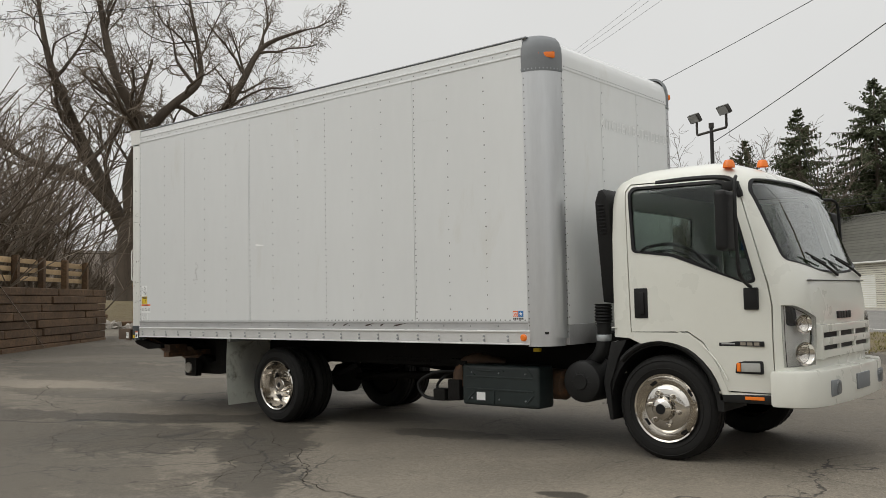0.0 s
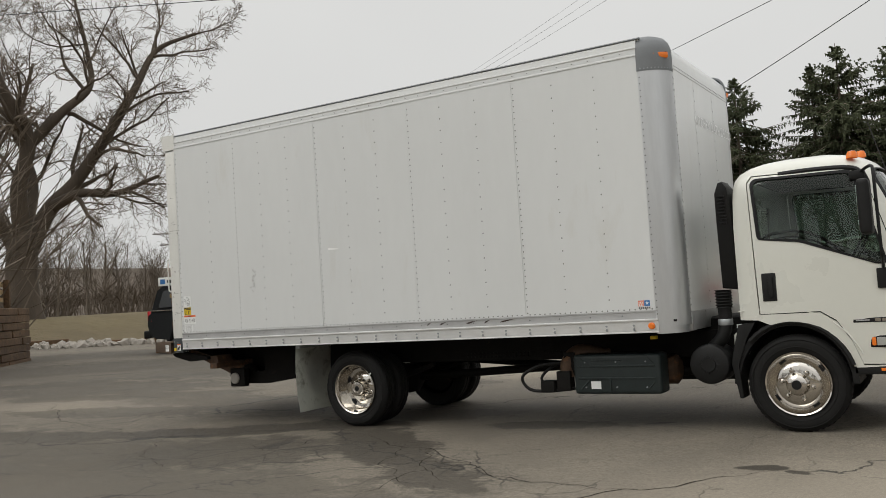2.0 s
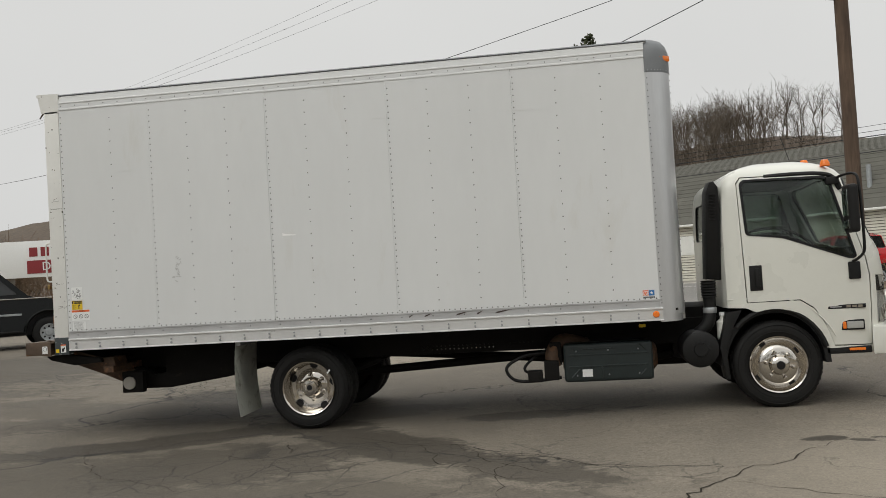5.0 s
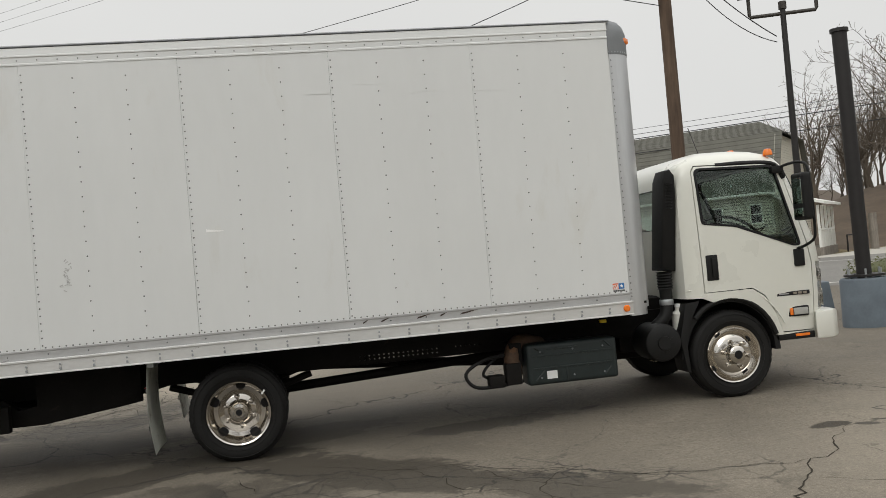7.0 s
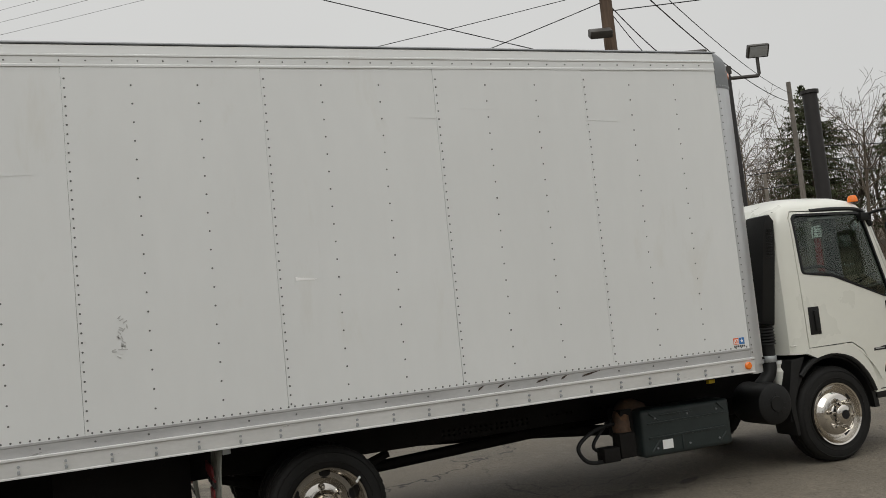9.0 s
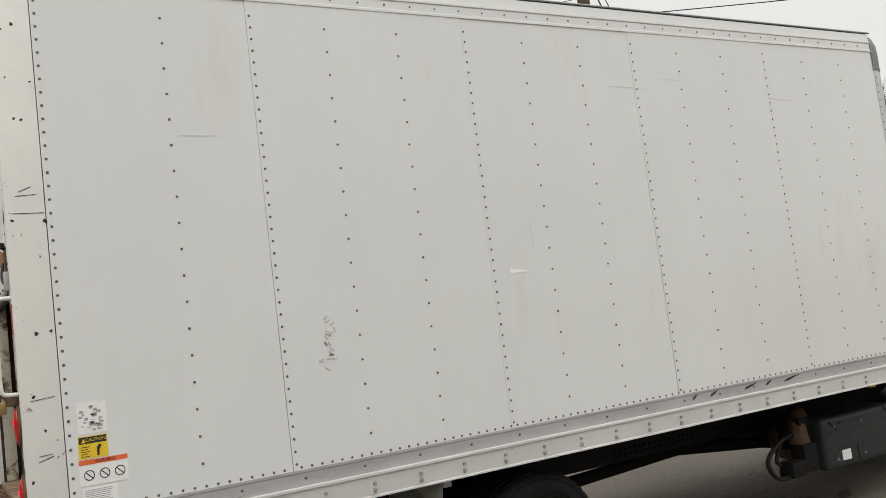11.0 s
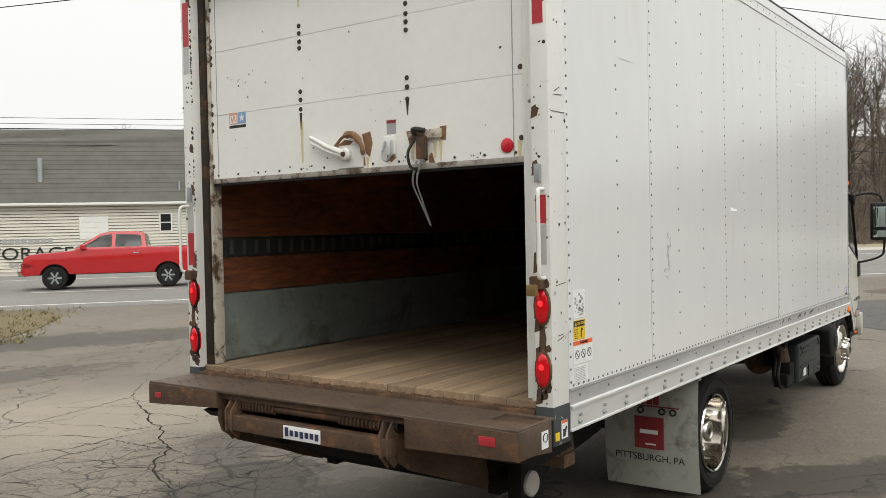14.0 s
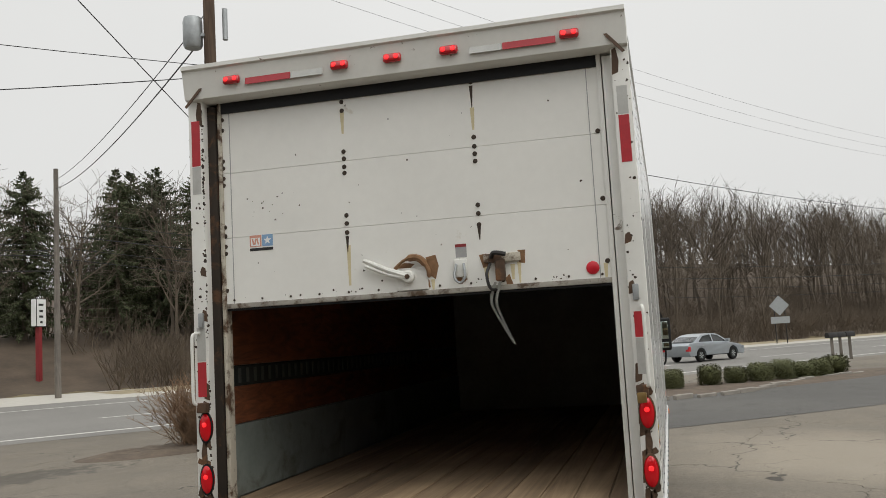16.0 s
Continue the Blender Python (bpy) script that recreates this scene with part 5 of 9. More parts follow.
for s in (-1, 1):
    part("tube_cap", lathe(bmesh.new(), [(0, -0.012), (0.055, -0.011), (0.066, -0.002), (0.066, 0.02)], 28, pose(-6.475, s * 0.80, 0.502, 0, 0, 0 if s < 0 else 180)), CONCRETE, gate, "pale round end cap")
part("gate_bracket", prism(bmesh.new(), [(-6.50, 0.42), (-6.10, 0.42), (-5.5, 0.50), (-5.3, 0.53), (-5.3, 0.90), (-6.15, 0.90), (-6.15, 0.58), (-6.30, 0.56), (-6.42, 0.66), (-6.55, 0.60)], "y", -0.62, -0.54, 0.006), CHASSIS, gate)
part("gate_bracket", prism(bmesh.new(), [(-6.50, 0.42), (-6.10, 0.42), (-5.5, 0.50), (-5.3, 0.53), (-5.3, 0.90), (-6.15, 0.90), (-6.15, 0.58), (-6.30, 0.56), (-6.42, 0.66), (-6.55, 0.60)], "y", 0.54, 0.62, 0.006), CHASSIS, gate)
part("folded_platform", prism(bmesh.new(), [(-7.10, 0.76), (-6.35, 0.60), (-6.2, 0.54), (-6.25, 0.48), (-6.9, 0.62), (-7.12, 0.71)], "y", -0.55, 0.42, 0.01), CHASSIS, gate, "folded steel platform")
part("rear_cover", prism(bmesh.new(), [(0.46, 0.80), (0.40, 0.72), (0.1, 0.68), (-0.45, 0.67), (-0.54, 0.70), (-0.54, 0.80)], "x", -7.12, -7.08, 0.004), CHASSIS, gate)
part("tube_bracket", block(-6.56, -6.33, -0.785, -0.70, 0.40, 0.62, 0.012), CHASSIS, gate)
DEBRIS = mat("orange_brown_rust_crumbs", (0.12, 0.066, 0.032), 0.95, 0, 0.4, 20)
crumbs = bmesh.new()
for _ in range(200):
    s = random.uniform(0.004, 0.014)
    slab(crumbs, -s, s, -s * 1.6, s * 1.6, 0, random.uniform(0.002, 0.007), m=pose(random.gauss(-6.99, 0.012), random.uniform(-1.12, 1.12), 1.0115, random.uniform(-8, 8), random.uniform(-8, 8), random.uniform(0, 180)))
tagged(part("rust_crumbs", crumbs, DEBRIS, truck, "orange rust crumbs along the sill"), kind="stuff")

# ---- cab ----
CAB_ROWS = ((0.50, 0.945, 1.03, -0.44), (0.70, 0.965, 1.055, -0.44), (0.95, 0.985, 1.07, -0.44), (1.20, 0.988, 1.065, -0.44), (1.42, 0.986, 1.035, -0.44), (1.52, 0.985, 0.99, -0.44),
            (1.75, 0.98, 0.91, -0.44), (1.98, 0.975, 0.83, -0.43), (2.08, 0.97, 0.785, -0.42), (2.15, 0.955, 0.745, -0.40), (2.20, 0.935, 0.70, -0.36), (2.245, 0.89, 0.63, -0.29), (2.285, 0.80, 0.52, -0.18), (2.318, 0.62, 0.40, -0.06), (2.335, 0.40, 0.28, 0.02))


def cab_loft(inset, rows=CAB_ROWS, n=28):
    """The cab's outer form, drawn in by inset: rounded at the nose, square at the back."""
    bm, rings = bmesh.new(), []
    for i, (z, w, xf, xr) in enumerate(rows):
        w, xf, xr = w - inset, xf - inset, xr + inset
        z = z + inset if i == 0 else (z - inset if z > 2.1 else z)
        xs = max(0.20 - max(0.0, z - 1.5) * 0.25, xr + 0.16)
        half = [(xr, 0.0), (xr, w * 0.55), (xr, w * 0.86), (xr + 0.02, w * 0.955), (xr + 0.07, w * 0.995), (xr + 0.14, w)]
        for k in range(n + 1):
            a = math.pi / 2 * k / n
            half.append((xs + (xf - xs) * math.sin(a) ** (1 / 3), w * max(0.0, math.cos(a)) ** (1 / 3)))
        ring = half + [(x, -y) for x, y in half[-2:0:-1]]
        rings.append([bm.verts.new((x, y, z)) for x, y in ring])
    k = len(rings[0])
    fs = [bm.faces.new((a[i], a[(i + 1) % k], b[(i + 1) % k], b[i])) for a, b in zip(rings, rings[1:]) for i in range(k)]
    fs += [bm.faces.new(rings[0][::-1]), bm.faces.new(rings[-1])]
    bmesh.ops.recalc_face_normals(bm, faces=fs)
    return bm


def rounded(pts, r=0.04, steps=4):
    out, k = [], len(pts)
    for i in range(k):
        p, a, b = Vector(pts[i]), Vector(pts[i - 1]), Vector(pts[(i + 1) % k])
        u, v = (a - p), (b - p)
        d = min(r, u.length * 0.45, v.length * 0.45)
        s, e = p + u.normalized() * d, p + v.normalized() * d
        for j in range(steps + 1):
            t = j / steps
            q = s * (1 - t) ** 2 + p * 2 * t * (1 - t) + e * t * t
            out.append((q.x, q.y))
    return out


def grown(pts, d):
    c = Vector((sum(p[0] for p in pts) / len(pts), sum(p[1] for p in pts) / len(pts)))
    return [tuple(c + (Vector(p) - c) * (1 + d / max(0.05, (Vector(p) - c).length))) for p in pts]


SIDE_WIN = [(-0.205, 1.635), (-0.235, 2.10), (-0.20, 2.135), (0.50, 2.12), (0.545, 2.09), (0.735, 1.38), (0.66, 1.375), (0.36, 1.50), (0.12, 1.60)]
DOOR = [(-0.255, 1.00), (-0.28, 2.12), (-0.24, 2.175), (0.56, 2.16), (0.62, 2.11), (0.83, 1.36), (0.855, 1.20), (0.845, 0.56), (0.51, 0.565), (0.44, 0.76), (0.34, 0.92), (0.22, 1.00)]
WINDSCREEN = [(-0.85, 1.53), (-0.40, 1.46), (0.0, 1.445), (0.40, 1.46), (0.85, 1.53), (0.885, 2.06), (0.83, 2.135), (0, 2.165), (-0.83, 2.135), (-0.885, 2.06)]
BACK_WIN = [(-0.62, 1.62), (0.62, 1.62), (0.60, 2.0), (-0.60, 2.0)]
ARCH = [(0.475 * math.cos(math.pi * k / 20) - 0.02, 0.40 + 0.535 * math.sin(math.pi * k / 20)) for k in range(21)]

outer, inner = cab_loft(0.0), cab_loft(0.035)
cuts = [inner]
for s in (-1, 1):
    cuts.append(prism(bmesh.new(), rounded(SIDE_WIN, 0.035), "y", *sorted((s * 0.6, s * 1.2))))
    cuts.append(prism(bmesh.new(), [(-0.7, 0.2), (-0.7, 0.975), (-0.27, 0.955)] + ARCH[12:1:-1] + [(0.48, 0.45), (0.5, 0.2)], "y", *sorted((s * 0.35, s * 1.3))))
HEAD_LAMP = [(0.64, 1.105), (0.87, 1.195), (1.1, 1.215), (1.1, 0.745), (0.66, 0.765)]
for s in (-1, 1):
    cuts.append(prism(bmesh.new(), [(s * y, z) for y, z in HEAD_LAMP], "x", 0.905, 1.2))
cuts.append(prism(bmesh.new(), rounded(WINDSCREEN, 0.06), "x", 0.35, 1.4))
cuts.append(prism(bmesh.new(), rounded(BACK_WIN, 0.05), "x", -0.6, -0.3))
shell = carved(outer, cuts)
shell_bm = bmesh.new()
shell_bm.from_mesh(shell)
door_cut = [prism(bmesh.new(), DOOR, "y", *sorted((s * 0.55, s * 1.3))) for s in (-1, 1)]
cab = placed("cab", carved(shell_bm, door_cut), CAB_PAINT, truck, "cream-white cab-over cab")
for s in (-1, 1):
    leaf = prism(bmesh.new(), grown(DOOR, -0.011), "y", *sorted((s * 0.55, s * 1.3)))
    door_ob = placed("cab_door", carved(shell_bm, [leaf], "INTERSECT"), CAB_PAINT, truck, "closed cab door with dropped window line")
    leaf.free()
    for name, a, b, shape, m in (("window_trim", -0.004, 0.02, None, BLACK_TRIM), ("window_glass", 0.012, 0.017, 1, TINTED)):
        thin, core = cab_loft(a), cab_loft(b)
        ring = prism(bmesh.new(), rounded(grown(SIDE_WIN, 0.022 if shape is None else 0.012), 0.035), "y", *sorted((s * 0.6, s * 1.2)))
        made = carved(thin, [core])
        b2 = bmesh.new()
        b2.from_mesh(made)
        made = carved(b2, [ring], "INTERSECT")
        if shape is None:
            b3 = bmesh.new()
            b3.from_mesh(made)
            hole = prism(bmesh.new(), rounded(grown(SIDE_WIN, -0.006), 0.035), "y", *sorted((s * 0.5, s * 1.3)))
            made = carved(b3, [hole])
            b3.free(), hole.free()
        ob = placed(name, made, m, door_ob)
        if shape:
            ob.visible_shadow = False
        for b_ in (thin, core, ring, b2):
            b_.free()
    # recessed handle, badge strip, side lamp, visor
    pocket = part("handle_recess", block(-0.215, -0.10, *sorted((s * 0.978, s * 0.994)), 1.11, 1.345, 0.012), BLACK, door_ob)
    part("handle", block(-0.165, -0.125, *sorted((s * 0.99, s * 1.008)), 1.14, 1.315, 0.008), BLACK, pocket, "black pull handle")
    badge = part("model_badge", block(0.46, 0.79, *sorted((s * 0.93, s * 0.983)), 0.905, 0.942, 0.003, m=Matrix.Translation((0, 0, 0))), BLACK_TRIM, door_ob, "black strip with maker's marks")
    for k in range(3):
        part("badge_mark", block(0.62 + 0.05 * k, 0.66 + 0.05 * k, *sorted((s * 0.981, s * 0.985)), 0.912, 0.935), CHROME, badge)
    part("badge_mark", block(0.48, 0.58, *sorted((s * 0.981, s * 0.985)), 0.918, 0.928), GREY_PRINT, badge)
    lamp = part("turn_lamp", block(0.57, 0.775, *sorted((s * 0.90, s * 0.974)), 0.705, 0.80, 0.012, m=pose(0.67, s * 0.93, 0.75, 0, 0, s * 3) @ Matrix.Translation((-0.67, -s * 0.93, -0.75))), BLACK_TRIM, door_ob, "clear and amber side turn lamp")
    part("turn_lens", block(0.585, 0.615, *sorted((s * 0.955, s * 0.982)), 0.72, 0.785, 0.008, m=pose(0.67, s * 0.93, 0.75, 0, 0, s * 3) @ Matrix.Translation((-0.67, -s * 0.93, -0.75))), AMBER, lamp)
    part("turn_lens", block(0.62, 0.762, *sorted((s * 0.955, s * 0.982)), 0.72, 0.785, 0.008, m=pose(0.67, s * 0.93, 0.75, 0, 0, s * 3) @ Matrix.Translation((-0.67, -s * 0.93, -0.75))), mat("clear_lens", (0.36, 0.36, 0.34), 0.15), lamp)
    part("rain_visor", sweep(bmesh.new(), arc([(-0.02, s * 0.935, 2.165), (0.25, s * 0.94, 2.168), (0.50, s * 0.935, 2.155), (0.60, s * 0.94, 2.11), (0.65, s * 0.945, 2.0)], 5), [0.022] * 16 + [0.028] * 4 + [0.02], 8), BLACK, door_ob, "black rain visor")
    part("arch_moulding", sweep(bmesh.new(), [(0.62 * math.cos(math.pi * k / 32) - 0.06, s * 0.979, 0.42 + 0.62 * math.sin(math.pi * k / 32)) for k in range(4, 17)] + [(-0.25, s * 0.979, 1.04), (-0.43, s * 0.970, 1.035)], 0.006, 6), CAB_PAINT, door_ob)
    # wheel arch trim, step, reflector
    lip = bmesh.new()
    sweep(lip, [(x, s * 0.962, z) for x, z in ARCH[2:-5]][::-1] , 0.022, 8)
    part("arch_trim", lip, BLACK, cab, "black wheel arch trim")
    part("arch_liner", prism(bmesh.new(), [(0.44 * math.cos(math.pi * k / 16) - 0.02, 0.42 + 0.48 * math.sin(math.pi * k / 16)) for k in range(17)] + [(0.49 * math.cos(math.pi * k / 16) - 0.02, 0.42 + 0.53 * math.sin(math.pi * k / 16)) for k in range(16, -1, -1)], "y", *sorted((s * 0.5, s * 0.95))), BLACK, cab)
    part("fender_skirt", prism(bmesh.new(), [(-0.30, 0.94), (-0.44, 0.92), (-0.52, 0.60), (-0.47, 0.30), (-0.44, 0.30), (-0.46, 0.58), (-0.38, 0.80)], "y", *sorted((s * 0.72, s * 0.97)), 0.004), BLACK, cab, "black splash guard")
    part("step", block(0.43, 0.83, *sorted((s * 0.80, s * 0.95)), 0.49, 0.555, 0.012), BLACK, cab)
    # no lamp: the reflector borrows the lenses' faint glow to look brighter
    part("reflector", block(0.63, 0.77, *sorted((s * 0.945, s * 0.958)), 0.517, 0.541, 0.004), AMBER, cab, "amber side reflector with an added faint glow")
    # mirrors on looped arms
    arm = bmesh.new()
    sweep(arm, arc([(0.60, s * 0.95, 2.10), (0.66, s * 1.06, 2.125), (0.705, s * 1.17, 2.12), (0.72, s * 1.235, 2.06), (0.726, s * 1.26, 1.80), (0.73, s * 1.255, 1.50), (0.73, s * 1.22, 1.41), (0.72, s * 1.08, 1.355), (0.71, s * 0.975, 1.335)], 5), 0.013, 8)
    arm = part("mirror_arm", arm, BLACK, truck, "black looped mirror arm")
    part("arm_foot", block(0.66, 0.765, *sorted((s * 0.955, s * 1.0)), 1.17, 1.33, 0.012), BLACK, arm)
    part("arm_foot", block(0.52, 0.64, *sorted((s * 0.92, s * 0.985)), 2.05, 2.12, 0.015), BLACK, arm)
    shell2 = part("mirror_shell", block(0.60, 0.69, *sorted((s * 1.13, s * 1.345)), 1.59, 2.02, 0.04, seg=4), BLACK, arm, "black mirror housing")
    part("mirror_glass", block(0.593, 0.602, *sorted((s * 1.165, s * 1.31)), 1.74, 1.97, 0.012, seg=3), MIRROR, shell2)
    part("mirror_glass", block(0.593, 0.602, *sorted((s * 1.165, s * 1.31)), 1.625, 1.70, 0.012, seg=3), MIRROR, shell2, "small wide-angle mirror")
    # head lamps set into the corners
    hl_y = s * 0.80
    unit = HEAD_LAMP
    thin, core = cab_loft(0.0), cab_loft(0.004)
    made = carved(thin, [core])
    b2 = bmesh.new()
    b2.from_mesh(made)
    win = prism(bmesh.new(), [(s * y, z) for y, z in unit], "x", 0.905, 1.2)
    lens = placed("head_lamp", carved(b2, [win], "INTERSECT"), LENS, truck, "clear head lamp unit in the corner")
    lens.visible_shadow = False
    bowl_t, bowl_c = cab_loft(0.045), cab_loft(0.07)
    made2 = carved(bowl_t, [bowl_c])
    b4 = bmesh.new()
    b4.from_mesh(made2)
    placed("lamp_bowl", carved(b4, [win], "INTERSECT"), mat("lamp_reflector", (0.72, 0.72, 0.70), 0.3, 0.25), lens)
    for z, r in ((0.85, 0.085), (1.06, 0.07)):
        part("reflector_bowl", lathe(bmesh.new(), [(r, -0.045), (r * 0.9, -0.03), (r * 0.5, 0.0), (0, 0.006)], 24, pose(0.985, s * 0.79, z, 0, 0, 90 - s * -30)), CHROME, lens)
    for b_ in (thin, core, b2, win, bowl_t, bowl_c, b4):
        b_.free()
for name, poly, x0, x1, m in (("windscreen", WINDSCREEN, 0.35, 1.4, CLEAR), ("rear_window", BACK_WIN, -0.6, -0.3, CLEAR)):
    thin, core = cab_loft(0.012), cab_loft(0.017)
    made = carved(thin, [core])
    b2 = bmesh.new()
    b2.from_mesh(made)
    win = prism(bmesh.new(), rounded(grown(poly, 0.012), 0.05), "x", x0, x1)
    ob = placed(name, carved(b2, [win], "INTERSECT"), m, truck)
    ob.visible_shadow = False
    thin2, core2 = cab_loft(-0.003), cab_loft(0.02)
    made = carved(thin2, [core2])
    b3 = bmesh.new()
    b3.from_mesh(made)
    rim_cut = prism(bmesh.new(), rounded(grown(poly, 0.016), 0.05), "x", x0, x1)
    made = carved(b3, [rim_cut], "INTERSECT")
    b5 = bmesh.new()
    b5.from_mesh(made)
    hole = prism(bmesh.new(), rounded(grown(poly, -0.004), 0.05), "x", x0 - 0.1, x1 + 0.1)
    placed("window_seal", carved(b5, [hole]), BLACK_TRIM, ob)
    for b_ in (thin, core, b2, win, thin2, core2, b3, rim_cut, b5, hole):
        b_.free()
for b_ in [outer, shell_bm] + cuts + door_cut:
    b_.free()
# nose: grille, badge, bumper, wipers
grille = part("grille", block(1.05, 1.074, -0.60, 0.60, 0.80, 1.05, 0.01), BLACK_TRIM, truck, "white slatted front grille")
for z in (0.835, 0.925, 1.02):
    part("grille_bar", prism(bmesh.new(), [(-0.62, z - 0.028), (0.62, z - 0.028), (0.63, z + 0.028), (-0.63, z + 0.028)], "x", 1.05, 1.098, 0.008), CAB_PAINT, grille)
for y in (-0.62, -0.2, 0.2, 0.62):
    part("grille_post", block(1.05, 1.094, y - 0.02, y + 0.02, 0.80, 1.05, 0.006), CAB_PAINT, grille)
for k in range(5):
    part("nose_badge", block(1.064, 1.082, -0.175 + 0.072 * k, -0.12 + 0.072 * k, 1.085, 1.14, 0.004), BLACK_STEEL, truck, "dark maker's letters as plain blocks")
part("nose_seam", block(1.02, 1.048, -0.70, 0.70, 1.374, 1.38), BLACK_TRIM, truck)
bump_pts = [(0.83, -0.985), (1.0, -0.975), (1.10, -0.90), (1.155, -0.70), (1.185, -0.35), (1.19, 0), (1.185, 0.35), (1.155, 0.70), (1.10, 0.90), (1.0, 0.975), (0.83, 0.985), (0.86, 0.90), (1.0, 0.8), (1.0, -0.8), (0.86, -0.90)]
bumper = part("bumper", prism(bmesh.new(), bump_pts, "z", 0.475, 0.735, 0.025), CAB_PAINT, truck, "white front bumper with fog lamp pockets")
for s in (-1, 1):
    part("fog_pocket", block(1.11, 1.172, *sorted((s * 0.46, s * 0.70)), 0.54, 0.66, 0.02, m=None), GREY_CAP, bumper)
    part("fog_lamp", lathe(bmesh.new(), [(0.05, 0), (0.045, -0.02), (0, -0.025)], 18, pose(1.165, s * 0.58, 0.60, 0, 0, 90)), LENS, bumper)
part("plate_bracket", block(1.186, 1.2, -0.17, 0.17, 0.55, 0.67, 0.006), GREY_CAP, bumper, "blank plate bracket")
for y0, y1 in ((-0.50, -0.02), (0.12, 0.62)):
    blade = bmesh.new()
    sweep(blade, arc([(1.045, y1, 1.42), (1.04, (y0 + y1) / 2, 1.48), (1.0, y0, 1.55)], 4), 0.010, 6)
    sweep(blade, arc([(1.015, y1 - 0.2, 1.51), (0.99, y0 - 0.1, 1.58)], 4), 0.007, 6)
    part("wiper", blade, BLACK, truck)
for y, z in ((-0.886, 2.232), (-0.178, 2.310)):
    lampo = part("roof_lamp", lathe(bmesh.new(), [(0.045, 0.0), (0.042, 0.03), (0.03, 0.055), (0, 0.062)], 18, pose(0.548, y, z, 90, 0, 0)), AMBER, truck, "orange roof marker lamp")
part("aerial", rod((0.72, 0.66, 2.1), (0.55, 0.74, 2.75), 0.004, 6), BLACK_STEEL, truck)
# inside the cab
for y in (-0.52, 0.52):
    seat = part("seat", block(-0.25, 0.28, y - 0.26, y + 0.26, 1.12, 1.28, 0.05), INTERIOR, truck, "dark grey cab seat")
    part("backrest", block(-0.36, -0.22, y - 0.25, y + 0.25, 1.22, 1.66, 0.05), INTERIOR, seat)
part("rear_lining", block(-0.398, -0.385, -0.9, 0.9, 1.1, 1.60), INTERIOR, truck)
part("cab_floor", block(-0.40, 0.85, -0.9, 0.9, 1.0, 1.12), INTERIOR, truck)
part("dashboard", prism(bmesh.new(), [(0.55, 1.05), (0.97, 1.05), (0.94, 1.40), (0.80, 1.48), (0.62, 1.46), (0.52, 1.32)], "y", -0.86, 0.86, 0.02), INTERIOR, truck)
wheel_at = pose(0.40, 0.5, 1.52, 0, -62, 0)
ring = [wheel_at @ Vector((0.21 * math.cos(2 * math.pi * k / 32), 0.21 * math.sin(2 * math.pi * k / 32), 0)) for k in range(33)]
steer = sweep(bmesh.new(), ring, 0.014, 8)
for a in (0.5, 2.6, 4.7):
    sweep(steer, [wheel_at @ Vector((0, 0, -0.03)), wheel_at @ Vector((0.2 * math.cos(a), 0.2 * math.sin(a), 0))], 0.012, 6)
sweep(steer, [wheel_at @ Vector((0, 0, 0)), wheel_at @ Vector((0, 0, -0.35))], 0.03, 8)
part("steering_wheel", steer, BLACK, truck)
for drop, r in ((0.0, 0.014), (0.05, 0.010)):
    pts = [(-0.24, -0.89, 1.58 - drop), (-0.16, -0.89, 1.66 - drop), (0.0, -0.89, 1.685 - drop), (0.12, -0.89, 1.672 - drop), (0.27, -0.89, 1.605 - drop), (0.43, -0.89, 1.47 - drop)]
    part("door_grip", sweep(bmesh.new(), arc(pts, 6), r, 8), BLACK, truck, "curved black grip rail inside the door")
part("headliner", block(-0.36, 0.60, -0.88, 0.88, 2.165, 2.185), mat("grey_headliner", (0.06, 0.06, 0.057), 0.9), truck)


# ---- ground ----
def oval_mask(n, l, vec, cx, cy, rx, ry, turn, depth, soft=0.72, ragged=None):
    mp = n.new("ShaderNodeMapping")
    mp.vector_type = "TEXTURE"
    mp.inputs["Location"].default_value = (cx, cy, 0)
    mp.inputs["Rotation"].default_value = (0, 0, radians(turn))
    mp.inputs["Scale"].default_value = (rx, ry, 50)
    l.new(vec, mp.inputs["Vector"])
    ln = n.new("ShaderNodeVectorMath")
    ln.operation = "LENGTH"
    l.new(mp.outputs[0], ln.inputs[0])
    far = ln.outputs["Value"] if ragged is None else math_of(n, l, "ADD", ln.outputs["Value"], ragged)
    return ramp_of(n, l, far, 1.0, soft, 0, depth)


def warped(n, l, v, scale, detail, amount):
    wn = n.new("ShaderNodeTexNoise")
    wn.inputs["Scale"].default_value, wn.inputs["Detail"].default_value = scale, detail
    l.new(v, wn.inputs["Vector"])
    add = n.new("ShaderNodeVectorMath")
    add.operation = "MULTIPLY_ADD"
    add.inputs[1].default_value, add.inputs[2].default_value = (amount, amount, 0), (-amount / 2, -amount / 2, 0)
    l.new(wn.outputs["Color"], add.inputs[0])
    out = n.new("ShaderNodeVectorMath")
    out.operation = "ADD"
    l.new(v, out.inputs[0]), l.new(add.outputs[0], out.inputs[1])
    return out.outputs[0]


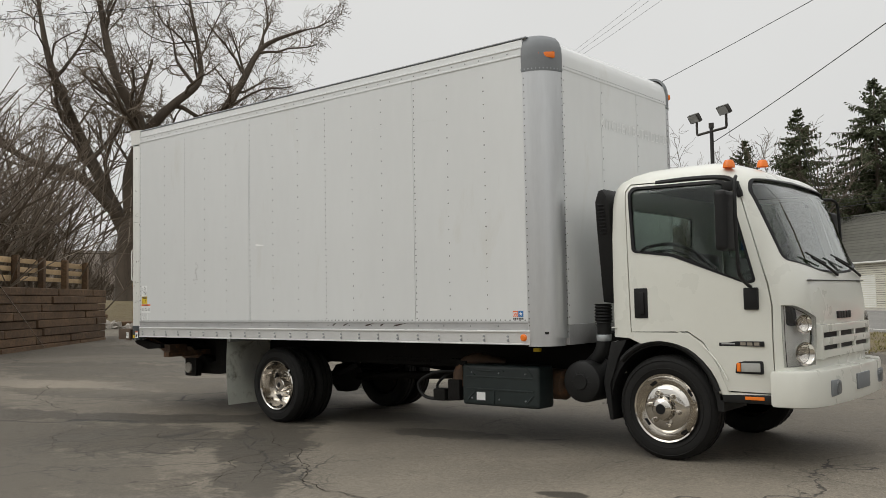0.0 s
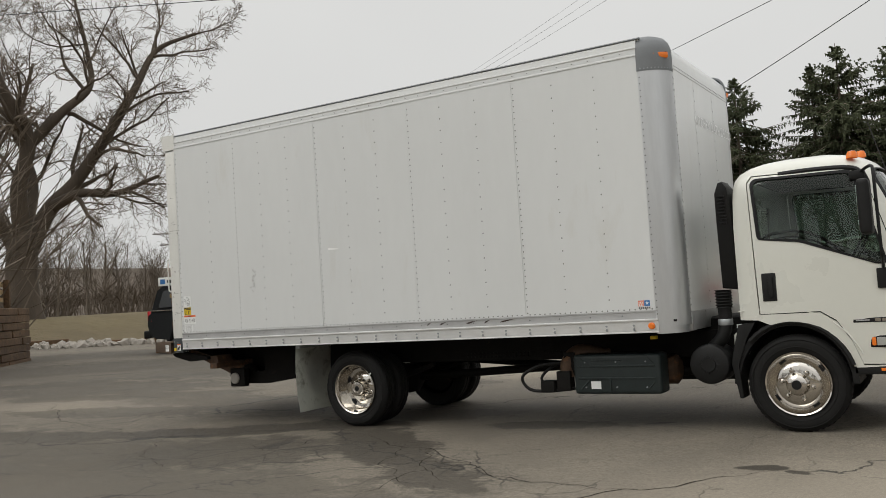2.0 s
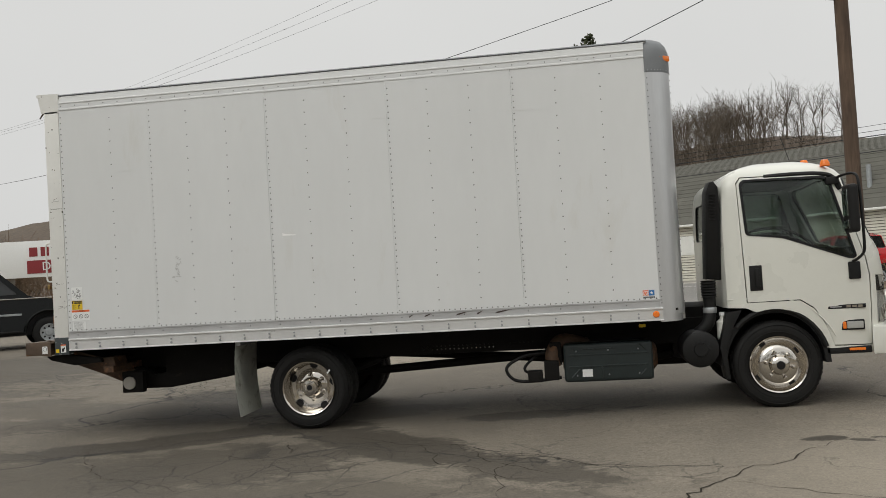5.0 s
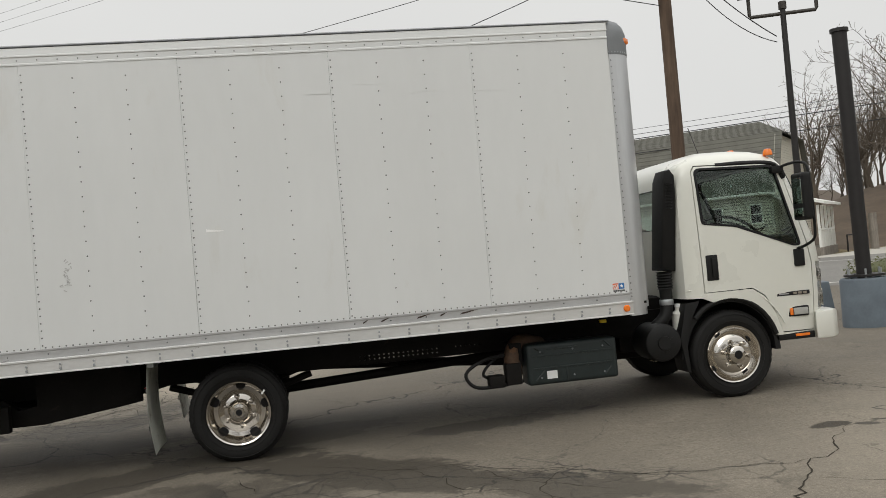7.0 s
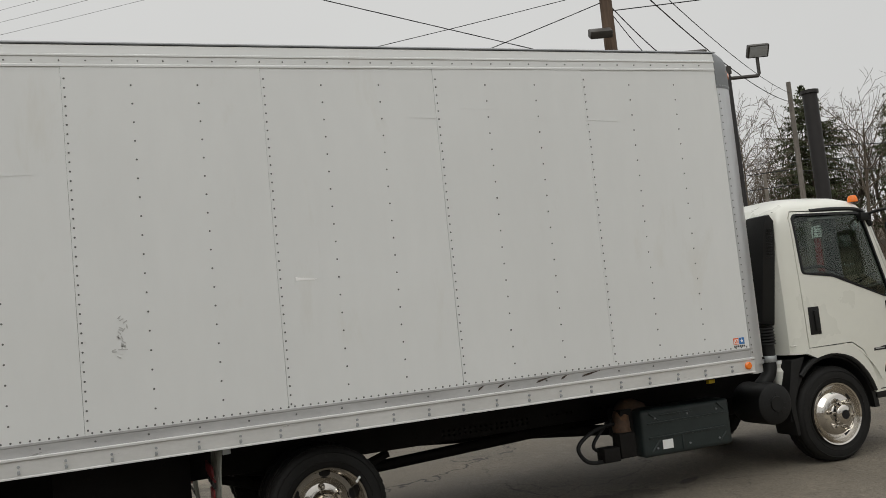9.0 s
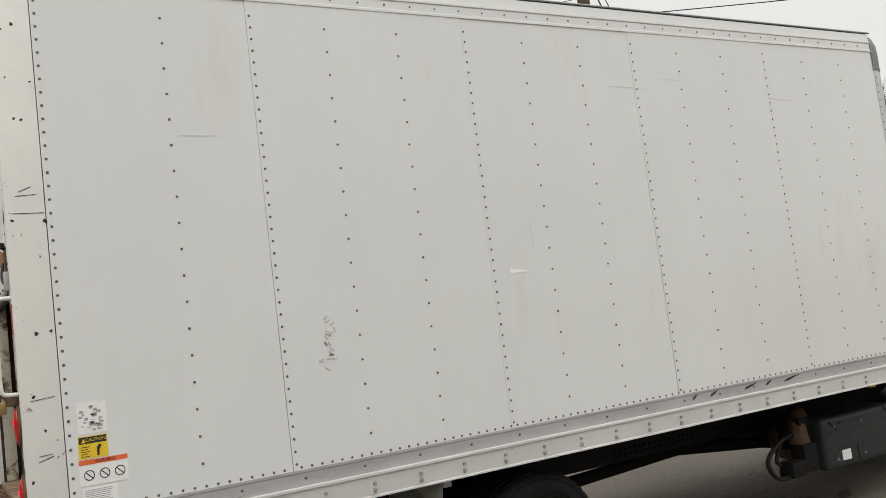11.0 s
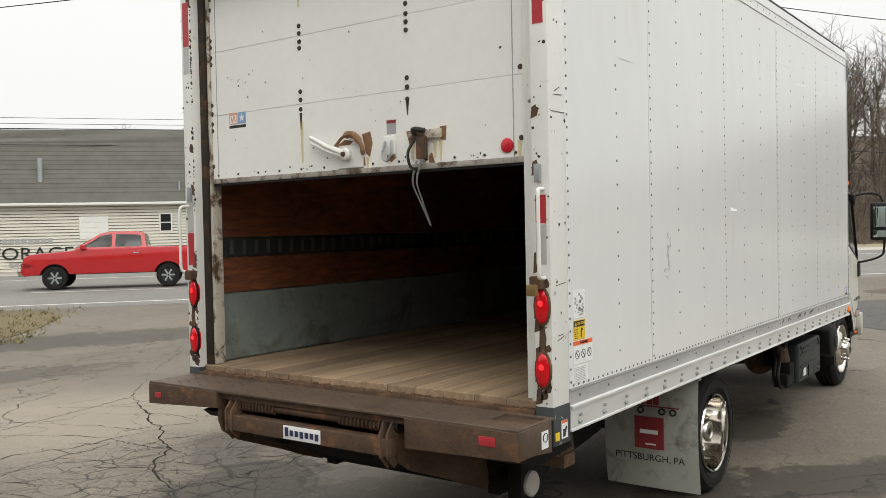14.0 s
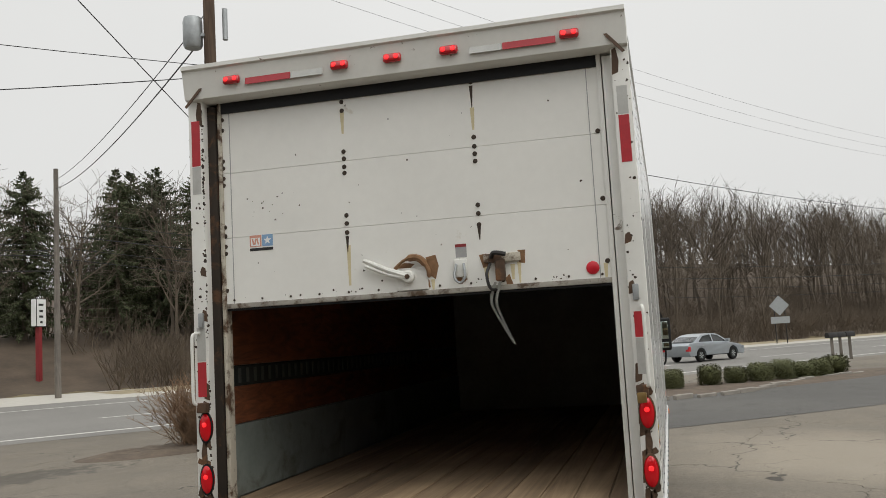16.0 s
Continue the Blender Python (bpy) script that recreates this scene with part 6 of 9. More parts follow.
def asphalt(name, dark, light, cracks=True, patches=False):
    m, n, l, p = tree_of(name)
    v = coord_of(n, l)
    big = noise_of(n, l, v, 0.13, 4, 0.55)
    mid = noise_of(n, l, v, 0.9, 7, 0.68)
    grit = noise_of(n, l, v, 90, 3, 0.75)
    tone = ramp_of(n, l, math_of(n, l, "ADD", math_of(n, l, "MULTIPLY", big, 0.55), math_of(n, l, "MULTIPLY", mid, 0.45)), 0.38, 0.62)
    col = mix_of(n, l, tone, dark, light)
    drag = noise_of(n, l, coord_of(n, l, (0.25, 2.2, 1)), 0.8, 5, 0.6)         # faint bands along the driving way
    col = mix_of(n, l, ramp_of(n, l, drag, 0.50, 0.72, 0.0, 0.22), col, [c * 0.75 for c in dark])
    spots = noise_of(n, l, v, 2.4, 6, 0.7)
    col = mix_of(n, l, ramp_of(n, l, spots, 0.60, 0.70, 0.0, 0.35), col, [c * 0.65 for c in dark])
    pale = noise_of(n, l, v, 4.1, 7, 0.75)
    col = mix_of(n, l, ramp_of(n, l, pale, 0.55, 0.72, 0.0, 0.55), col, [c * 1.34 for c in light])
    fleck = noise_of(n, l, v, 38, 5, 0.8)
    col = mix_of(n, l, ramp_of(n, l, fleck, 0.50, 0.62, 0.0, 0.70), col, [c * 0.55 for c in dark])
    col = mix_of(n, l, ramp_of(n, l, grit, 0.38, 0.66, 0.0, 0.62), col, [c * 0.60 for c in dark])
    col = mix_of(n, l, ramp_of(n, l, grit, 0.40, 0.26, 0.0, 0.8), col, [c * 1.5 for c in light])
    height = math_of(n, l, "ADD", grit, math_of(n, l, "MULTIPLY", mid, 0.5))
    rough = ramp_of(n, l, mid, 0.3, 0.7, 0.72, 0.92)
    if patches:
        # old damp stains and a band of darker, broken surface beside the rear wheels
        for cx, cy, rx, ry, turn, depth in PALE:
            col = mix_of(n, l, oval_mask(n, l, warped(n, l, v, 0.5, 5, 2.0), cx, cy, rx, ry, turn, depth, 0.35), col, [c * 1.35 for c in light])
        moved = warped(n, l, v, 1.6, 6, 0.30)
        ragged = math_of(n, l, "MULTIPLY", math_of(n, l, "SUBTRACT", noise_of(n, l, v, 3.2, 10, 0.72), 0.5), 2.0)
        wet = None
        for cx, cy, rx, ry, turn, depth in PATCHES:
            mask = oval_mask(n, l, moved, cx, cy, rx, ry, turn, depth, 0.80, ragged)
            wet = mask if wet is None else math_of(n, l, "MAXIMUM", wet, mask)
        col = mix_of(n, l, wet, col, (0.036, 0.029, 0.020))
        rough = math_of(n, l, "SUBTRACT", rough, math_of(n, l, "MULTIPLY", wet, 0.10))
    if cracks:
        # a few long wandering cracks, and nets of fine ones where the surface has broken up
        net = ramp_of(n, l, noise_of(n, l, v, 0.22, 4), 0.63, 0.74)
        for cx, cy, rx, ry, turn, depth in BROKEN:
            net = math_of(n, l, "MAXIMUM", net, oval_mask(n, l, warped(n, l, v, 0.7, 5, 1.6), cx, cy, rx, ry, turn, depth, 0.5))
        some = ramp_of(n, l, noise_of(n, l, v, 0.5, 3), 0.36, 0.47)
        for scale, width, wscale, amount, where, strength in ((0.17, 0.0030, 1.3, 1.5, some, 0.85), (0.50, 0.0045, 2.0, 0.9, math_of(n, l, "MAXIMUM", net, math_of(n, l, "MULTIPLY", some, 0.55)), 0.85), (2.0, 0.022, 3.0, 0.22, net, 0.75), (5.0, 0.04, 6.0, 0.10, math_of(n, l, "MULTIPLY", net, some), 0.40)):
            vo = n.new("ShaderNodeTexVoronoi")
            vo.feature = "DISTANCE_TO_EDGE"
            vo.inputs["Scale"].default_value = scale
            l.new(warped(n, l, v, wscale, 9, amount), vo.inputs["Vector"])
            line = math_of(n, l, "MULTIPLY", ramp_of(n, l, vo.outputs["Distance"], width * 0.3, width, 1, 0), where)
            col = mix_of(n, l, math_of(n, l, "MULTIPLY", line, strength), col, (0.018, 0.016, 0.013))
            height = math_of(n, l, "SUBTRACT", height, math_of(n, l, "MULTIPLY", line, 1.2))
    l.new(col, p.inputs["Base Color"])
    l.new(rough, p.inputs["Roughness"])
    bump_of(n, l, p, height, 0.45, 0.010)
    return m


PALE = ((-5.2, 5.2, 2.6, 2.2, 20, 0.6), (1.8, -3.4, 4.0, 2.4, 10, 0.55), (-9.5, -0.6, 2.5, 1.0, 20, 0.35), (-14.0, 2.2, 3.0, 1.2, 35, 0.4))
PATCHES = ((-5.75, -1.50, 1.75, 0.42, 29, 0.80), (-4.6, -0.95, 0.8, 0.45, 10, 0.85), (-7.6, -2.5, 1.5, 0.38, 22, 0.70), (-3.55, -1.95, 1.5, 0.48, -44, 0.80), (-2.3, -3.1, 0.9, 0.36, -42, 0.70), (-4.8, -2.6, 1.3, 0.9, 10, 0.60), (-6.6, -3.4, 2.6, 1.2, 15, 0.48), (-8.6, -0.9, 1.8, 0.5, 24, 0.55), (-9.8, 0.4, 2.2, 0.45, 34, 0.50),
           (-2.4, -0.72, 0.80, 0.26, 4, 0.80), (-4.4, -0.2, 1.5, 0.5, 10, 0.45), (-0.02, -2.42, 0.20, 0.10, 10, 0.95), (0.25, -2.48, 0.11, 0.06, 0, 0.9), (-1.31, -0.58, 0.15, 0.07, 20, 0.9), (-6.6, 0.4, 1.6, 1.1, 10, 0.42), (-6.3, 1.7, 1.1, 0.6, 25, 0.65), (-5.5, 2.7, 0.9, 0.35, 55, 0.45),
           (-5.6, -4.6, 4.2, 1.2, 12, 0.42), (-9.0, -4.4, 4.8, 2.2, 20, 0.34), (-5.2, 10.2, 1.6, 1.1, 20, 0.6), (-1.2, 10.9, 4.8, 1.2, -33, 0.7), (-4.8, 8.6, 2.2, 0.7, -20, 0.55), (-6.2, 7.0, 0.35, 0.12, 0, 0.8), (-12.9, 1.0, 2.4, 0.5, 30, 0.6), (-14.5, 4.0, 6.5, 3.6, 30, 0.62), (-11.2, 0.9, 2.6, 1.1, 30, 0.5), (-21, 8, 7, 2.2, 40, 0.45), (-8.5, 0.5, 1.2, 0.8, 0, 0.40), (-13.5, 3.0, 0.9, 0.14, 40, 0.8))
BROKEN = ((-6.5, 2.5, 1.9, 1.7, 20, 1.0), (-4.3, -2.6, 1.7, 1.1, 10, 0.9), (-2.2, -2.9, 1.5, 0.4, -35, 0.9), (-9.5, 3.0, 2.2, 1.4, 30, 0.8))
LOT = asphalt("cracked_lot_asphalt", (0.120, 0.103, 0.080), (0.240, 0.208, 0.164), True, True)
ROAD = asphalt("worn_road_asphalt", (0.17, 0.162, 0.150), (0.25, 0.24, 0.222), False)
NEW_ASPHALT = asphalt("dark_patched_asphalt", (0.070, 0.067, 0.062), (0.115, 0.109, 0.10), True)


def earth(name):
    m, n, l, p = tree_of(name)
    v = coord_of(n, l)
    tone = ramp_of(n, l, noise_of(n, l, v, 0.12, 6, 0.6), 0.35, 0.65)
    fine = ramp_of(n, l, noise_of(n, l, v, 3.0, 6, 0.7), 0.3, 0.7)
    col = mix_of(n, l, tone, (0.125, 0.095, 0.056), (0.215, 0.170, 0.092))
    col = mix_of(n, l, math_of(n, l, "MULTIPLY", fine, 0.7), col, (0.105, 0.084, 0.036))
    l.new(col, p.inputs["Base Color"])
    p.inputs["Roughness"].default_value = 0.95
    bump_of(n, l, p, noise_of(n, l, v, 6, 6, 0.7), 0.8, 0.1)
    return m


EARTH = earth("dry_grass_and_leaves")


def sheet(name, xs, ys, lift, inside, material, label):
    """A grid that follows the ground, kept where inside(x, y) holds."""
    verts, faces, index = [], [], {}
    for i, x in enumerate(xs):
        for j, y in enumerate(ys):
            index[i, j] = len(verts)
            verts.append((x, y, ground_height(x, y) + lift))
    for i in range(len(xs) - 1):
        for j in range(len(ys) - 1):
            if inside((xs[i] + xs[i + 1]) / 2, (ys[j] + ys[j + 1]) / 2):
                faces.append((index[i, j], index[i + 1, j], index[i + 1, j + 1], index[i, j + 1]))
    me = bpy.data.meshes.new(name)
    me.from_pydata(verts, [], faces)
    ob = placed(name, me, material, None, label)
    return tagged(ob, label, name, kind="structure")


spread = [0]
while spread[-1] < 1500:
    spread.append(spread[-1] + max(2.0, spread[-1] * 0.06))
axis = [-a for a in spread[:0:-1]] + spread
def wooded(x, y):
    s, d = road_coords(x, y)
    return d > 48.5 or x < -52


sheet("ground", axis, axis, -0.05, lambda x, y: not wooded(x, y), EARTH, "dry winter grass and brown leaf litter")
sheet("woodland_floor", axis, axis, -0.05, wooded, LITTER, "brown leaf litter under the bare woods")


def strip(name, rows, lift, material, label, kind="structure", parent=None):
    """A band on the ground between two edges given as (s, d near, d far)."""
    verts, faces = [], []
    for k in range(len(rows) - 1):
        (s0, a0, b0), (s1, a1, b1) = rows[k], rows[k + 1]
        steps = max(1, int(abs(s1 - s0) / 4))
        for i in range(steps + (k == len(rows) - 2)):
            t = i / steps
            s, a, b = s0 + (s1 - s0) * t, a0 + (a1 - a0) * t, b0 + (b1 - b0) * t
            for j in range(9):
                p = road_point(s, a + (b - a) * j / 8)
                verts.append((p.x, p.y, ground_height(p.x, p.y) + lift))
    n_rows = len(verts) // 9
    for i in range(n_rows - 1):
        for j in range(8):
            faces.append((i * 9 + j, (i + 1) * 9 + j, (i + 1) * 9 + j + 1, i * 9 + j + 1))
    me = bpy.data.meshes.new(name)
    me.from_pydata(verts, [], faces)
    ob = placed(name, me, material, parent, label)
    bpy.context.view_layer.update()
    return tagged(ob, label, name, kind=kind) if parent is None else ob


def frange(a, b, step):
    out = []
    while a <= b + 1e-6:
        out.append(a)
        a += step
    return out


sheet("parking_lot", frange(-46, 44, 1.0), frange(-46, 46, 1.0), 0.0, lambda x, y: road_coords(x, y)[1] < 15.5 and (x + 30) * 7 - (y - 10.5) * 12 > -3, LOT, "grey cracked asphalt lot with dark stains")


def crack_band(verts, faces, line, width, rng):
    """One wandering cleft along the points, thinning to its ends."""
    fine = []
    for p, q in zip(line, line[1:]):
        p, q = Vector(p), Vector(q)
        k = max(2, int((q - p).length / 0.07))
        side = Vector((-(q - p).y, (q - p).x)).normalized()
        drift = 0.0
        for i in range(k):
            fine.append(p.lerp(q, i / k) + side * drift)
            drift = (drift + rng.gauss(0, 0.022)) * (0.90 if i < k * 0.7 else 0.7)
    fine.append(Vector(line[-1]))
    base, n_ = len(verts), len(fine)
    for i, p in enumerate(fine):
        way = (fine[min(i + 1, n_ - 1)] - fine[max(i - 1, 0)]).normalized()
        w = width * 0.62 * rng.uniform(0.35, 1.25) * min(1.0, 0.25 + 4 * min(i, n_ - 1 - i) / n_) * 0.5
        side = Vector((-way.y, way.x)) * w
        z = ground_height(p.x, p.y) + 0.0025
        verts += [(p.x - side.x, p.y - side.y, z), (p.x + side.x, p.y + side.y, z)]
    faces += [(base + 2 * i, base + 2 * i + 2, base + 2 * i + 3, base + 2 * i + 1) for i in range(n_ - 1)]


rng = random.Random(88)
verts, faces = [], []
for line, width in (([(0.05, -2.5), (-0.35, -2.95), (-0.71, -3.25), (-0.95, -3.6), (-1.25, -3.95), (-1.5, -4.8)], 0.022), ([(-0.71, -3.25), (-1.2, -3.2), (-1.6, -3.1), (-2.2, -2.62), (-2.9, -2.1), (-3.5, -1.9), (-4.0, -1.5)], 0.016),
                    ([(-1.0, -3.65), (-0.3, -4.1), (0.9, -4.6)], 0.012), ([(-2.2, -2.62), (-2.5, -3.1), (-2.4, -3.9)], 0.012), ([(-2.9, -2.1), (-2.6, -2.75), (-2.0, -3.3)], 0.014), ([(-3.3, -1.9), (-3.0, -2.7), (-2.3, -3.5)], 0.014),
                    ([(-6.6, -2.2), (-7.2, -1.9), (-8.6, -1.7), (-10.2, -0.6)], 0.016), ([(-6.4, -1.9), (-5.6, -3.0), (-4.7, -3.5)], 0.012), ([(-7.2, -1.9), (-7.0, -2.9), (-7.6, -3.8)], 0.010),
                    ([(-4.4, 5.6), (-4.9, 4.6), (-5.3, 3.9), (-5.7, 3.2), (-6.3, 2.6), (-6.7, 1.9)], 0.035), ([(-3.4, 6.8), (-4.4, 5.6), (-6.2, 5.2), (-7.6, 5.6)], 0.018), ([(-1.2, 8.9), (-2.4, 7.6), (-3.4, 6.8)], 0.016), ([(-5.3, 3.9), (-6.6, 4.1), (-8.2, 3.6)], 0.018),
                    ([(-9.6, 3.2), (-10.8, 4.4), (-12.8, 5.0)], 0.016), ([(2.2, -1.6), (3.6, -2.4), (5.6, -2.8)], 0.014), ([(4.4, -0.6), (5.2, -2.0), (5.6, -2.8), (7.0, -4.6)], 0.014)):
    crack_band(verts, faces, line, width, rng)
for cx, cy, rx, ry, cell, keep, width in ((-6.2, 2.6, 1.9, 1.5, 0.30, 0.62, 0.014), (-5.0, 4.6, 1.7, 1.6, 0.62, 0.60, 0.014), (-7.6, 4.6, 2.2, 1.6, 0.85, 0.5, 0.011), (-2.9, 7.6, 2.2, 1.6, 0.9, 0.5, 0.012), (-3.9, -2.7, 1.5, 0.8, 0.55, 0.35, 0.010), (-6.0, -3.2, 1.6, 0.7, 0.7, 0.35, 0.010), (-9.6, 1.8, 1.8, 1.3, 0.8, 0.45, 0.010)):
    nodes = {}
    for i in range(-int(rx / cell) - 1, int(rx / cell) + 2):
        for j in range(-int(ry / cell) - 1, int(ry / cell) + 2):
            nodes[i, j] = (cx + (i + 0.5 * (j % 2) + rng.uniform(-0.36, 0.36)) * cell, cy + (j + rng.uniform(-0.36, 0.36)) * cell)
    for (i, j), p in nodes.items():
        for n_ in ((i + 1, j), (i - (j + 1) % 2, j + 1)):
            if n_ in nodes and ((p[0] - cx) / rx) ** 2 + ((p[1] - cy) / ry) ** 2 < rng.uniform(0.5, 1.0) and rng.random() < keep:
                crack_band(verts, faces, [p, nodes[n_]], width * rng.uniform(0.6, 1.5), rng)
me = bpy.data.meshes.new("asphalt_cracks")
me.from_pydata(verts, [], faces)
tagged(placed("asphalt_cracks", me, mat("dark_crack_dirt", (0.040, 0.035, 0.028), 0.95, 0, 0.4, 6, gloss=0.1), None, flat=True), "dark branching cracks in the grey asphalt", "cracks", kind="stuff")

road = strip("road", [(-160, 15.0, 36.5), (160, 15.0, 36.5)], 0.004, ROAD, "pale worn two-lane road")
strip("edge_line", [(-160, 16.2, 16.4), (160, 16.2, 16.4)], 0.008, LINE_PAINT, "", parent=road)
strip("edge_line", [(-160, 31.5, 31.7), (160, 31.5, 31.7)], 0.008, LINE_PAINT, "", parent=road)
for k in range(-11, 12):
    strip("lane_dash", [(k * 12.0, 22.0, 22.16), (k * 12.0 + 4.5, 22.0, 22.16)], 0.008, LINE_PAINT, "", parent=road)
strip("far_pavement", [(-160, 36.5, 39.0), (-4, 36.5, 39.0), (-1, 36.5, 48.0), (24, 36.5, 47.0), (40, 36.5, 41), (160, 36.5, 41.0)], 0.006, CONCRETE, "pale concrete shoulder and side yard")
strip("far_verge", [(6, 40.8, 47.2), (160, 40.8, 47.2)], 0.012, mat("tan_dry_grass", (0.27, 0.225, 0.145), 0.95, 0, 0.3, 1.2, 0.6, 8), "strip of tan dry grass below the woods")
strip("dark_lane", [(4.5, 3.0, 7.8), (14, 1.2, 8.3), (26, -2, 8.8), (40, -10, 12)], 0.006, NEW_ASPHALT, "darker patched asphalt")


# ---- the long storage building across the road ----
storage = thing("storage_building", "long cream-sided storage building with grey-green gambrel roof", "building")
BW, BD = 39.0, 12.0
S0, S1 = -78.0, -5.85
EAVE = 3.75


def rp(s, d, z):
    p = road_point(s, d)
    return (p.x, p.y, z)


def road_box(bm, s0, s1, d0, d1, z0, z1, bevel=0.0):
    return slab(bm, s0, s1, d0, d1, z0, z1, bevel, m=Matrix(((0.766, 0.643, 0, 0), (-0.643, 0.766, 0, 0), (0, 0, 1, 0), (0, 0, 0, 1))), seg=1)


ROAD_M = Matrix(((0.766, 0.643, 0, 0), (-0.643, 0.766, 0, 0), (0, 0, 1, 0), (0, 0, 0, 1)))
# darker backing: its colour draws the shadow lines between the clapboards
part("wall", road_box(bmesh.new(), S0, S1, BW + 0.03, BW + BD, -0.3, EAVE), GREY_WOOD, storage)
gable = bmesh.new()
profile = [(BW, EAVE), (BW + 2.3, 6.75), (BW + 6.0, 7.85), (BW + 9.7, 6.75), (BW + BD, EAVE)]
prism(gable, [profile[0], profile[1], profile[3], profile[4]], "x", S0 + 0.05, S1 - 0.02)
bmesh.ops.transform(gable, matrix=ROAD_M, verts=gable.verts)
part("gable_wall", gable, SIDING, storage)
for k in range(22):                                    # clapboards on the long wall, gapped to bare the darker backing
    z = 0.12 + k * 0.16
    bm_ = bmesh.new()
    prism(bm_, [(BW + 0.035, z), (BW - 0.045, z), (BW + 0.0, z + 0.132), (BW + 0.035, z + 0.132)], "x", S0, S1)
    bmesh.ops.transform(bm_, matrix=ROAD_M, verts=bm_.verts)
    part("clapboard", bm_, SIDING, storage)
for k in range(46):                                    # clapboards on the gable end
    z = 0.12 + k * 0.145
    inset = 0 if z < EAVE else 2.3 * (z - EAVE) / 3.0
    if z > 6.6:
        break
    part("clapboard", road_box(bmesh.new(), S1 - 0.02, S1 + 0.022, BW + inset + 0.03, BW + BD - inset - 0.03, z, z + 0.132), SIDING, storage)
part("foundation", road_box(bmesh.new(), S0, S1 + 0.02, BW - 0.03, BW + BD, -0.3, 0.14), CONCRETE, storage)
for a, b in zip(profile, profile[1:]):
    steps = 12
    for k in range(steps):                             # shingle courses
        d0, z0 = a[0] + (b[0] - a[0]) * k / steps, a[1] + (b[1] - a[1]) * k / steps
        d1, z1 = a[0] + (b[0] - a[0]) * (k + 1) / steps, a[1] + (b[1] - a[1]) * (k + 1) / steps
        up = b[1] > a[1]
        if k == 0 and a is profile[0]:
            d0, z0 = d0 - 0.35, z0 - 0.30
        bm_ = bmesh.new()
        lo, hi = (0.06, 0.03) if up else (0.03, 0.06)
        end = S1 + 0.35 - (0 if min(z0, z1) < 6.7 else 1.9 * (min(z0, z1) - 6.75) / 1.1)
        prism(bm_, [(d0, z0), (d1, z1), (d1, z1 + hi), (d0, z0 + lo)], "x", S0 - 0.3, end)
        bmesh.ops.transform(bm_, matrix=ROAD_M, verts=bm_.verts)
        part("shingle_course", bm_, SHINGLE, storage)
hip = bmesh.new()
ring = [hip.verts.new(v) for v in ((S1 + 0.35, BW + 2.2, 6.74), (S1 + 0.35, BW + 9.8, 6.74), (S1 - 1.65, BW + 6.0, 7.88))]
bmesh.ops.solidify(hip, geom=[hip.faces.new(ring)], thickness=0.06)
bmesh.ops.transform(hip, matrix=ROAD_M, verts=hip.verts)
part("roof_hip", hip, SHINGLE, storage)
part("gutter", road_box(bmesh.new(), S0 - 0.3, S1 + 0.35, BW - 0.45, BW - 0.33, EAVE - 0.36, EAVE - 0.24, 0.02), WHITE_TRIM, storage)
part("soffit", road_box(bmesh.new(), S0 - 0.2, S1 + 0.3, BW - 0.34, BW + 0.03, EAVE - 0.32, EAVE - 0.28), WHITE_TRIM, storage)
for s in (S1 - 0.08, -22.4, -35.6, -48.0, -62.0):
    part("corner_board", road_box(bmesh.new(), s - 0.07, s + 0.09, BW - 0.035, BW + 0.03, 0.1, EAVE - 0.28), CONCRETE, storage)


def wall_window(s, d, z, w, h, parent, shut=False):
    f = part("window", road_box(bmesh.new(), s - w / 2 - 0.07, s + w / 2 + 0.07, d - 0.05, d + 0.03, z - 0.07, z + h + 0.07, 0.01), WHITE_TRIM, parent, "boarded white window" if shut else "small sash window")
    if shut:
        for k in range(4):
            part("slat", road_box(bmesh.new(), s - w / 2, s + w / 2, d - 0.065, d - 0.05, z + h * k / 4 + 0.02, z + h * (k + 1) / 4 - 0.02), WHITE_TRIM, f)
    else:
        part("pane", road_box(bmesh.new(), s - w / 2, s + w / 2, d - 0.062, d - 0.05, z, z + h * 0.47), BLACK_GLASS, f)
        part("pane", road_box(bmesh.new(), s - w / 2, s + w / 2, d - 0.062, d - 0.05, z + h * 0.53, z + h), BLACK_GLASS, f)


BLACK_GLASS = mat("dark_window_glass", (0.02, 0.022, 0.024), 0.08, 0, 0.1, 3, coat=0.5)
for s in (-6.75, -8.7):
    wall_window(s, BW, 2.03, 0.5, 0.85, storage)
for s in (-12.2, -19.0, -25.7, -32.5, -45.0):
    wall_window(s, BW, 1.75, 1.25, 1.0, storage, True)
for s in (-39.0, -52.0, -58.0):
    part("sectional_door", road_box(bmesh.new(), s - 1.3, s + 1.3, BW - 0.03, BW + 0.03, 0.12, 2.5, 0.02), WHITE_TRIM, storage)
lettering("STORAGE", 0.85, Matrix.Translation(rp(-15.4, BW - 0.06, 0.98)) @ Matrix.Rotation(math.atan2(-0.643, 0.766), 4, "Z") @ RIGHT_FACE, BLACK_STEEL, storage, "wall_words", "dark painted word", 1.2, 0.004)
for k in range(9):
    part("wall_bar", road_box(bmesh.new(), -16.8 + 0.30 * k, -16.57 + 0.30 * k, BW - 0.05, BW - 0.02, 1.5, 1.75), GREY_PRINT, storage)
for k in range(6):
    part("wall_bar", road_box(bmesh.new(), -16.2 + 0.25 * k, -16.0 + 0.25 * k, BW - 0.05, BW - 0.02, 0.35, 0.55), GREY_PRINT, storage)
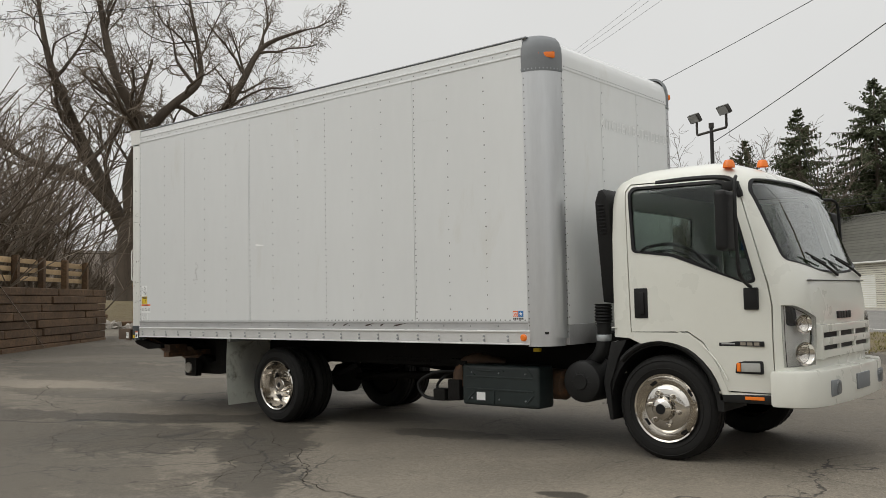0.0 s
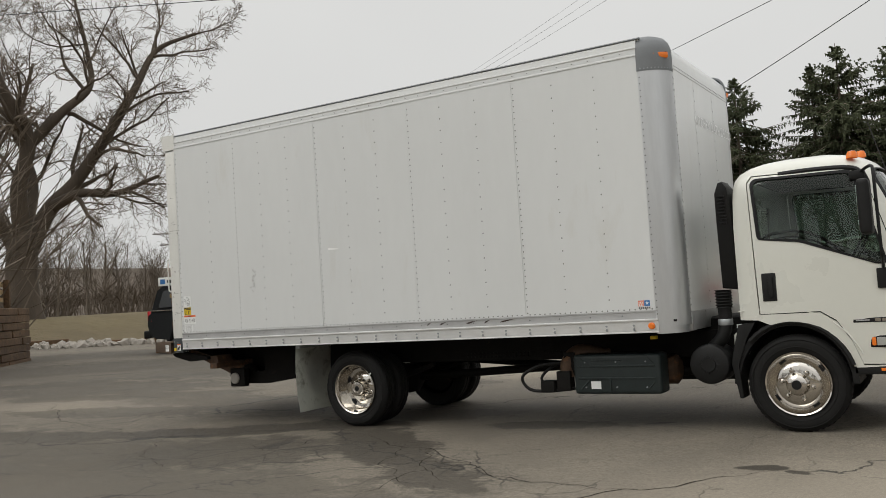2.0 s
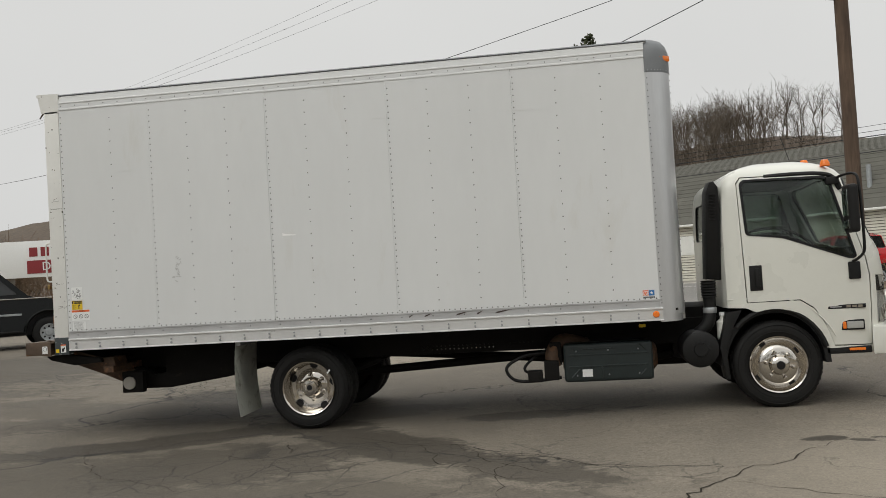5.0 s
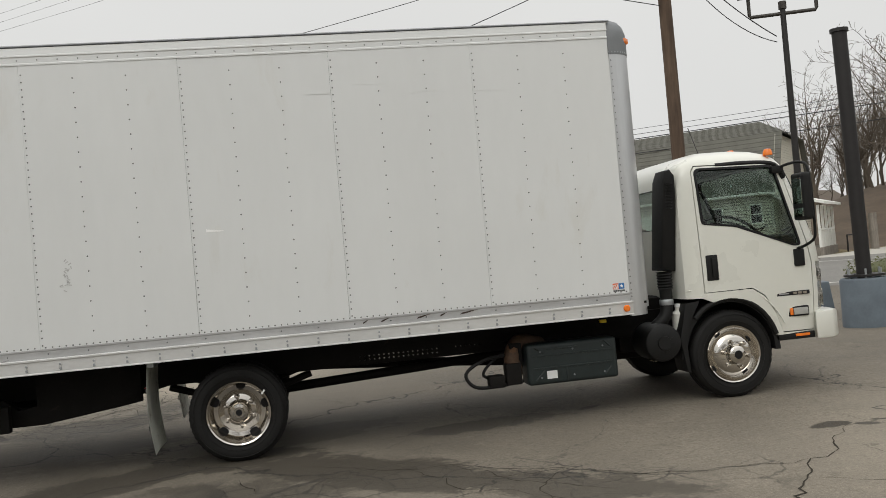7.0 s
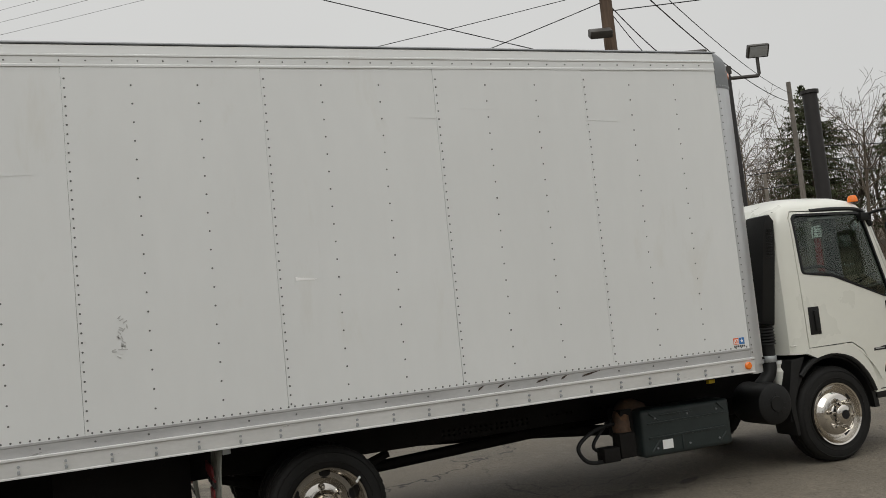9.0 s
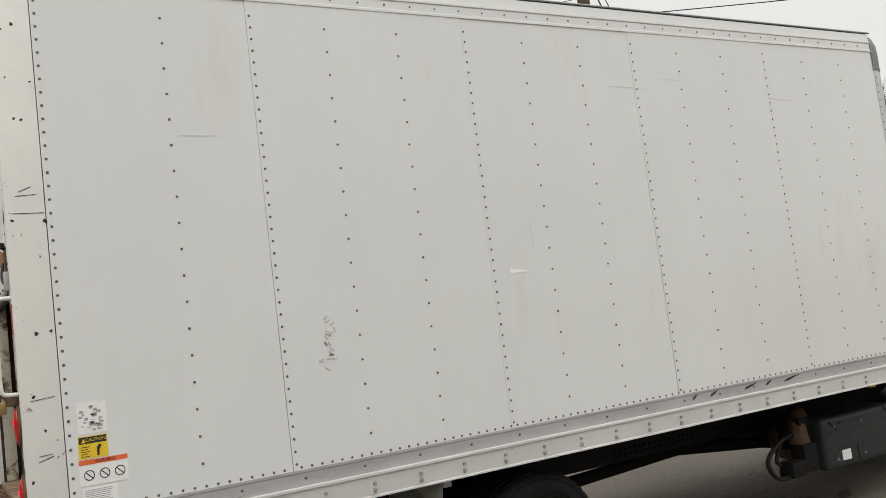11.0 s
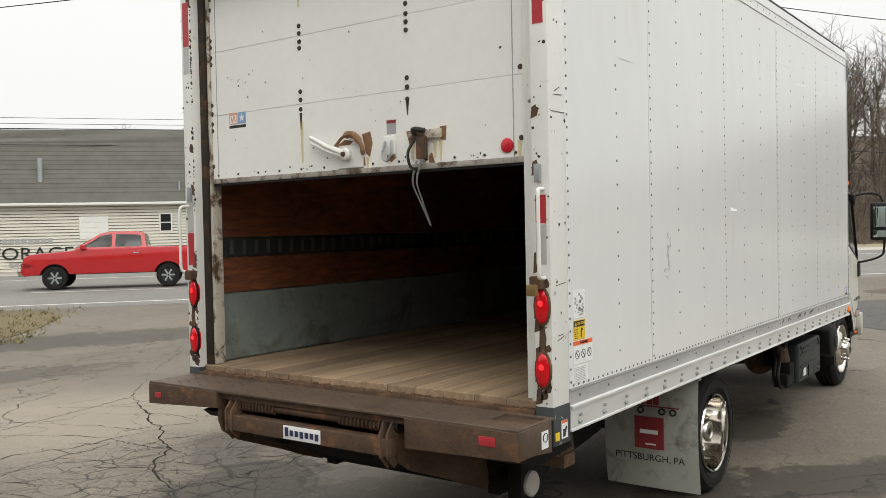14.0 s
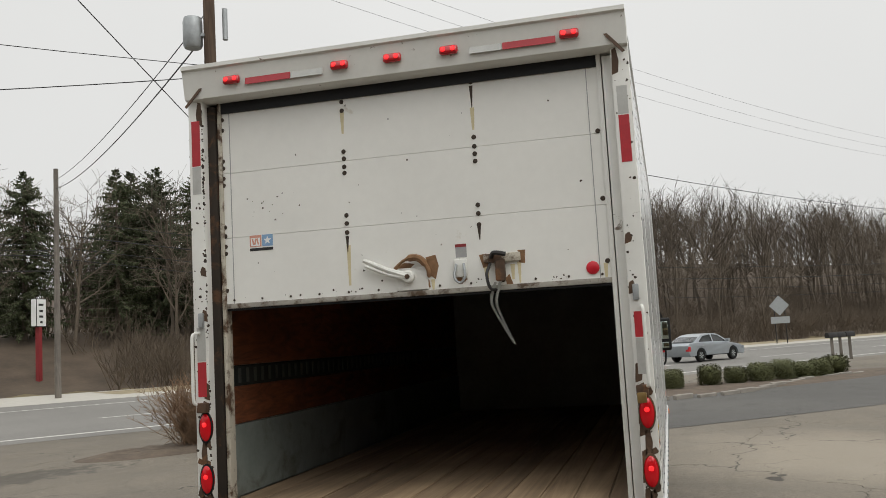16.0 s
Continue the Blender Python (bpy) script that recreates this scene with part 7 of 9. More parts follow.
for s, d, z, h, r in ((-14.8, BW + 0.75, 4.55, 1.3, 0.13), (-8.0, BW + 0.3, 4.0, 0.6, 0.05), (-30.0, BW + 0.75, 4.55, 1.3, 0.13)):
    part("roof_vent", rod(rp(s, d, z), rp(s, d, z + h), r, 10), GALV, storage)
# porch on the gable end
porch = part("porch_floor", road_box(bmesh.new(), S1, S1 + 2.1, BW + 0.6, BW + 6.5, -0.2, 0.42, 0.02), GREY_WOOD, storage, "open porch with white posts")
awning = bmesh.new()
prism(awning, [(S1 + 0.02, 3.45), (S1 + 2.4, 2.75), (S1 + 2.4, 2.62), (S1 + 0.02, 3.3)], "y", BW + 0.3, BW + 6.8)
bmesh.ops.transform(awning, matrix=ROAD_M, verts=awning.verts)
part("porch_roof", awning, WHITE_TRIM, porch)
for k in range(5):
    part("porch_post", road_box(bmesh.new(), S1 + 1.9, S1 + 2.02, BW + 0.7 + 1.4 * k, BW + 0.82 + 1.4 * k, 0.42, 2.6), WHITE_TRIM, porch)
for k in range(14):
    part("baluster", road_box(bmesh.new(), S1 + 1.92, S1 + 1.98, BW + 0.95 + 0.4 * k, BW + 1.0 + 0.4 * k, 0.42, 1.3), WHITE_TRIM, porch)
part("rail", road_box(bmesh.new(), S1 + 1.9, S1 + 2.0, BW + 0.7, BW + 6.4, 1.3, 1.38), WHITE_TRIM, porch)


# ---- posts, poles and wires ----
def flood_lamp(name, x, y, z_base, top, base_h, turn, square=True):
    t = thing(name, "twin-headed flood lamp on a dark pole with a painted concrete foot", "street lamp", "lot lamps")
    g = ground_height(x, y)
    foot = bmesh.new()
    prism(foot, [(-0.36, -0.1), (0.36, -0.1), (0.28, base_h), (-0.28, base_h)], "y", -0.33, 0.33, 0.03)
    bmesh.ops.transform(foot, matrix=pose(x, y, g, 0, 0, turn), verts=foot.verts)
    part("foot", foot, BASE_PAINT, t, "blue-grey painted concrete foot")
    part("pole", sweep(bmesh.new(), [(x, y, g + base_h), (x, y, top)], [0.068, 0.046], 10), BLACK_STEEL, t)
    part("base_plate", block(-0.16, 0.16, -0.16, 0.16, base_h, base_h + 0.03, 0.005, m=pose(x, y, g, 0, 0, turn)), BLACK_STEEL, t)
    arm = bmesh.new()
    m = pose(x, y, top, 0, 0, turn)
    sweep(arm, [m @ Vector((-0.56, 0, -0.14)), m @ Vector((-0.54, 0, -0.18)), m @ Vector((0.54, 0, -0.18)), m @ Vector((0.56, 0, -0.14)), m @ Vector((0.56, 0, 0.22))], 0.032, 8)
    sweep(arm, [m @ Vector((-0.56, 0, -0.14)), m @ Vector((-0.56, 0, 0.22))], 0.032, 8)
    sweep(arm, [m @ Vector((0, 0, -0.1)), m @ Vector((0, 0, 0.03))], 0.07, 8)
    part("cross_arm", arm, LAMP_STEEL, t)
    for s in (-0.56, 0.56):
        lamp = part("lamp_head", block(-0.19, 0.19, -0.11, 0.12, -0.05, 0.05, 0.015, m=m @ pose(s, -0.06, 0.26, -58, 0, 0)), LAMP_STEEL, t, "dark flood lamp head")
        part("lamp_glass", block(-0.16, 0.16, -0.09, 0.10, -0.056, -0.048, m=m @ pose(s, -0.06, 0.26, -58, 0, 0)), mat("grey_lamp_glass", (0.35, 0.36, 0.36), 0.2), lamp)
    return t


flood_lamp("lot_lamp", 4.84, 5.62, 0, 5.46, 0.55, -20)
flood_lamp("lot_lamp", -5.75, 14.1, 0, 5.58, 0.5, -28)
sign_post = thing("sign_post", "tall black steel post in a round grey painted concrete base", "post")
part("base", lathe(bmesh.new(), [(0, 0.72), (0.325, 0.72), (0.345, 0.69), (0.35, -0.1), (0, -0.1)], 36, pose(4.22, 3.14, 0, 90, 0, 0) @ pose(0, 0, 0, 0, 0, 0)), BASE_PAINT, sign_post, "round blue-grey concrete base")
part("post", sweep(bmesh.new(), [(4.22, 3.14, 0.7), (4.13, 3.08, 4.3)], 0.105, 16), BLACK_STEEL, sign_post)
part("post_cap", sweep(bmesh.new(), [(4.13, 3.08, 4.3), (4.13, 3.08, 4.35)], 0.13, 16), BLACK_STEEL, sign_post)
part("anchor_ring", lathe(bmesh.new(), [(0.15, 0), (0.28, 0), (0.28, 0.03), (0.15, 0.03)], 24, pose(4.22, 3.14, 0.745, 90, 0, 0), close=True), BLACK_STEEL, sign_post)
for k in range(6):
    a = math.pi * k / 3
    part("anchor_bolt", rod((4.22 + 0.24 * math.cos(a), 3.14 + 0.24 * math.sin(a), 0.72), (4.22 + 0.24 * math.cos(a), 3.14 + 0.24 * math.sin(a), 0.86), 0.015, 6), GALV, sign_post)


def utility_pole(x, y, top, r, material, label, lean=(0, 0), arms=()):
    t = thing("utility_pole", label, "utility pole", "utility poles")
    g = ground_height(x, y)
    part("pole", sweep(bmesh.new(), [(x, y, g - 0.3), (x + lean[0], y + lean[1], top)], [r, r * 0.72], 14), material, t)
    for z, w in arms:
        a = rp(0, 0, 0)
        p = Vector((x + lean[0] * z / top, y + lean[1] * z / top, z))
        u = Vector((N_WAY.x, N_WAY.y, 0)) * w
        part("cross_arm", sweep(bmesh.new(), [p - u, p + u], 0.06, 6), GREY_WOOD, t)
        for k in (-0.9, -0.45, 0.45, 0.9):
            part("insulator", rod(p + u * k + Vector((0, 0, 0.05)), p + u * k + Vector((0, 0, 0.2)), 0.04, 8), GALV, t)
    return t


main_pole = utility_pole(3.1, 6.55, 11.0, 0.135, POLE_WOOD, "brown wooden utility pole with transformer")
part("transformer", lathe(bmesh.new(), [(0, 0), (0.15, 0.0), (0.18, 0.05), (0.18, 0.50), (0.16, 0.58), (0.07, 0.62), (0, 0.63)], 24, pose(3.0, 6.84, 7.55, 90, 0, 0)), GALV, main_pole, "grey transformer can")
part("transformer_arm", block(2.98, 3.1, 6.6, 6.9, 7.75, 7.81), GALV, main_pole)
part("insulator", rod((3.2, 6.28, 7.7), (3.2, 6.28, 8.3), 0.05, 10), GALV, main_pole)
part("pole_flood_lamp", block(-0.2, 0.2, -0.13, 0.13, -0.07, 0.07, 0.03, m=pose(2.72, 6.25, 6.28, 30, 0, -20)), LAMP_STEEL, main_pole, "flood lamp bracketed to the pole")
part("lamp_bracket", rod((2.75, 6.3, 6.3), (3.1, 6.5, 6.35), 0.02, 8), LAMP_STEEL, main_pole)


def wire(a, b, sag, r=0.012, name="overhead_wire"):
    a, b = Vector(a), Vector(b)
    pts = []
    for k in range(17):
        t = k / 16
        p = a.lerp(b, t)
        p.z -= sag * 4 * t * (1 - t)
        pts.append(p)
    ob = part(name, sweep(bmesh.new(), pts, r, 5), WIRE, None)
    return tagged(ob, "thin black overhead cable strung between poles", "cable", "overhead wires")




# ---- trees ----
def branches(rng, start, way, length, radius, level, top, out, spec):
    """Grows one limb and what forks from it, as (points, radii, level)."""
    steps = max(2 if level >= top else 3, min(9, int(length / spec["step"][min(level, len(spec["step"]) - 1)])))
    pts, p, d = [Vector(start)], Vector(start), Vector(way).normalized()
    for k in range(steps):
        wob = spec["wobble"][min(level, len(spec["wobble"]) - 1)]
        d = (d + Vector((rng.gauss(0, wob), rng.gauss(0, wob), rng.gauss(0, wob) + spec["lift"][min(level, len(spec["lift"]) - 1)]))).normalized()
        p = p + d * (length / steps)
        pts.append(p.copy())
    thin = spec["taper"]
    radii = [max(spec["least"], radius * (1 - (1 - thin) * k / steps)) for k in range(steps + 1)]
    out.append((pts, radii, level))
    if level >= top:
        return
    count = spec["count"][level]
    for k in range(count):
        t = spec["from"][level] + (1 - spec["from"][level]) * (k + rng.random()) / count
        i = min(steps - 1, int(t * steps))
        q = pts[i].lerp(pts[i + 1], t * steps - i)
        along = (pts[i + 1] - pts[i]).normalized()
        side = along.orthogonal().normalized()
        side.rotate(Matrix.Rotation(rng.uniform(0, 2 * math.pi), 3, along))
        spreadness = math.radians(rng.uniform(*spec["angle"][level]))
        nd = along * math.cos(spreadness) + side * math.sin(spreadness)
        branches(rng, q, nd, length * rng.uniform(*spec["ratio"][level]) * (1.1 - 0.45 * t), max(spec["least"], radii[i] * rng.uniform(0.42, 0.66)), level + 1, top, out, spec)


def tubes(limbs, levels, sides):
    verts, faces = [], []
    for pts, radii, level in limbs:
        if level not in levels:
            continue
        k = sides(level)
        base = len(verts)
        side = None
        for i, p in enumerate(pts):
            way = (pts[min(i + 1, len(pts) - 1)] - pts[max(i - 1, 0)]).normalized()
            if side is None:
                side = way.orthogonal().normalized()
            side = (side - way * side.dot(way))
            side = side.normalized() if side.length > 1e-4 else way.orthogonal().normalized()
            up = way.cross(side)
            for j in range(k):
                a = 2 * math.pi * j / k
                verts.append(p + (side * math.cos(a) + up * math.sin(a)) * radii[i])
        for i in range(len(pts) - 1):
            for j in range(k):
                a, b = base + i * k + j, base + i * k + (j + 1) % k
                faces.append((a, b, b + k, a + k))
    me = bpy.data.meshes.new("limbs")
    me.from_pydata(verts, [], faces)
    return me


def bare_tree(name, seed, height, trunk_r, spec, top, label, trunk_h=0.3, lean=0.0):
    rng = random.Random(seed)
    limbs = []
    branches(rng, (0, 0, -0.3), (lean, 0, 1), height * trunk_h, trunk_r, 0, top, limbs, spec)
    t = thing(name, label, "tree", name + "s")
    placed("trunk", tubes(limbs, range(0, 3), lambda v: (12, 7, 5)[v]), BARK, t)
    placed("crown", tubes(limbs, range(3, 9), lambda v: 3), TWIG, t, "bare twiggy crown")
    return t


SLIM = {"step": [2.0, 1.2, 1.0, 0.7, 0.5], "wobble": [0.03, 0.12, 0.18, 0.2], "lift": [0.0, 0.07, 0.05, 0.02], "taper": 0.3, "least": 0.012,
        "count": [11, 6, 5, 3], "from": [0.34, 0.2, 0.2, 0.2], "angle": [(14, 58), (25, 60), (25, 60), (25, 55)], "ratio": [(0.50, 0.80), (0.42, 0.65), (0.42, 0.65), (0.4, 0.6)]}

# the old tree at the end of the lot: one stout trunk that forks low into wide crooked limbs
OLD = {"step": [0.8, 0.9, 0.55, 0.36, 0.25, 0.2], "wobble": [0.06, 0.16, 0.24, 0.27, 0.30, 0.3], "lift": [0.0, 0.10, 0.07, 0.02, 0.0, -0.02], "taper": 0.35, "least": 0.009,
       "count": [6, 8, 6, 6, 4], "from": [0.45, 0.28, 0.18, 0.15, 0.15], "angle": [(12, 54), (25, 62), (25, 65), (25, 60), (25, 60)], "ratio": [(1.6, 2.4), (0.5, 0.75), (0.42, 0.7), (0.42, 0.7), (0.45, 0.75)]}
rng = random.Random(14)
limbs = [(arc([(0.05, 0, -0.4), (0.0, 0, 0.6), (-0.05, 0.05, 2.0), (0.05, 0, 3.4), (0.1, 0, 4.2)], 3), [1.05, 0.95, 0.86, 0.80, 0.76, 0.74, 0.72, 0.71, 0.70, 0.70, 0.69, 0.67, 0.62], 0)]


def old_limb(points, r0, r1, forks):
    """One crooked main limb of the old tree and the boughs that leave it."""
    line = arc(points, 5)
    k = len(line) - 1
    limbs.append((line, [r0 + (r1 - r0) * i / k for i in range(k + 1)], 1))
    for i in range(forks):
        t = 0.25 + 0.75 * (i + rng.random()) / forks
        j = min(k - 1, int(t * k))
        way = (line[j + 1] - line[j]).normalized()
        side = way.orthogonal().normalized()
        side.rotate(Matrix.Rotation(rng.uniform(0, 2 * math.pi), 3, way))
        spread_ = radians(rng.uniform(28, 68))
        out = way * math.cos(spread_) + side * math.sin(spread_) + Vector((0, 0, 0.12))
        branches(rng, line[j], out, rng.uniform(2.6, 4.6) * (1.15 - 0.35 * t), max(0.03, (r0 + (r1 - r0) * t) * rng.uniform(0.35, 0.6)), 2, 5, limbs, OLD)


old_limb([(-0.1, 0, 3.2), (-1.1, 0.4, 5.3), (-2.6, 1.0, 8.6), (-3.9, 0.6, 12.0), (-4.6, 1.2, 15.5)], 0.42, 0.09, 12)
old_limb([(0.1, 0, 3.8), (0.0, -0.5, 6.2), (0.5, -0.9, 8.6), (-0.6, -1.3, 11.0), (-1.3, -0.8, 14.0), (-1.6, -1.2, 17.2)], 0.45, 0.08, 14)
old_limb([(0.3, 0, 3.3), (1.3, 0.3, 5.3), (2.5, 0.2, 6.6), (4.0, -0.4, 8.8), (5.4, -0.2, 11.2), (6.6, 0.3, 13.4), (8.6, 0.2, 14.4)], 0.44, 0.07, 16)
old_limb([(1.4, 0.2, 5.4), (2.7, -1.0, 5.9), (4.2, -1.5, 5.8), (6.2, -1.9, 6.6)], 0.30, 0.08, 7)
old_limb([(0.5, -0.8, 8.2), (2.0, -1.0, 9.8), (3.3, -0.5, 11.2), (3.3, 0.1, 13.0), (2.8, 0.6, 16.0)], 0.27, 0.06, 9)
old_limb([(-0.5, 0.1, 4.2), (-2.4, -0.6, 6.2), (-4.6, -0.8, 6.9), (-7.2, -0.3, 8.6)], 0.30, 0.07, 9)
old_limb([(0.1, 0.4, 4.0), (0.6, 2.2, 6.8), (0.0, 3.8, 10.0), (0.8, 4.6, 13.6)], 0.34, 0.07, 9)
oak = thing("old_bare_tree", "huge old bare tree with thick spreading limbs", "tree")
OAK_BARK = mat("furrowed_grey_bark", (0.080, 0.062, 0.046), 0.95, 0, 0.4, 2.0, 0.7, 7, stretch=(1, 1, 0.2))
OAK_TWIG = mat("pale_brown_twigs", (0.150, 0.118, 0.088), 0.9, 0, 0.25, 3.0)
placed("trunk", tubes(limbs, range(0, 3), lambda v: (16, 10, 6)[v]), OAK_BARK, oak)
placed("crown", tubes(limbs, range(3, 9), lambda v: 3), OAK_TWIG, oak, "bare twiggy crown")
oak.matrix_world = pose(-37.3, 17.0, 1.5, 0, 0, 55)

kinds = [bare_tree("bare_tree", 20 + k, 15, 0.15 + 0.015 * k, SLIM, 3, "bare grey winter tree on the wooded bank", 0.60, 0.05) for k in range(4)]
rng = random.Random(5)
spots = [(rng.uniform(14, 120), rng.uniform(48, 60), rng.uniform(0.75, 1.0)) for _ in range(32)]      # the bank across the road
spots += [(rng.uniform(4, 14), rng.uniform(56, 70), rng.uniform(0.9, 1.1)) for _ in range(3)]      # beside the tall conifers
spots += [(-6, 96, 0.95), (-14, 100, 0.98), (-21, 92, 0.95), (-24, 95, 0.82), (-33, 98, 0.70), (-40, 96, 0.93), (-47, 100, 0.72), (2, 80, 0.85), (-3, 72, 0.72)]
points = [(36.5, 42.5, 0.95), (37.8, 46.6, 1.05), (34.0, 51.0, 0.8)] + [(*road_point(s, d).xy, k) for s, d, k in spots]
points += [(-20.5, 69.0, 1.15), (-24.0, 71.0, 1.25), (-28.0, 66.0, 1.1), (-33.0, 72.0, 1.25), (-37.0, 64.0, 1.1), (-42.0, 70.0, 1.2)]      # among the conifers beyond the road
points += [(rng.uniform(-70, -50), rng.uniform(10, 50), rng.uniform(0.45, 0.8)) for _ in range(14)]   # behind the field
points += [(rng.uniform(-36, -26), rng.uniform(4, 11), rng.uniform(0.45, 0.7)) for _ in range(3)]      # above the timber wall
for i, (x, y, k) in enumerate(points):
    src = kinds[i % 4]
    m = pose(x, y, ground_height(x, y) - 0.1, 0, 0, rng.uniform(0, 360))
    if i < 4:
        src.matrix_world = m @ Matrix.Scale(k, 4)
    else:
        copy_thing(src, m).scale = (k, k, k)


def far_woods(name, places, seed, label):
    """Many thin bare trees joined into one wood; each is (x, y, height)."""
    rng = random.Random(seed)
    models = []
    for _ in range(7):
        limbs = []
        lean = Vector((rng.gauss(0, 0.03), rng.gauss(0, 0.03), 1))
        fork = rng.uniform(0.34, 0.52)
        limbs.append(([lean * (fork * k / 3) + Vector((rng.gauss(0, 0.010), rng.gauss(0, 0.010), 0)) * min(k, 2) for k in range(4)], [0.0115, 0.010, 0.0085, 0.0065], 0))
        for _k in range(14):
            low = _k > 8
            h = fork * (rng.uniform(0.62, 1.0) if low else rng.uniform(0.80, 1.0))
            a = rng.uniform(0, 2 * math.pi)
            d = Vector((math.cos(a), math.sin(a), rng.uniform(0.3, 1.0) if low else rng.uniform(0.9, 3.4))).normalized()
            L = rng.uniform(0.16, 0.26) if low else rng.uniform(0.30, 0.50)
            p = lean * h
            q = p + d * L * 0.45
            e = q + (d + Vector((rng.gauss(0, 0.22), rng.gauss(0, 0.22), 0.45))).normalized() * L * 0.40
            limbs.append(([p, q, e], [0.0036, 0.0024, 0.0010], 1))
            for u in range(9):
                b = p.lerp(q, 0.4 + 0.6 * rng.random()) if u < 3 else q.lerp(e, 0.15 + 0.85 * rng.random())
                dd = (d * 0.5 + Vector((rng.gauss(0, 0.70), rng.gauss(0, 0.70), rng.gauss(0.35, 0.35)))).normalized()
                limbs.append(([b, b + dd * L * rng.uniform(0.16, 0.36)], [0.0012, 0.0005], 2))
        me = tubes(limbs, range(3), lambda v: 3)
        co = np.empty(len(me.vertices) * 3)
        me.vertices.foreach_get("co", co)
        models.append((co.reshape(-1, 3), np.array([tuple(f.vertices) for f in me.polygons])))
        bpy.data.meshes.remove(me)
    verts, faces, at = [], [], 0
    for x, y, h in places:
        co, fs = models[rng.randrange(7)]
        a, w = rng.uniform(0, 2 * math.pi), h * rng.uniform(0.9, 1.3)
        c, sn = math.cos(a), math.sin(a)
        verts.append(np.column_stack(((co[:, 0] * c - co[:, 1] * sn) * w + x, (co[:, 0] * sn + co[:, 1] * c) * w + y, co[:, 2] * h + ground_height(x, y) - 0.2)))
        faces.append(fs + at)
        at += len(co)
    vs, fs = np.concatenate(verts), np.concatenate(faces)
    me = bpy.data.meshes.new(name)
    me.vertices.add(len(vs))
    me.vertices.foreach_set("co", vs.ravel())
    me.loops.add(fs.size)
    me.loops.foreach_set("vertex_index", fs.ravel().astype(np.int32))
    me.polygons.add(len(fs))
    me.polygons.foreach_set("loop_start", np.arange(0, fs.size, 4, dtype=np.int32))
    me.update(calc_edges=True)
    ob = placed(name, me, FAR_TWIG, None)
    return tagged(ob, label, "woods", kind="stuff")


rng = random.Random(31)
FAR_TWIG = mat("grey_brown_far_twigs", (0.098, 0.079, 0.060), 0.95, 0, 0.4, 0.05)
far_woods("bank_woods", [(*road_point(14 + 170 * rng.random() ** 0.8, 54 + 52 * rng.random() ** 1.2).xy, rng.uniform(12.5, 18.5)) for _ in range(400)], 1, "grey-brown bare woods on the bank across the road")
far_woods("hill_woods", [(*road_point(-38 - 140 * rng.random() ** 1.3, rng.uniform(64, 135)).xy, rng.uniform(8, 12)) for _ in range(340)], 2, "brown bare woods on the hillside")
far_woods("slope_woods", [(rng.uniform(-48, -7), rng.uniform(84, 118), rng.uniform(11, 17)) for _ in range(250)], 6, "bare woods on the slope behind the tall conifers")
far_woods("valley_woods", [(*road_point(rng.uniform(-10, 16), rng.uniform(64, 125)).xy, rng.uniform(7, 12)) for _ in range(120)], 3, "thin bare woods behind the porch")
far_woods("yard_woods", [(rng.uniform(-75, 60), rng.uniform(-76, -44), rng.uniform(16, 22)) for _ in range(80)], 7, "bare woods round the near side of the lot")
ridge = []
for _ in range(110):
    a, r = rng.uniform(0, 1), rng.uniform(85, 125)
    way = Vector((-0.672 + 0.11 * a, 0.741 + 0.08 * a, 0)).normalized()
    ridge.append((-0.15 + way.x * r, -9.5 + way.y * r, r * (0.040 + 0.055 * ease(0.0, 0.34, a)) * rng.uniform(0.75, 1.05)))
far_woods("ridge_woods", ridge, 8, "warm brown bare woods on a low rise behind the yard")
far_woods("field_woods", [(rng.uniform(-130, -62), rng.uniform(-10, 90), rng.uniform(6, 10)) for _ in range(110)], 4, "distant bare woods behind the field")


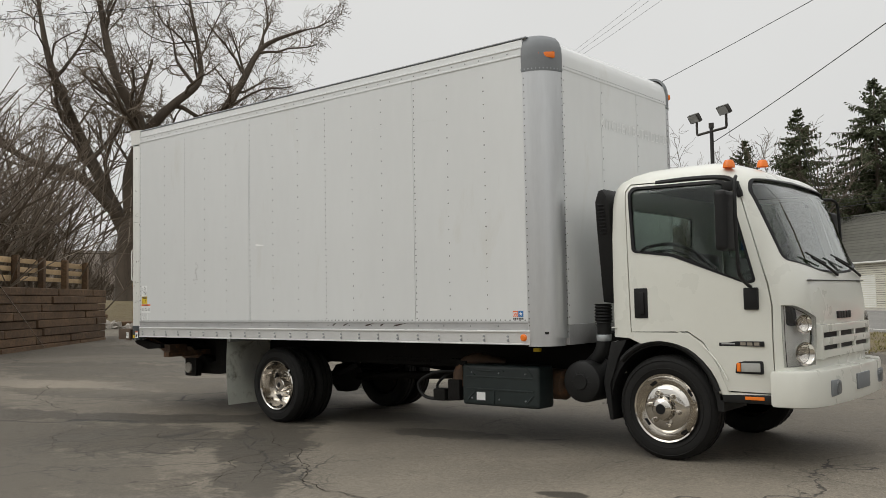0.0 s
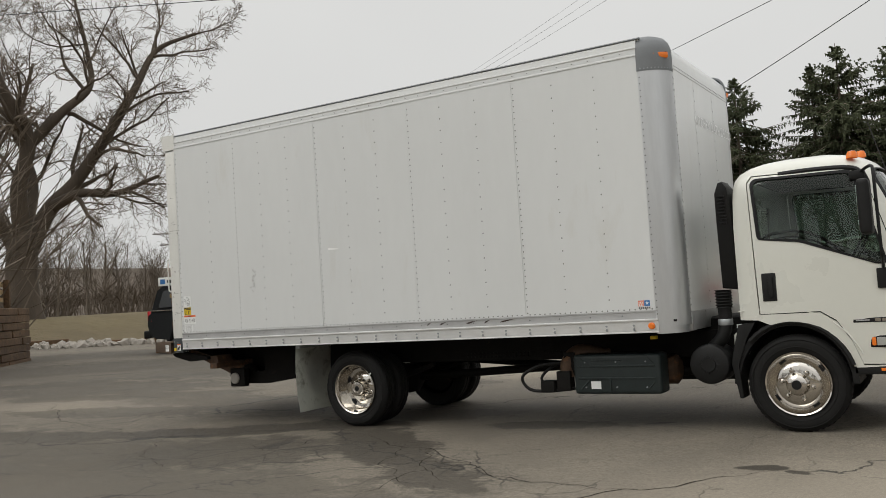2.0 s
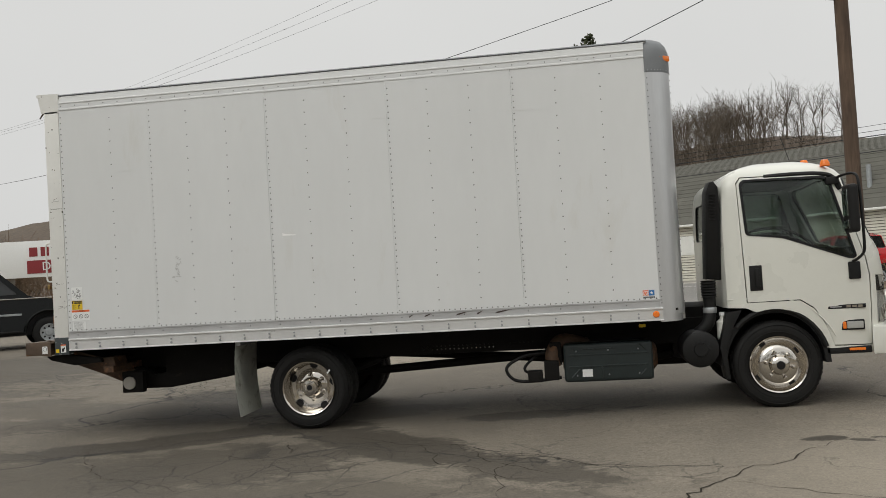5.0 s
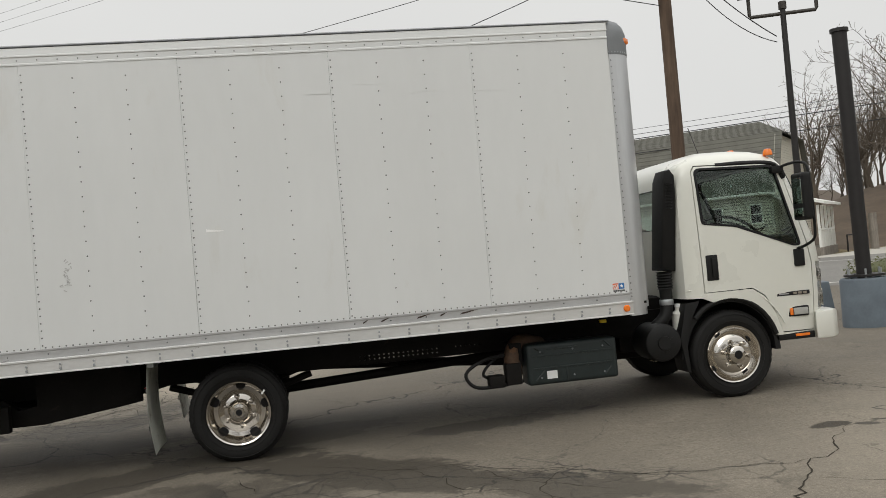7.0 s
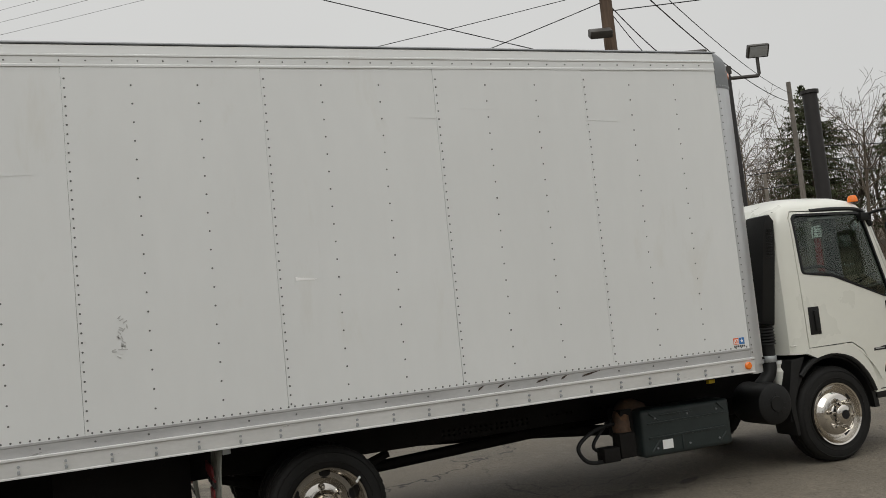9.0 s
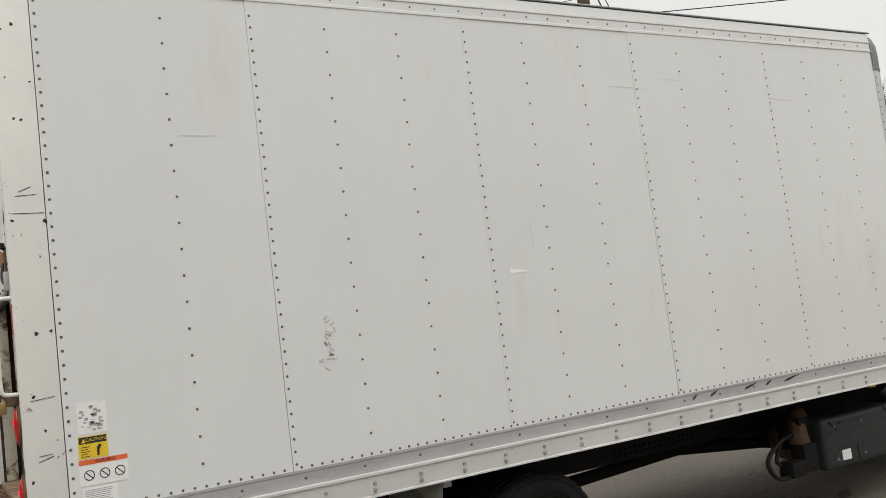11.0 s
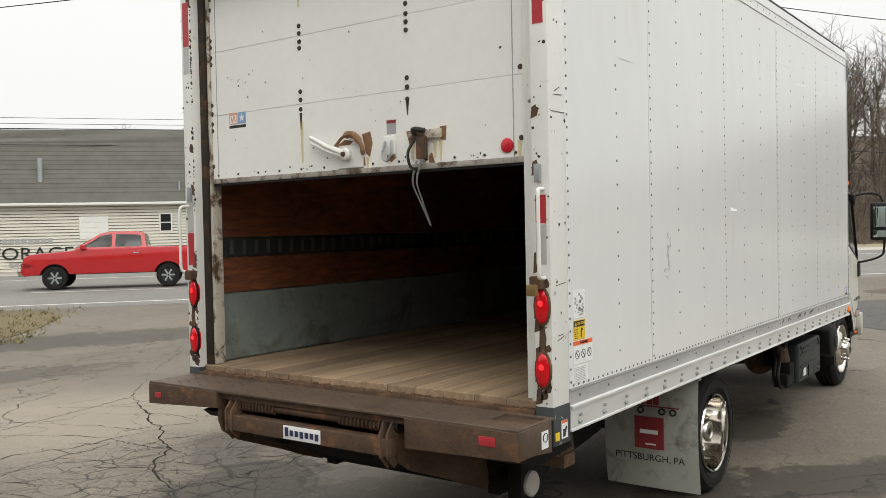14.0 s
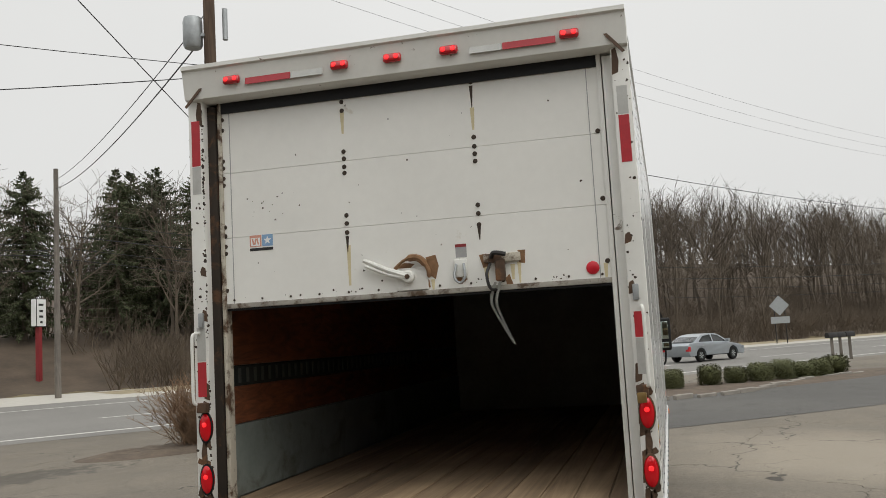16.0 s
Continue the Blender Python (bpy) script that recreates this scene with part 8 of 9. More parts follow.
def conifer(name, seed, label, wide=1.0):
    """A spruce 20 m tall: whorls of boughs that sag and lift again at their tips, hung with needle sprays."""
    rng = random.Random(seed)
    height = 20.0
    t = thing(name, label, "tree", "conifers")
    wood_ = sweep(bmesh.new(), [(0, 0, -0.3), (0, 0, height * 0.5), (0, 0, height)], [0.34, 0.2, 0.02], 8)
    verts, faces = [], []
    z = 1.5
    while z < height - 0.3:
        below = height - z
        reach = min(5.8, 1.32 * below ** 0.72, 0.15 + 0.75 * below) * wide
        for k in range(rng.randint(6, 8) if below > 2 else 5):
            a = rng.uniform(0, 2 * math.pi)
            L = reach * rng.uniform(0.55, 1.12)
            out = Vector((math.cos(a), math.sin(a), 0))
            side = Vector((-out.y, out.x, 0))
            rise = rng.uniform(-0.22, 0.38) + (0.45 if below < 4 else 0.0)

            def at(u):
                return out * (L * u) + Vector((0, 0, z + L * (rise * u - 0.62 * u * u + 0.42 * u ** 3)))
            if below > 3:
                sweep(wood_, [at(0), at(0.5), at(0.97)], [0.045, 0.03, 0.012], 3)
            steps = max(5, int(L / 0.23))
            for i in range(steps):
                u = 0.12 + 0.88 * (i + rng.random()) / steps
                p = at(u)
                for sgn in (-1, 1, 0):
                    w = (0.26 + 0.46 * (1 - u)) * rng.uniform(0.6, 1.3) * min(1.0, 0.4 + L / 4)
                    if sgn:
                        tip = p + side * sgn * w * 0.85 + out * w * rng.uniform(0.3, 0.9) + Vector((0, 0, -w * rng.uniform(0.15, 0.6)))
                    else:
                        tip = p + out * w * 0.35 + side * rng.gauss(0, 0.1) + Vector((0, 0, -w * rng.uniform(0.8, 1.7)))
                    n1 = (tip - p).cross(Vector((rng.gauss(0, 1), rng.gauss(0, 1), rng.gauss(0, 1)))).normalized() * (0.062 + 0.042 * rng.random())
                    mid = p.lerp(tip, 0.4)
                    b = len(verts)
                    verts += [p, mid + n1, tip, mid - n1]
                    faces.append((b, b + 1, b + 2, b + 3))
        z += 0.44 * rng.uniform(0.6, 1.4) * (1.0 if below > 4 else 0.7)
    part("trunk", wood_, BARK, t)
    me = bpy.data.meshes.new("crown")
    me.from_pydata(verts, [], faces)
    placed("crown", me, NEEDLE, t, "drooping dark green boughs", flat=True)
    return t


spruces = [conifer("conifer", 41, "tall dark green conifer", 1.0), conifer("conifer", 42, "tall dark green conifer", 0.82)]
for i, (x, y, top) in enumerate(((1.87, 86.5, 26.3), (-3.6, 82.4, 23.0), (-8.4, 82.4, 23.0), (-11.0, 84.0, 21.8), (-17.9, 82.2, 21.4), (-20.8, 69.0, 17.0), (-27.0, 86.0, 17.0), (-34.0, 92.0, 19.0),
                                 (43.9, 44.1, 16.2), (49.0, 39.8, 16.9), (52.5, 38.5, 17.5), (56.0, 37.0, 17.6), (55.0, 42.5, 18.0), (48.5, 50.5, 10.5), (32.8, 96.5, 13.6))):
    g = ground_height(x, y) - 0.2
    k = (top - g) / 20.0
    m = pose(x, y, g, 0, 0, 70 * i)
    if i < 2:
        spruces[i].matrix_world = m @ Matrix.Scale(k, 4)
    else:
        copy_thing(spruces[i % 2], m).scale = (k, k, k)


# ---- yard edge behind the truck: timber wall, fence, rubble, parked car ----
retaining = thing("retaining_wall", "weathered brown timber retaining wall topped by a rail fence", "wall")
WALL_A, WALL_B = Vector((-17.2, 1.65, 0)), Vector((-21.6, 6.7, 0))
wall_way = (WALL_B - WALL_A).normalized()
wall_in = Vector((wall_way.y, -wall_way.x, 0))
if wall_in.x > 0:
    wall_in = -wall_in
wall_m = Matrix(((wall_way.x, wall_in.x, 0, WALL_A.x), (wall_way.y, wall_in.y, 0, WALL_A.y), (0, 0, 1, 0), (0, 0, 0, 1)))
wall_len = (WALL_B - WALL_A).length
rng = random.Random(9)
for row in range(8):
    s = -6.0 - (0.9 if row % 2 else 0)
    while s < wall_len:
        e = min(wall_len, s + rng.uniform(1.9, 2.5))
        z = 0.18 + row * 0.20
        lead = rng.uniform(-0.025, 0.025)
        part("timber", block(s + 0.012, e - 0.012, lead, lead + 0.2, z + 0.006, z + 0.194, 0.014, m=wall_m, seg=1), TIMBER, retaining)
        s = e
part("timber", block(wall_len - 0.2, wall_len, 0.22, 4.0, 0.1, 1.77, 0.02, m=wall_m), TIMBER, retaining)
part("fill", block(-7, wall_len - 0.05, 0.21, 8.0, 0.0, 1.72, m=wall_m), EARTH, retaining, "earth behind the timbers")
for k in range(10):
    s = wall_len - 0.5 - 1.5 * k
    if s < -6:
        break
    part("fence_post", block(s - 0.075, s + 0.075, 0.35, 0.50, 1.70, 2.58, 0.01, m=wall_m), TIMBER, retaining, "dark square fence post")
    for z in (2.02, 2.24, 2.46):
        part("fence_rail", block(s - 1.5, s + 0.05, 0.505, 0.545, z - 0.065 + rng.uniform(-0.02, 0.02), z + 0.065, 0.006, m=wall_m), NEW_WOOD, retaining, "pale new fence rail")


def stones(name, count, area, size, seed, material, label):
    rng = random.Random(seed)
    bm = bmesh.new()
    for _ in range(count):
        x, y = area(rng)
        r = rng.uniform(*size)
        made = bmesh.ops.create_icosphere(bm, subdivisions=1, radius=r)
        for v in made["verts"]:
            v.co *= rng.uniform(0.7, 1.25)
        bmesh.ops.transform(bm, matrix=pose(x, y, ground_height(x, y) + r * 0.25, rng.uniform(0, 360), rng.uniform(0, 360), 0) @ Matrix.Diagonal((1, 1, 0.65, 1)), verts=made["verts"])
    return tagged(part(name, bm, material, None, flat=True), label, "rubble", kind="stuff")


stones("rubble_row", 240, lambda r: (lambda t: (-30 + 12 * t + r.uniform(-0.5, 0.5), 10.5 + 7 * t + r.uniform(-0.5, 0.5)))(r.random()), (0.08, 0.26), 3, STONE, "row of pale broken stones along the lot edge")
curb = bmesh.new()
for k in range(12):
    slab(curb, -1.2, 1.2, -0.09, 0.09, 0, 0.17, 0.02, m=pose(-31 + 1.9 * k, 10.9 + 1.1 * k, ground_height(-31 + 1.9 * k, 10.9 + 1.1 * k), 0, 0, 30), seg=1)
tagged(part("timber_kerb", curb, TIMBER, None), "low weathered timber kerb along the lot", "kerb", kind="structure")


# ---- black parked wagon ----
def parked_wagon(name, at, label):
    car = thing(name, label, "car", at=at)
    side = [(-2.75, 0.62), (-2.80, 0.85), (-2.78, 1.12), (-2.70, 1.18), (-2.55, 1.80), (-2.40, 1.93), (-1.5, 1.97), (0.2, 1.965), (0.75, 1.90), (1.35, 1.32), (1.55, 1.26), (2.55, 1.14), (2.72, 1.0), (2.78, 0.62), (2.6, 0.42),
            (2.38, 0.42)] + [(1.80 + 0.52 * math.cos(a), 0.42 + 0.50 * math.sin(a)) for a in [math.pi * k / 10 for k in range(1, 10)]] + [(1.24, 0.42), (-1.10, 0.42)] + [(-1.65 + 0.52 * math.cos(a), 0.42 + 0.50 * math.sin(a)) for a in [math.pi * k / 10 for k in range(1, 10)]] + [(-2.2, 0.42), (-2.6, 0.48)]
    body = bmesh.new()
    lo, hi = [], []
    for sgn, row in ((-1, lo), (1, hi)):
        for x, z in side:
            w = 0.98 if z < 1.25 else 0.98 - 0.26 * (z - 1.25) / 0.7
            row.append(body.verts.new((x, sgn * w, z)))
    k = len(side)
    fs = [body.faces.new((lo[i], lo[(i + 1) % k], hi[(i + 1) % k], hi[i])) for i in range(k)]
    fs += [body.faces.new(lo[::-1]), body.faces.new(hi)]
    bmesh.ops.recalc_face_normals(body, faces=fs)
    part("body", body, CAR_BLACK, car, "glossy black body")
    part("underbody", block(-2.35, 2.4, -0.74, 0.74, 0.34, 0.96), BLACK_TRIM, car)
    for sgn in (-1, 1):
        def y_at(z, off):
            return sgn * ((0.98 if z < 1.25 else 0.98 - 0.26 * (z - 1.25) / 0.7) + off)
        for pts in ([(-2.50, 1.33), (-2.38, 1.80), (-0.98, 1.84), (-0.98, 1.33)], [(-0.82, 1.33), (-0.80, 1.84), (0.02, 1.84), (0.10, 1.33)], [(0.24, 1.33), (0.18, 1.84), (0.68, 1.80), (1.12, 1.36)]):
            pane = bmesh.new()
            ring = [pane.verts.new((x, y_at(z, 0.006), z)) for x, z in rounded(pts, 0.06)]
            f = pane.faces.new(ring)
            bmesh.ops.solidify(pane, geom=[f], thickness=0.01)
            part("window", pane, BLACK_GLASS, car, "dark tinted window")
        part("side_trim", block(-2.7, 2.6, *sorted((sgn * 0.98, sgn * 0.995)), 1.235, 1.262, 0.004), CHROME, car, "bright side strip")
        part("side_moulding", block(-1.05, 1.2, *sorted((sgn * 0.98, sgn * 1.0)), 0.84, 0.89, 0.006), GALV, car)
        part("running_board", block(-1.05, 1.2, *sorted((sgn * 0.85, sgn * 1.04)), 0.42, 0.47, 0.015), BLACK, car)
        part("tail_lamp", block(-2.80, -2.70, *sorted((sgn * 0.80, sgn * 0.975)), 0.95, 1.25, 0.02), RED_LENS, car)
        part("door_handle", block(-0.75, -0.60, *sorted((sgn * 0.98, sgn * 1.01)), 1.10, 1.14, 0.01), CHROME, car)
        part("roof_rack", block(-2.2, 0.1, *sorted((sgn * 0.60, sgn * 0.64)), 2.0, 2.035, 0.01), BLACK, car)
        for x in (-1.65, 1.80):
            arch_ = bmesh.new()
            sweep(arch_, [(x + 0.54 * math.cos(a), sgn * 0.985, 0.42 + 0.52 * math.sin(a)) for a in [math.pi * k / 14 for k in range(15)]], 0.035, 8)
            part("wheel_arch", arch_, CAR_BLACK, car)
            wm = pose(x, sgn * 0.86, 0.385, 0, 0, 0 if sgn < 0 else 180)
            w_ob = new("wheel")
            w_ob.parent, w_ob.matrix_local = car, wm
            part("tyre", lathe(bmesh.new(), [(0.21, -0.10), (0.23, -0.125), (0.33, -0.13), (0.375, -0.10), (0.385, -0.06), (0.385, 0.06), (0.37, 0.11), (0.22, 0.12)], 32), TYRE, w_ob)
            r_ob = part("rim", lathe(bmesh.new(), [(0.215, -0.115), (0.205, -0.12), (0.19, -0.09), (0.10, -0.085), (0.075, -0.115), (0, -0.12)], 32), GALV, w_ob, "alloy rim")
            for j in range(8):
                a = 2 * math.pi * j / 8
                part("rim_hole", lathe(bmesh.new(), [(0, -0.091), (0.026, -0.091), (0.026, -0.08)], 10, pose(0.145 * math.cos(a), 0, 0.145 * math.sin(a))), BLACK_TRIM, r_ob)
    rear = bmesh.new()
    ring = [rear.verts.new(v) for v in ((-2.715, -0.75, 1.25), (-2.715, 0.75, 1.25), (-2.575, 0.68, 1.78), (-2.575, -0.68, 1.78))]
    f = rear.faces.new(ring)
    bmesh.ops.solidify(rear, geom=[f], thickness=0.012)
    part("window", rear, BLACK_GLASS, car, "dark tinted rear window")
    part("bumper", block(-2.92, -2.72, -0.97, 0.97, 0.50, 0.72, 0.05, seg=3), BLACK, car)
    part("bumper", block(2.70, 2.86, -0.97, 0.97, 0.46, 0.72, 0.05, seg=3), BLACK, car)
    return car


wagon = parked_wagon("parked_wagon", pose(-16.45, 10.25, 0.225, 0, 0, 38) @ Matrix.Scale(0.985, 4), "black full-size wagon parked on the lot with tinted windows")


# ---- vehicles on the road ----
CAR_RED = mat("bright_red_car_paint", (0.46, 0.012, 0.016), 0.25, 0, 0.05, 3, coat=0.6)
CAR_SILVER = mat("silver_blue_car_paint", (0.34, 0.37, 0.40), 0.3, 0.45, 0.05, 3, coat=0.5)
CAR_GLASS = mat("dark_car_glass", (0.03, 0.035, 0.036), 0.06, 0, 0.1, 3, coat=0.5)


def road_vehicle(name, at, label, paint, top, cabin, panes, wheels, r, half):
    """top: the body's upper outline from tail to nose; cabin: the roof's outline; panes: side windows; all as (x, z)."""
    car = thing(name, label, "car", at=at)
    low = top[-1][1] - 0.02
    under = []
    for x in sorted(wheels, reverse=True):
        under += [(x + (r + 0.07) * math.cos(a), r + (r + 0.07) * math.sin(a)) for a in [math.pi * k / 12 for k in range(13)] if r + (r + 0.07) * math.sin(a) > low - 0.12]
    part("body", prism(bmesh.new(), top + [(top[-1][0] - 0.12, low - 0.12)] + under + [(top[0][0] + 0.12, low - 0.10)], "y", -half, half, 0.05), paint, car)
    part("underbody", block(top[0][0] + 0.25, top[-1][0] - 0.25, -half + 0.2, half - 0.2, low - 0.10, low + 0.35), BLACK_TRIM, car)
    bm_, rings = bmesh.new(), []
    zs = [z for _, z in cabin]
    for sgn in (-1, 1):
        rings.append([bm_.verts.new((x, sgn * (half - 0.06 - 0.30 * (z - min(zs)) / (max(zs) - min(zs)) * 0.62), z)) for x, z in cabin])
    k = len(cabin)
    fs = [bm_.faces.new((rings[0][i], rings[0][(i + 1) % k], rings[1][(i + 1) % k], rings[1][i])) for i in range(k)]
    fs += [bm_.faces.new(rings[0][::-1]), bm_.faces.new(rings[1])]
    bmesh.ops.recalc_face_normals(bm_, faces=fs)
    part("roof", bm_, paint, car)

    def y_at(z):
        return half - 0.06 - 0.30 * (z - min(zs)) / (max(zs) - min(zs)) * 0.62 + 0.005
    for sgn in (-1, 1):
        for pts in panes:
            pane = bmesh.new()
            ring = [pane.verts.new((x, sgn * y_at(z), z)) for x, z in rounded(pts, 0.05)]
            bmesh.ops.solidify(pane, geom=[pane.faces.new(ring)], thickness=0.008)
            part("window", pane, CAR_GLASS, car, "dark side window")
        part("head_lamp", block(top[-1][0] - 0.34, top[-1][0] - 0.04, *sorted((sgn * (half - 0.34), sgn * (half + 0.008))), top[-1][1] + 0.14, top[-1][1] + 0.30, 0.03), LENS, car)
        part("tail_lamp", block(top[0][0] - 0.015, top[0][0] + 0.16, *sorted((sgn * (half - 0.22), sgn * (half + 0.008))), top[1][1] - 0.30, top[1][1] - 0.04, 0.02), RED_LENS, car)
        part("door_handle", block(panes[0][0][0] + 0.1, panes[0][0][0] + 0.28, *sorted((sgn * half, sgn * (half + 0.025))), min(zs) - 0.14, min(zs) - 0.10, 0.008), GALV, car)
        part("door_mirror", block(panes[-1][-1][0] - 0.12, panes[-1][-1][0] + 0.06, *sorted((sgn * (half - 0.05), sgn * (half + 0.16))), min(zs) + 0.04, min(zs) + 0.20, 0.03), paint, car)
        for x in wheels:
            w_ob = new("wheel")
            w_ob.parent, w_ob.matrix_local = car, pose(x, sgn * (half - 0.13), r, 0, 0, 0 if sgn < 0 else 180)
            part("tyre", lathe(bmesh.new(), [(r * 0.60, -0.10), (r * 0.66, -0.12), (r * 0.92, -0.12), (r, -0.08), (r, 0.08), (r * 0.6, 0.11)], 32), TYRE, w_ob)
            rim_ = part("rim", lathe(bmesh.new(), [(r * 0.62, -0.10), (r * 0.58, -0.115), (r * 0.54, -0.06), (r * 0.2, -0.05), (r * 0.14, -0.09), (0, -0.095)], 28), DARK_STEEL, w_ob)
            for j in range(6):
                a_ = math.pi * j / 3
                part("spoke", block(0.03, r * 0.57, -0.108, -0.085, -0.028, 0.028, 0.006, m=Matrix.Rotation(a_, 4, "Y"), seg=1), GALV, rim_)
    # sloped screens over the front and the back of the cabin
    for (x0, z0), (x1, z1) in ((cabin[0], cabin[1]), (cabin[-1], cabin[-2])):
        out = 0.012 if x1 < x0 else -0.012
        pane = bmesh.new()
        ring = [pane.verts.new(v) for v in ((x0 + out * 0.5, -y_at(z0) + 0.10, z0 + 0.06), (x0 + out * 0.5, y_at(z0) - 0.10, z0 + 0.06), (x1 + out, y_at(z1) - 0.08, z1 - 0.02), (x1 + out, -y_at(z1) + 0.08, z1 - 0.02))]
        bmesh.ops.solidify(pane, geom=[pane.faces.new(ring)], thickness=0.01)
        part("screen", pane, CAR_GLASS, car, "sloped dark screen")
    return car


pickup = road_vehicle("pickup_truck", pose(8.2, 24.65, 0.02, 0, 0, 140), "bright red crew-cab pickup truck on the road", CAR_RED,
                      [(-2.93, 0.62), (-2.97, 1.36), (-2.85, 1.40), (-1.10, 1.40), (1.15, 1.36), (1.45, 1.30), (2.60, 1.22), (2.84, 1.10), (2.95, 0.62)],
                      [(-1.12, 1.36), (-1.02, 1.86), (-0.72, 1.95), (0.15, 1.94), (0.42, 1.88), (1.28, 1.32)],
                      [[(-0.95, 1.42), (-0.90, 1.82), (-0.10, 1.86), (-0.06, 1.42)], [(0.04, 1.42), (0.03, 1.86), (0.40, 1.80), (0.98, 1.42)]], (-1.80, 1.88), 0.40, 1.0)
bed_floor = part("load_bed", block(-2.85, -1.2, -0.82, 0.82, 1.402, 1.410), BLACK, pickup, "dark open load bed")
part("bumper", block(-3.08, -2.90, -0.95, 0.95, 0.52, 0.72, 0.03), CHROME, pickup)
part("bumper", block(2.86, 3.04, -0.97, 0.97, 0.48, 0.74, 0.04), CHROME, pickup)
sedan = road_vehicle("sedan", pose(40.0, -3.1, 0.02, 0, 0, -40), "silver-blue four-door sedan on the road", CAR_SILVER,
                     [(-2.40, 0.52), (-2.43, 0.88), (-2.32, 1.02), (-1.60, 1.05), (1.05, 0.97), (1.25, 0.94), (2.10, 0.80), (2.34, 0.66), (2.42, 0.42)],
                     [(-1.95, 1.02), (-1.05, 1.42), (-0.45, 1.50), (0.15, 1.47), (0.40, 1.41), (1.22, 0.95)],
                     [[(-1.45, 1.06), (-0.98, 1.36), (-0.32, 1.43), (-0.30, 1.05)], [(-0.20, 1.05), (-0.22, 1.43), (0.30, 1.38), (0.92, 1.02)]], (-1.36, 1.41), 0.335, 0.92)


# ---- lot edge along the road: fence, lamp, verge, bushes ----
verge = strip("verge", [(-46, 7.6, 14.6), (-11.0, 7.6, 14.6), (-10.2, 8.0, 14.2), (-9.7, 8.6, 13.2), (-9.5, 10, 12)], 0.014, EARTH, "narrow verge of dead grass and leaves")
# dead and greenish blades on the verge, with a ragged edge towards the lot
rng = random.Random(77)
verts, faces = [], []
for _ in range(7000):
    p = road_point(rng.uniform(-34, -9.2), 7.35 + 7.4 * rng.random() ** 1.6)
    h, a = rng.uniform(0.03, 0.12), rng.uniform(0, math.pi)
    w = Vector((math.cos(a), math.sin(a), 0)) * rng.uniform(0.008, 0.03)
    base = Vector((p.x, p.y, ground_height(p.x, p.y) + 0.008))
    tip = base + Vector((rng.gauss(0, 0.05), rng.gauss(0, 0.05), h))
    k = len(verts)
    verts += [base - w, base + w, tip]
    faces.append((k, k + 1, k + 2))
me = bpy.data.meshes.new("grass")
me.from_pydata(verts, [], faces)
tagged(placed("dead_grass", me, mat("yellow_green_winter_grass", (0.19, 0.165, 0.062), 0.9, 0, 0.6, 1.5), None), "short yellow-green winter grass on the verge", "grass", kind="stuff")
fence = thing("rail_fence", "brown painted two-rail fence beside the road", "fence")
for k in range(14):
    s = -10.6 - 2.5 * k
    p = road_point(s, 8.6)
    g = ground_height(p.x, p.y)
    part("post", road_box(bmesh.new(), s - 0.075, s + 0.075, 8.52, 8.68, g - 0.1, g + 1.32, 0.01), BROWN_FENCE, fence)
    for z in (0.62, 1.08):
        part("rail", road_box(bmesh.new(), s - 2.5, s + 0.02, 8.46, 8.51, g + z - 0.085, g + z + 0.085, 0.006), BROWN_FENCE, fence)


def twig_bush(name, at, size, count, seed, material, label, kind=""):
    rng = random.Random(seed)
    limbs = []
    for _ in range(count):
        a, e = rng.uniform(0, 2 * math.pi), rng.uniform(0.15, 1.0)
        d = Vector((math.cos(a) * e, math.sin(a) * e, 1.0)).normalized()
        p = Vector((rng.gauss(0, size * 0.12), rng.gauss(0, size * 0.12), 0))
        pts = [p]
        for k in range(4):
            d = (d + Vector((rng.gauss(0, 0.2), rng.gauss(0, 0.2), rng.gauss(0.02, 0.1)))).normalized()
            pts.append(pts[-1] + d * size * rng.uniform(0.16, 0.30))
        limbs.append((pts, [0.009, 0.008, 0.006, 0.005, 0.004], 0))
        for q in pts[1:]:
            for _k in range(3):
                dd = (d + Vector((rng.gauss(0, 0.7), rng.gauss(0, 0.7), rng.gauss(0.1, 0.5)))).normalized()
                limbs.append(([q, q + dd * size * rng.uniform(0.08, 0.2)], [0.005, 0.003], 1))
    ob = placed(name, tubes(limbs, range(3), lambda v: 3), material, None)
    ob.matrix_world = at
    return tagged(ob, label, "bush", kind=kind)


bx = road_point(-12.3, 9.2)
twig_bush("dry_bush", pose(bx.x, bx.y, 0.0) @ Matrix.Diagonal((1.45, 1.2, 0.72, 1)), 0.75, 190, 4, DRY_BUSH, "low tangled brown dry bush at the fence end")
twig_bush("dry_bush", pose(bx.x - 1.3, bx.y + 1.1, 0.0) @ Matrix.Diagonal((1.4, 1.2, 0.6, 1)), 0.6, 130, 5, DRY_BUSH, "low tangled brown dry bush at the fence end")
twig_bush("round_bush", pose(5.1, 8.1, 0.0), 1.35, 300, 6, DRY_BUSH, "rounded bare bush in a mulch bed")


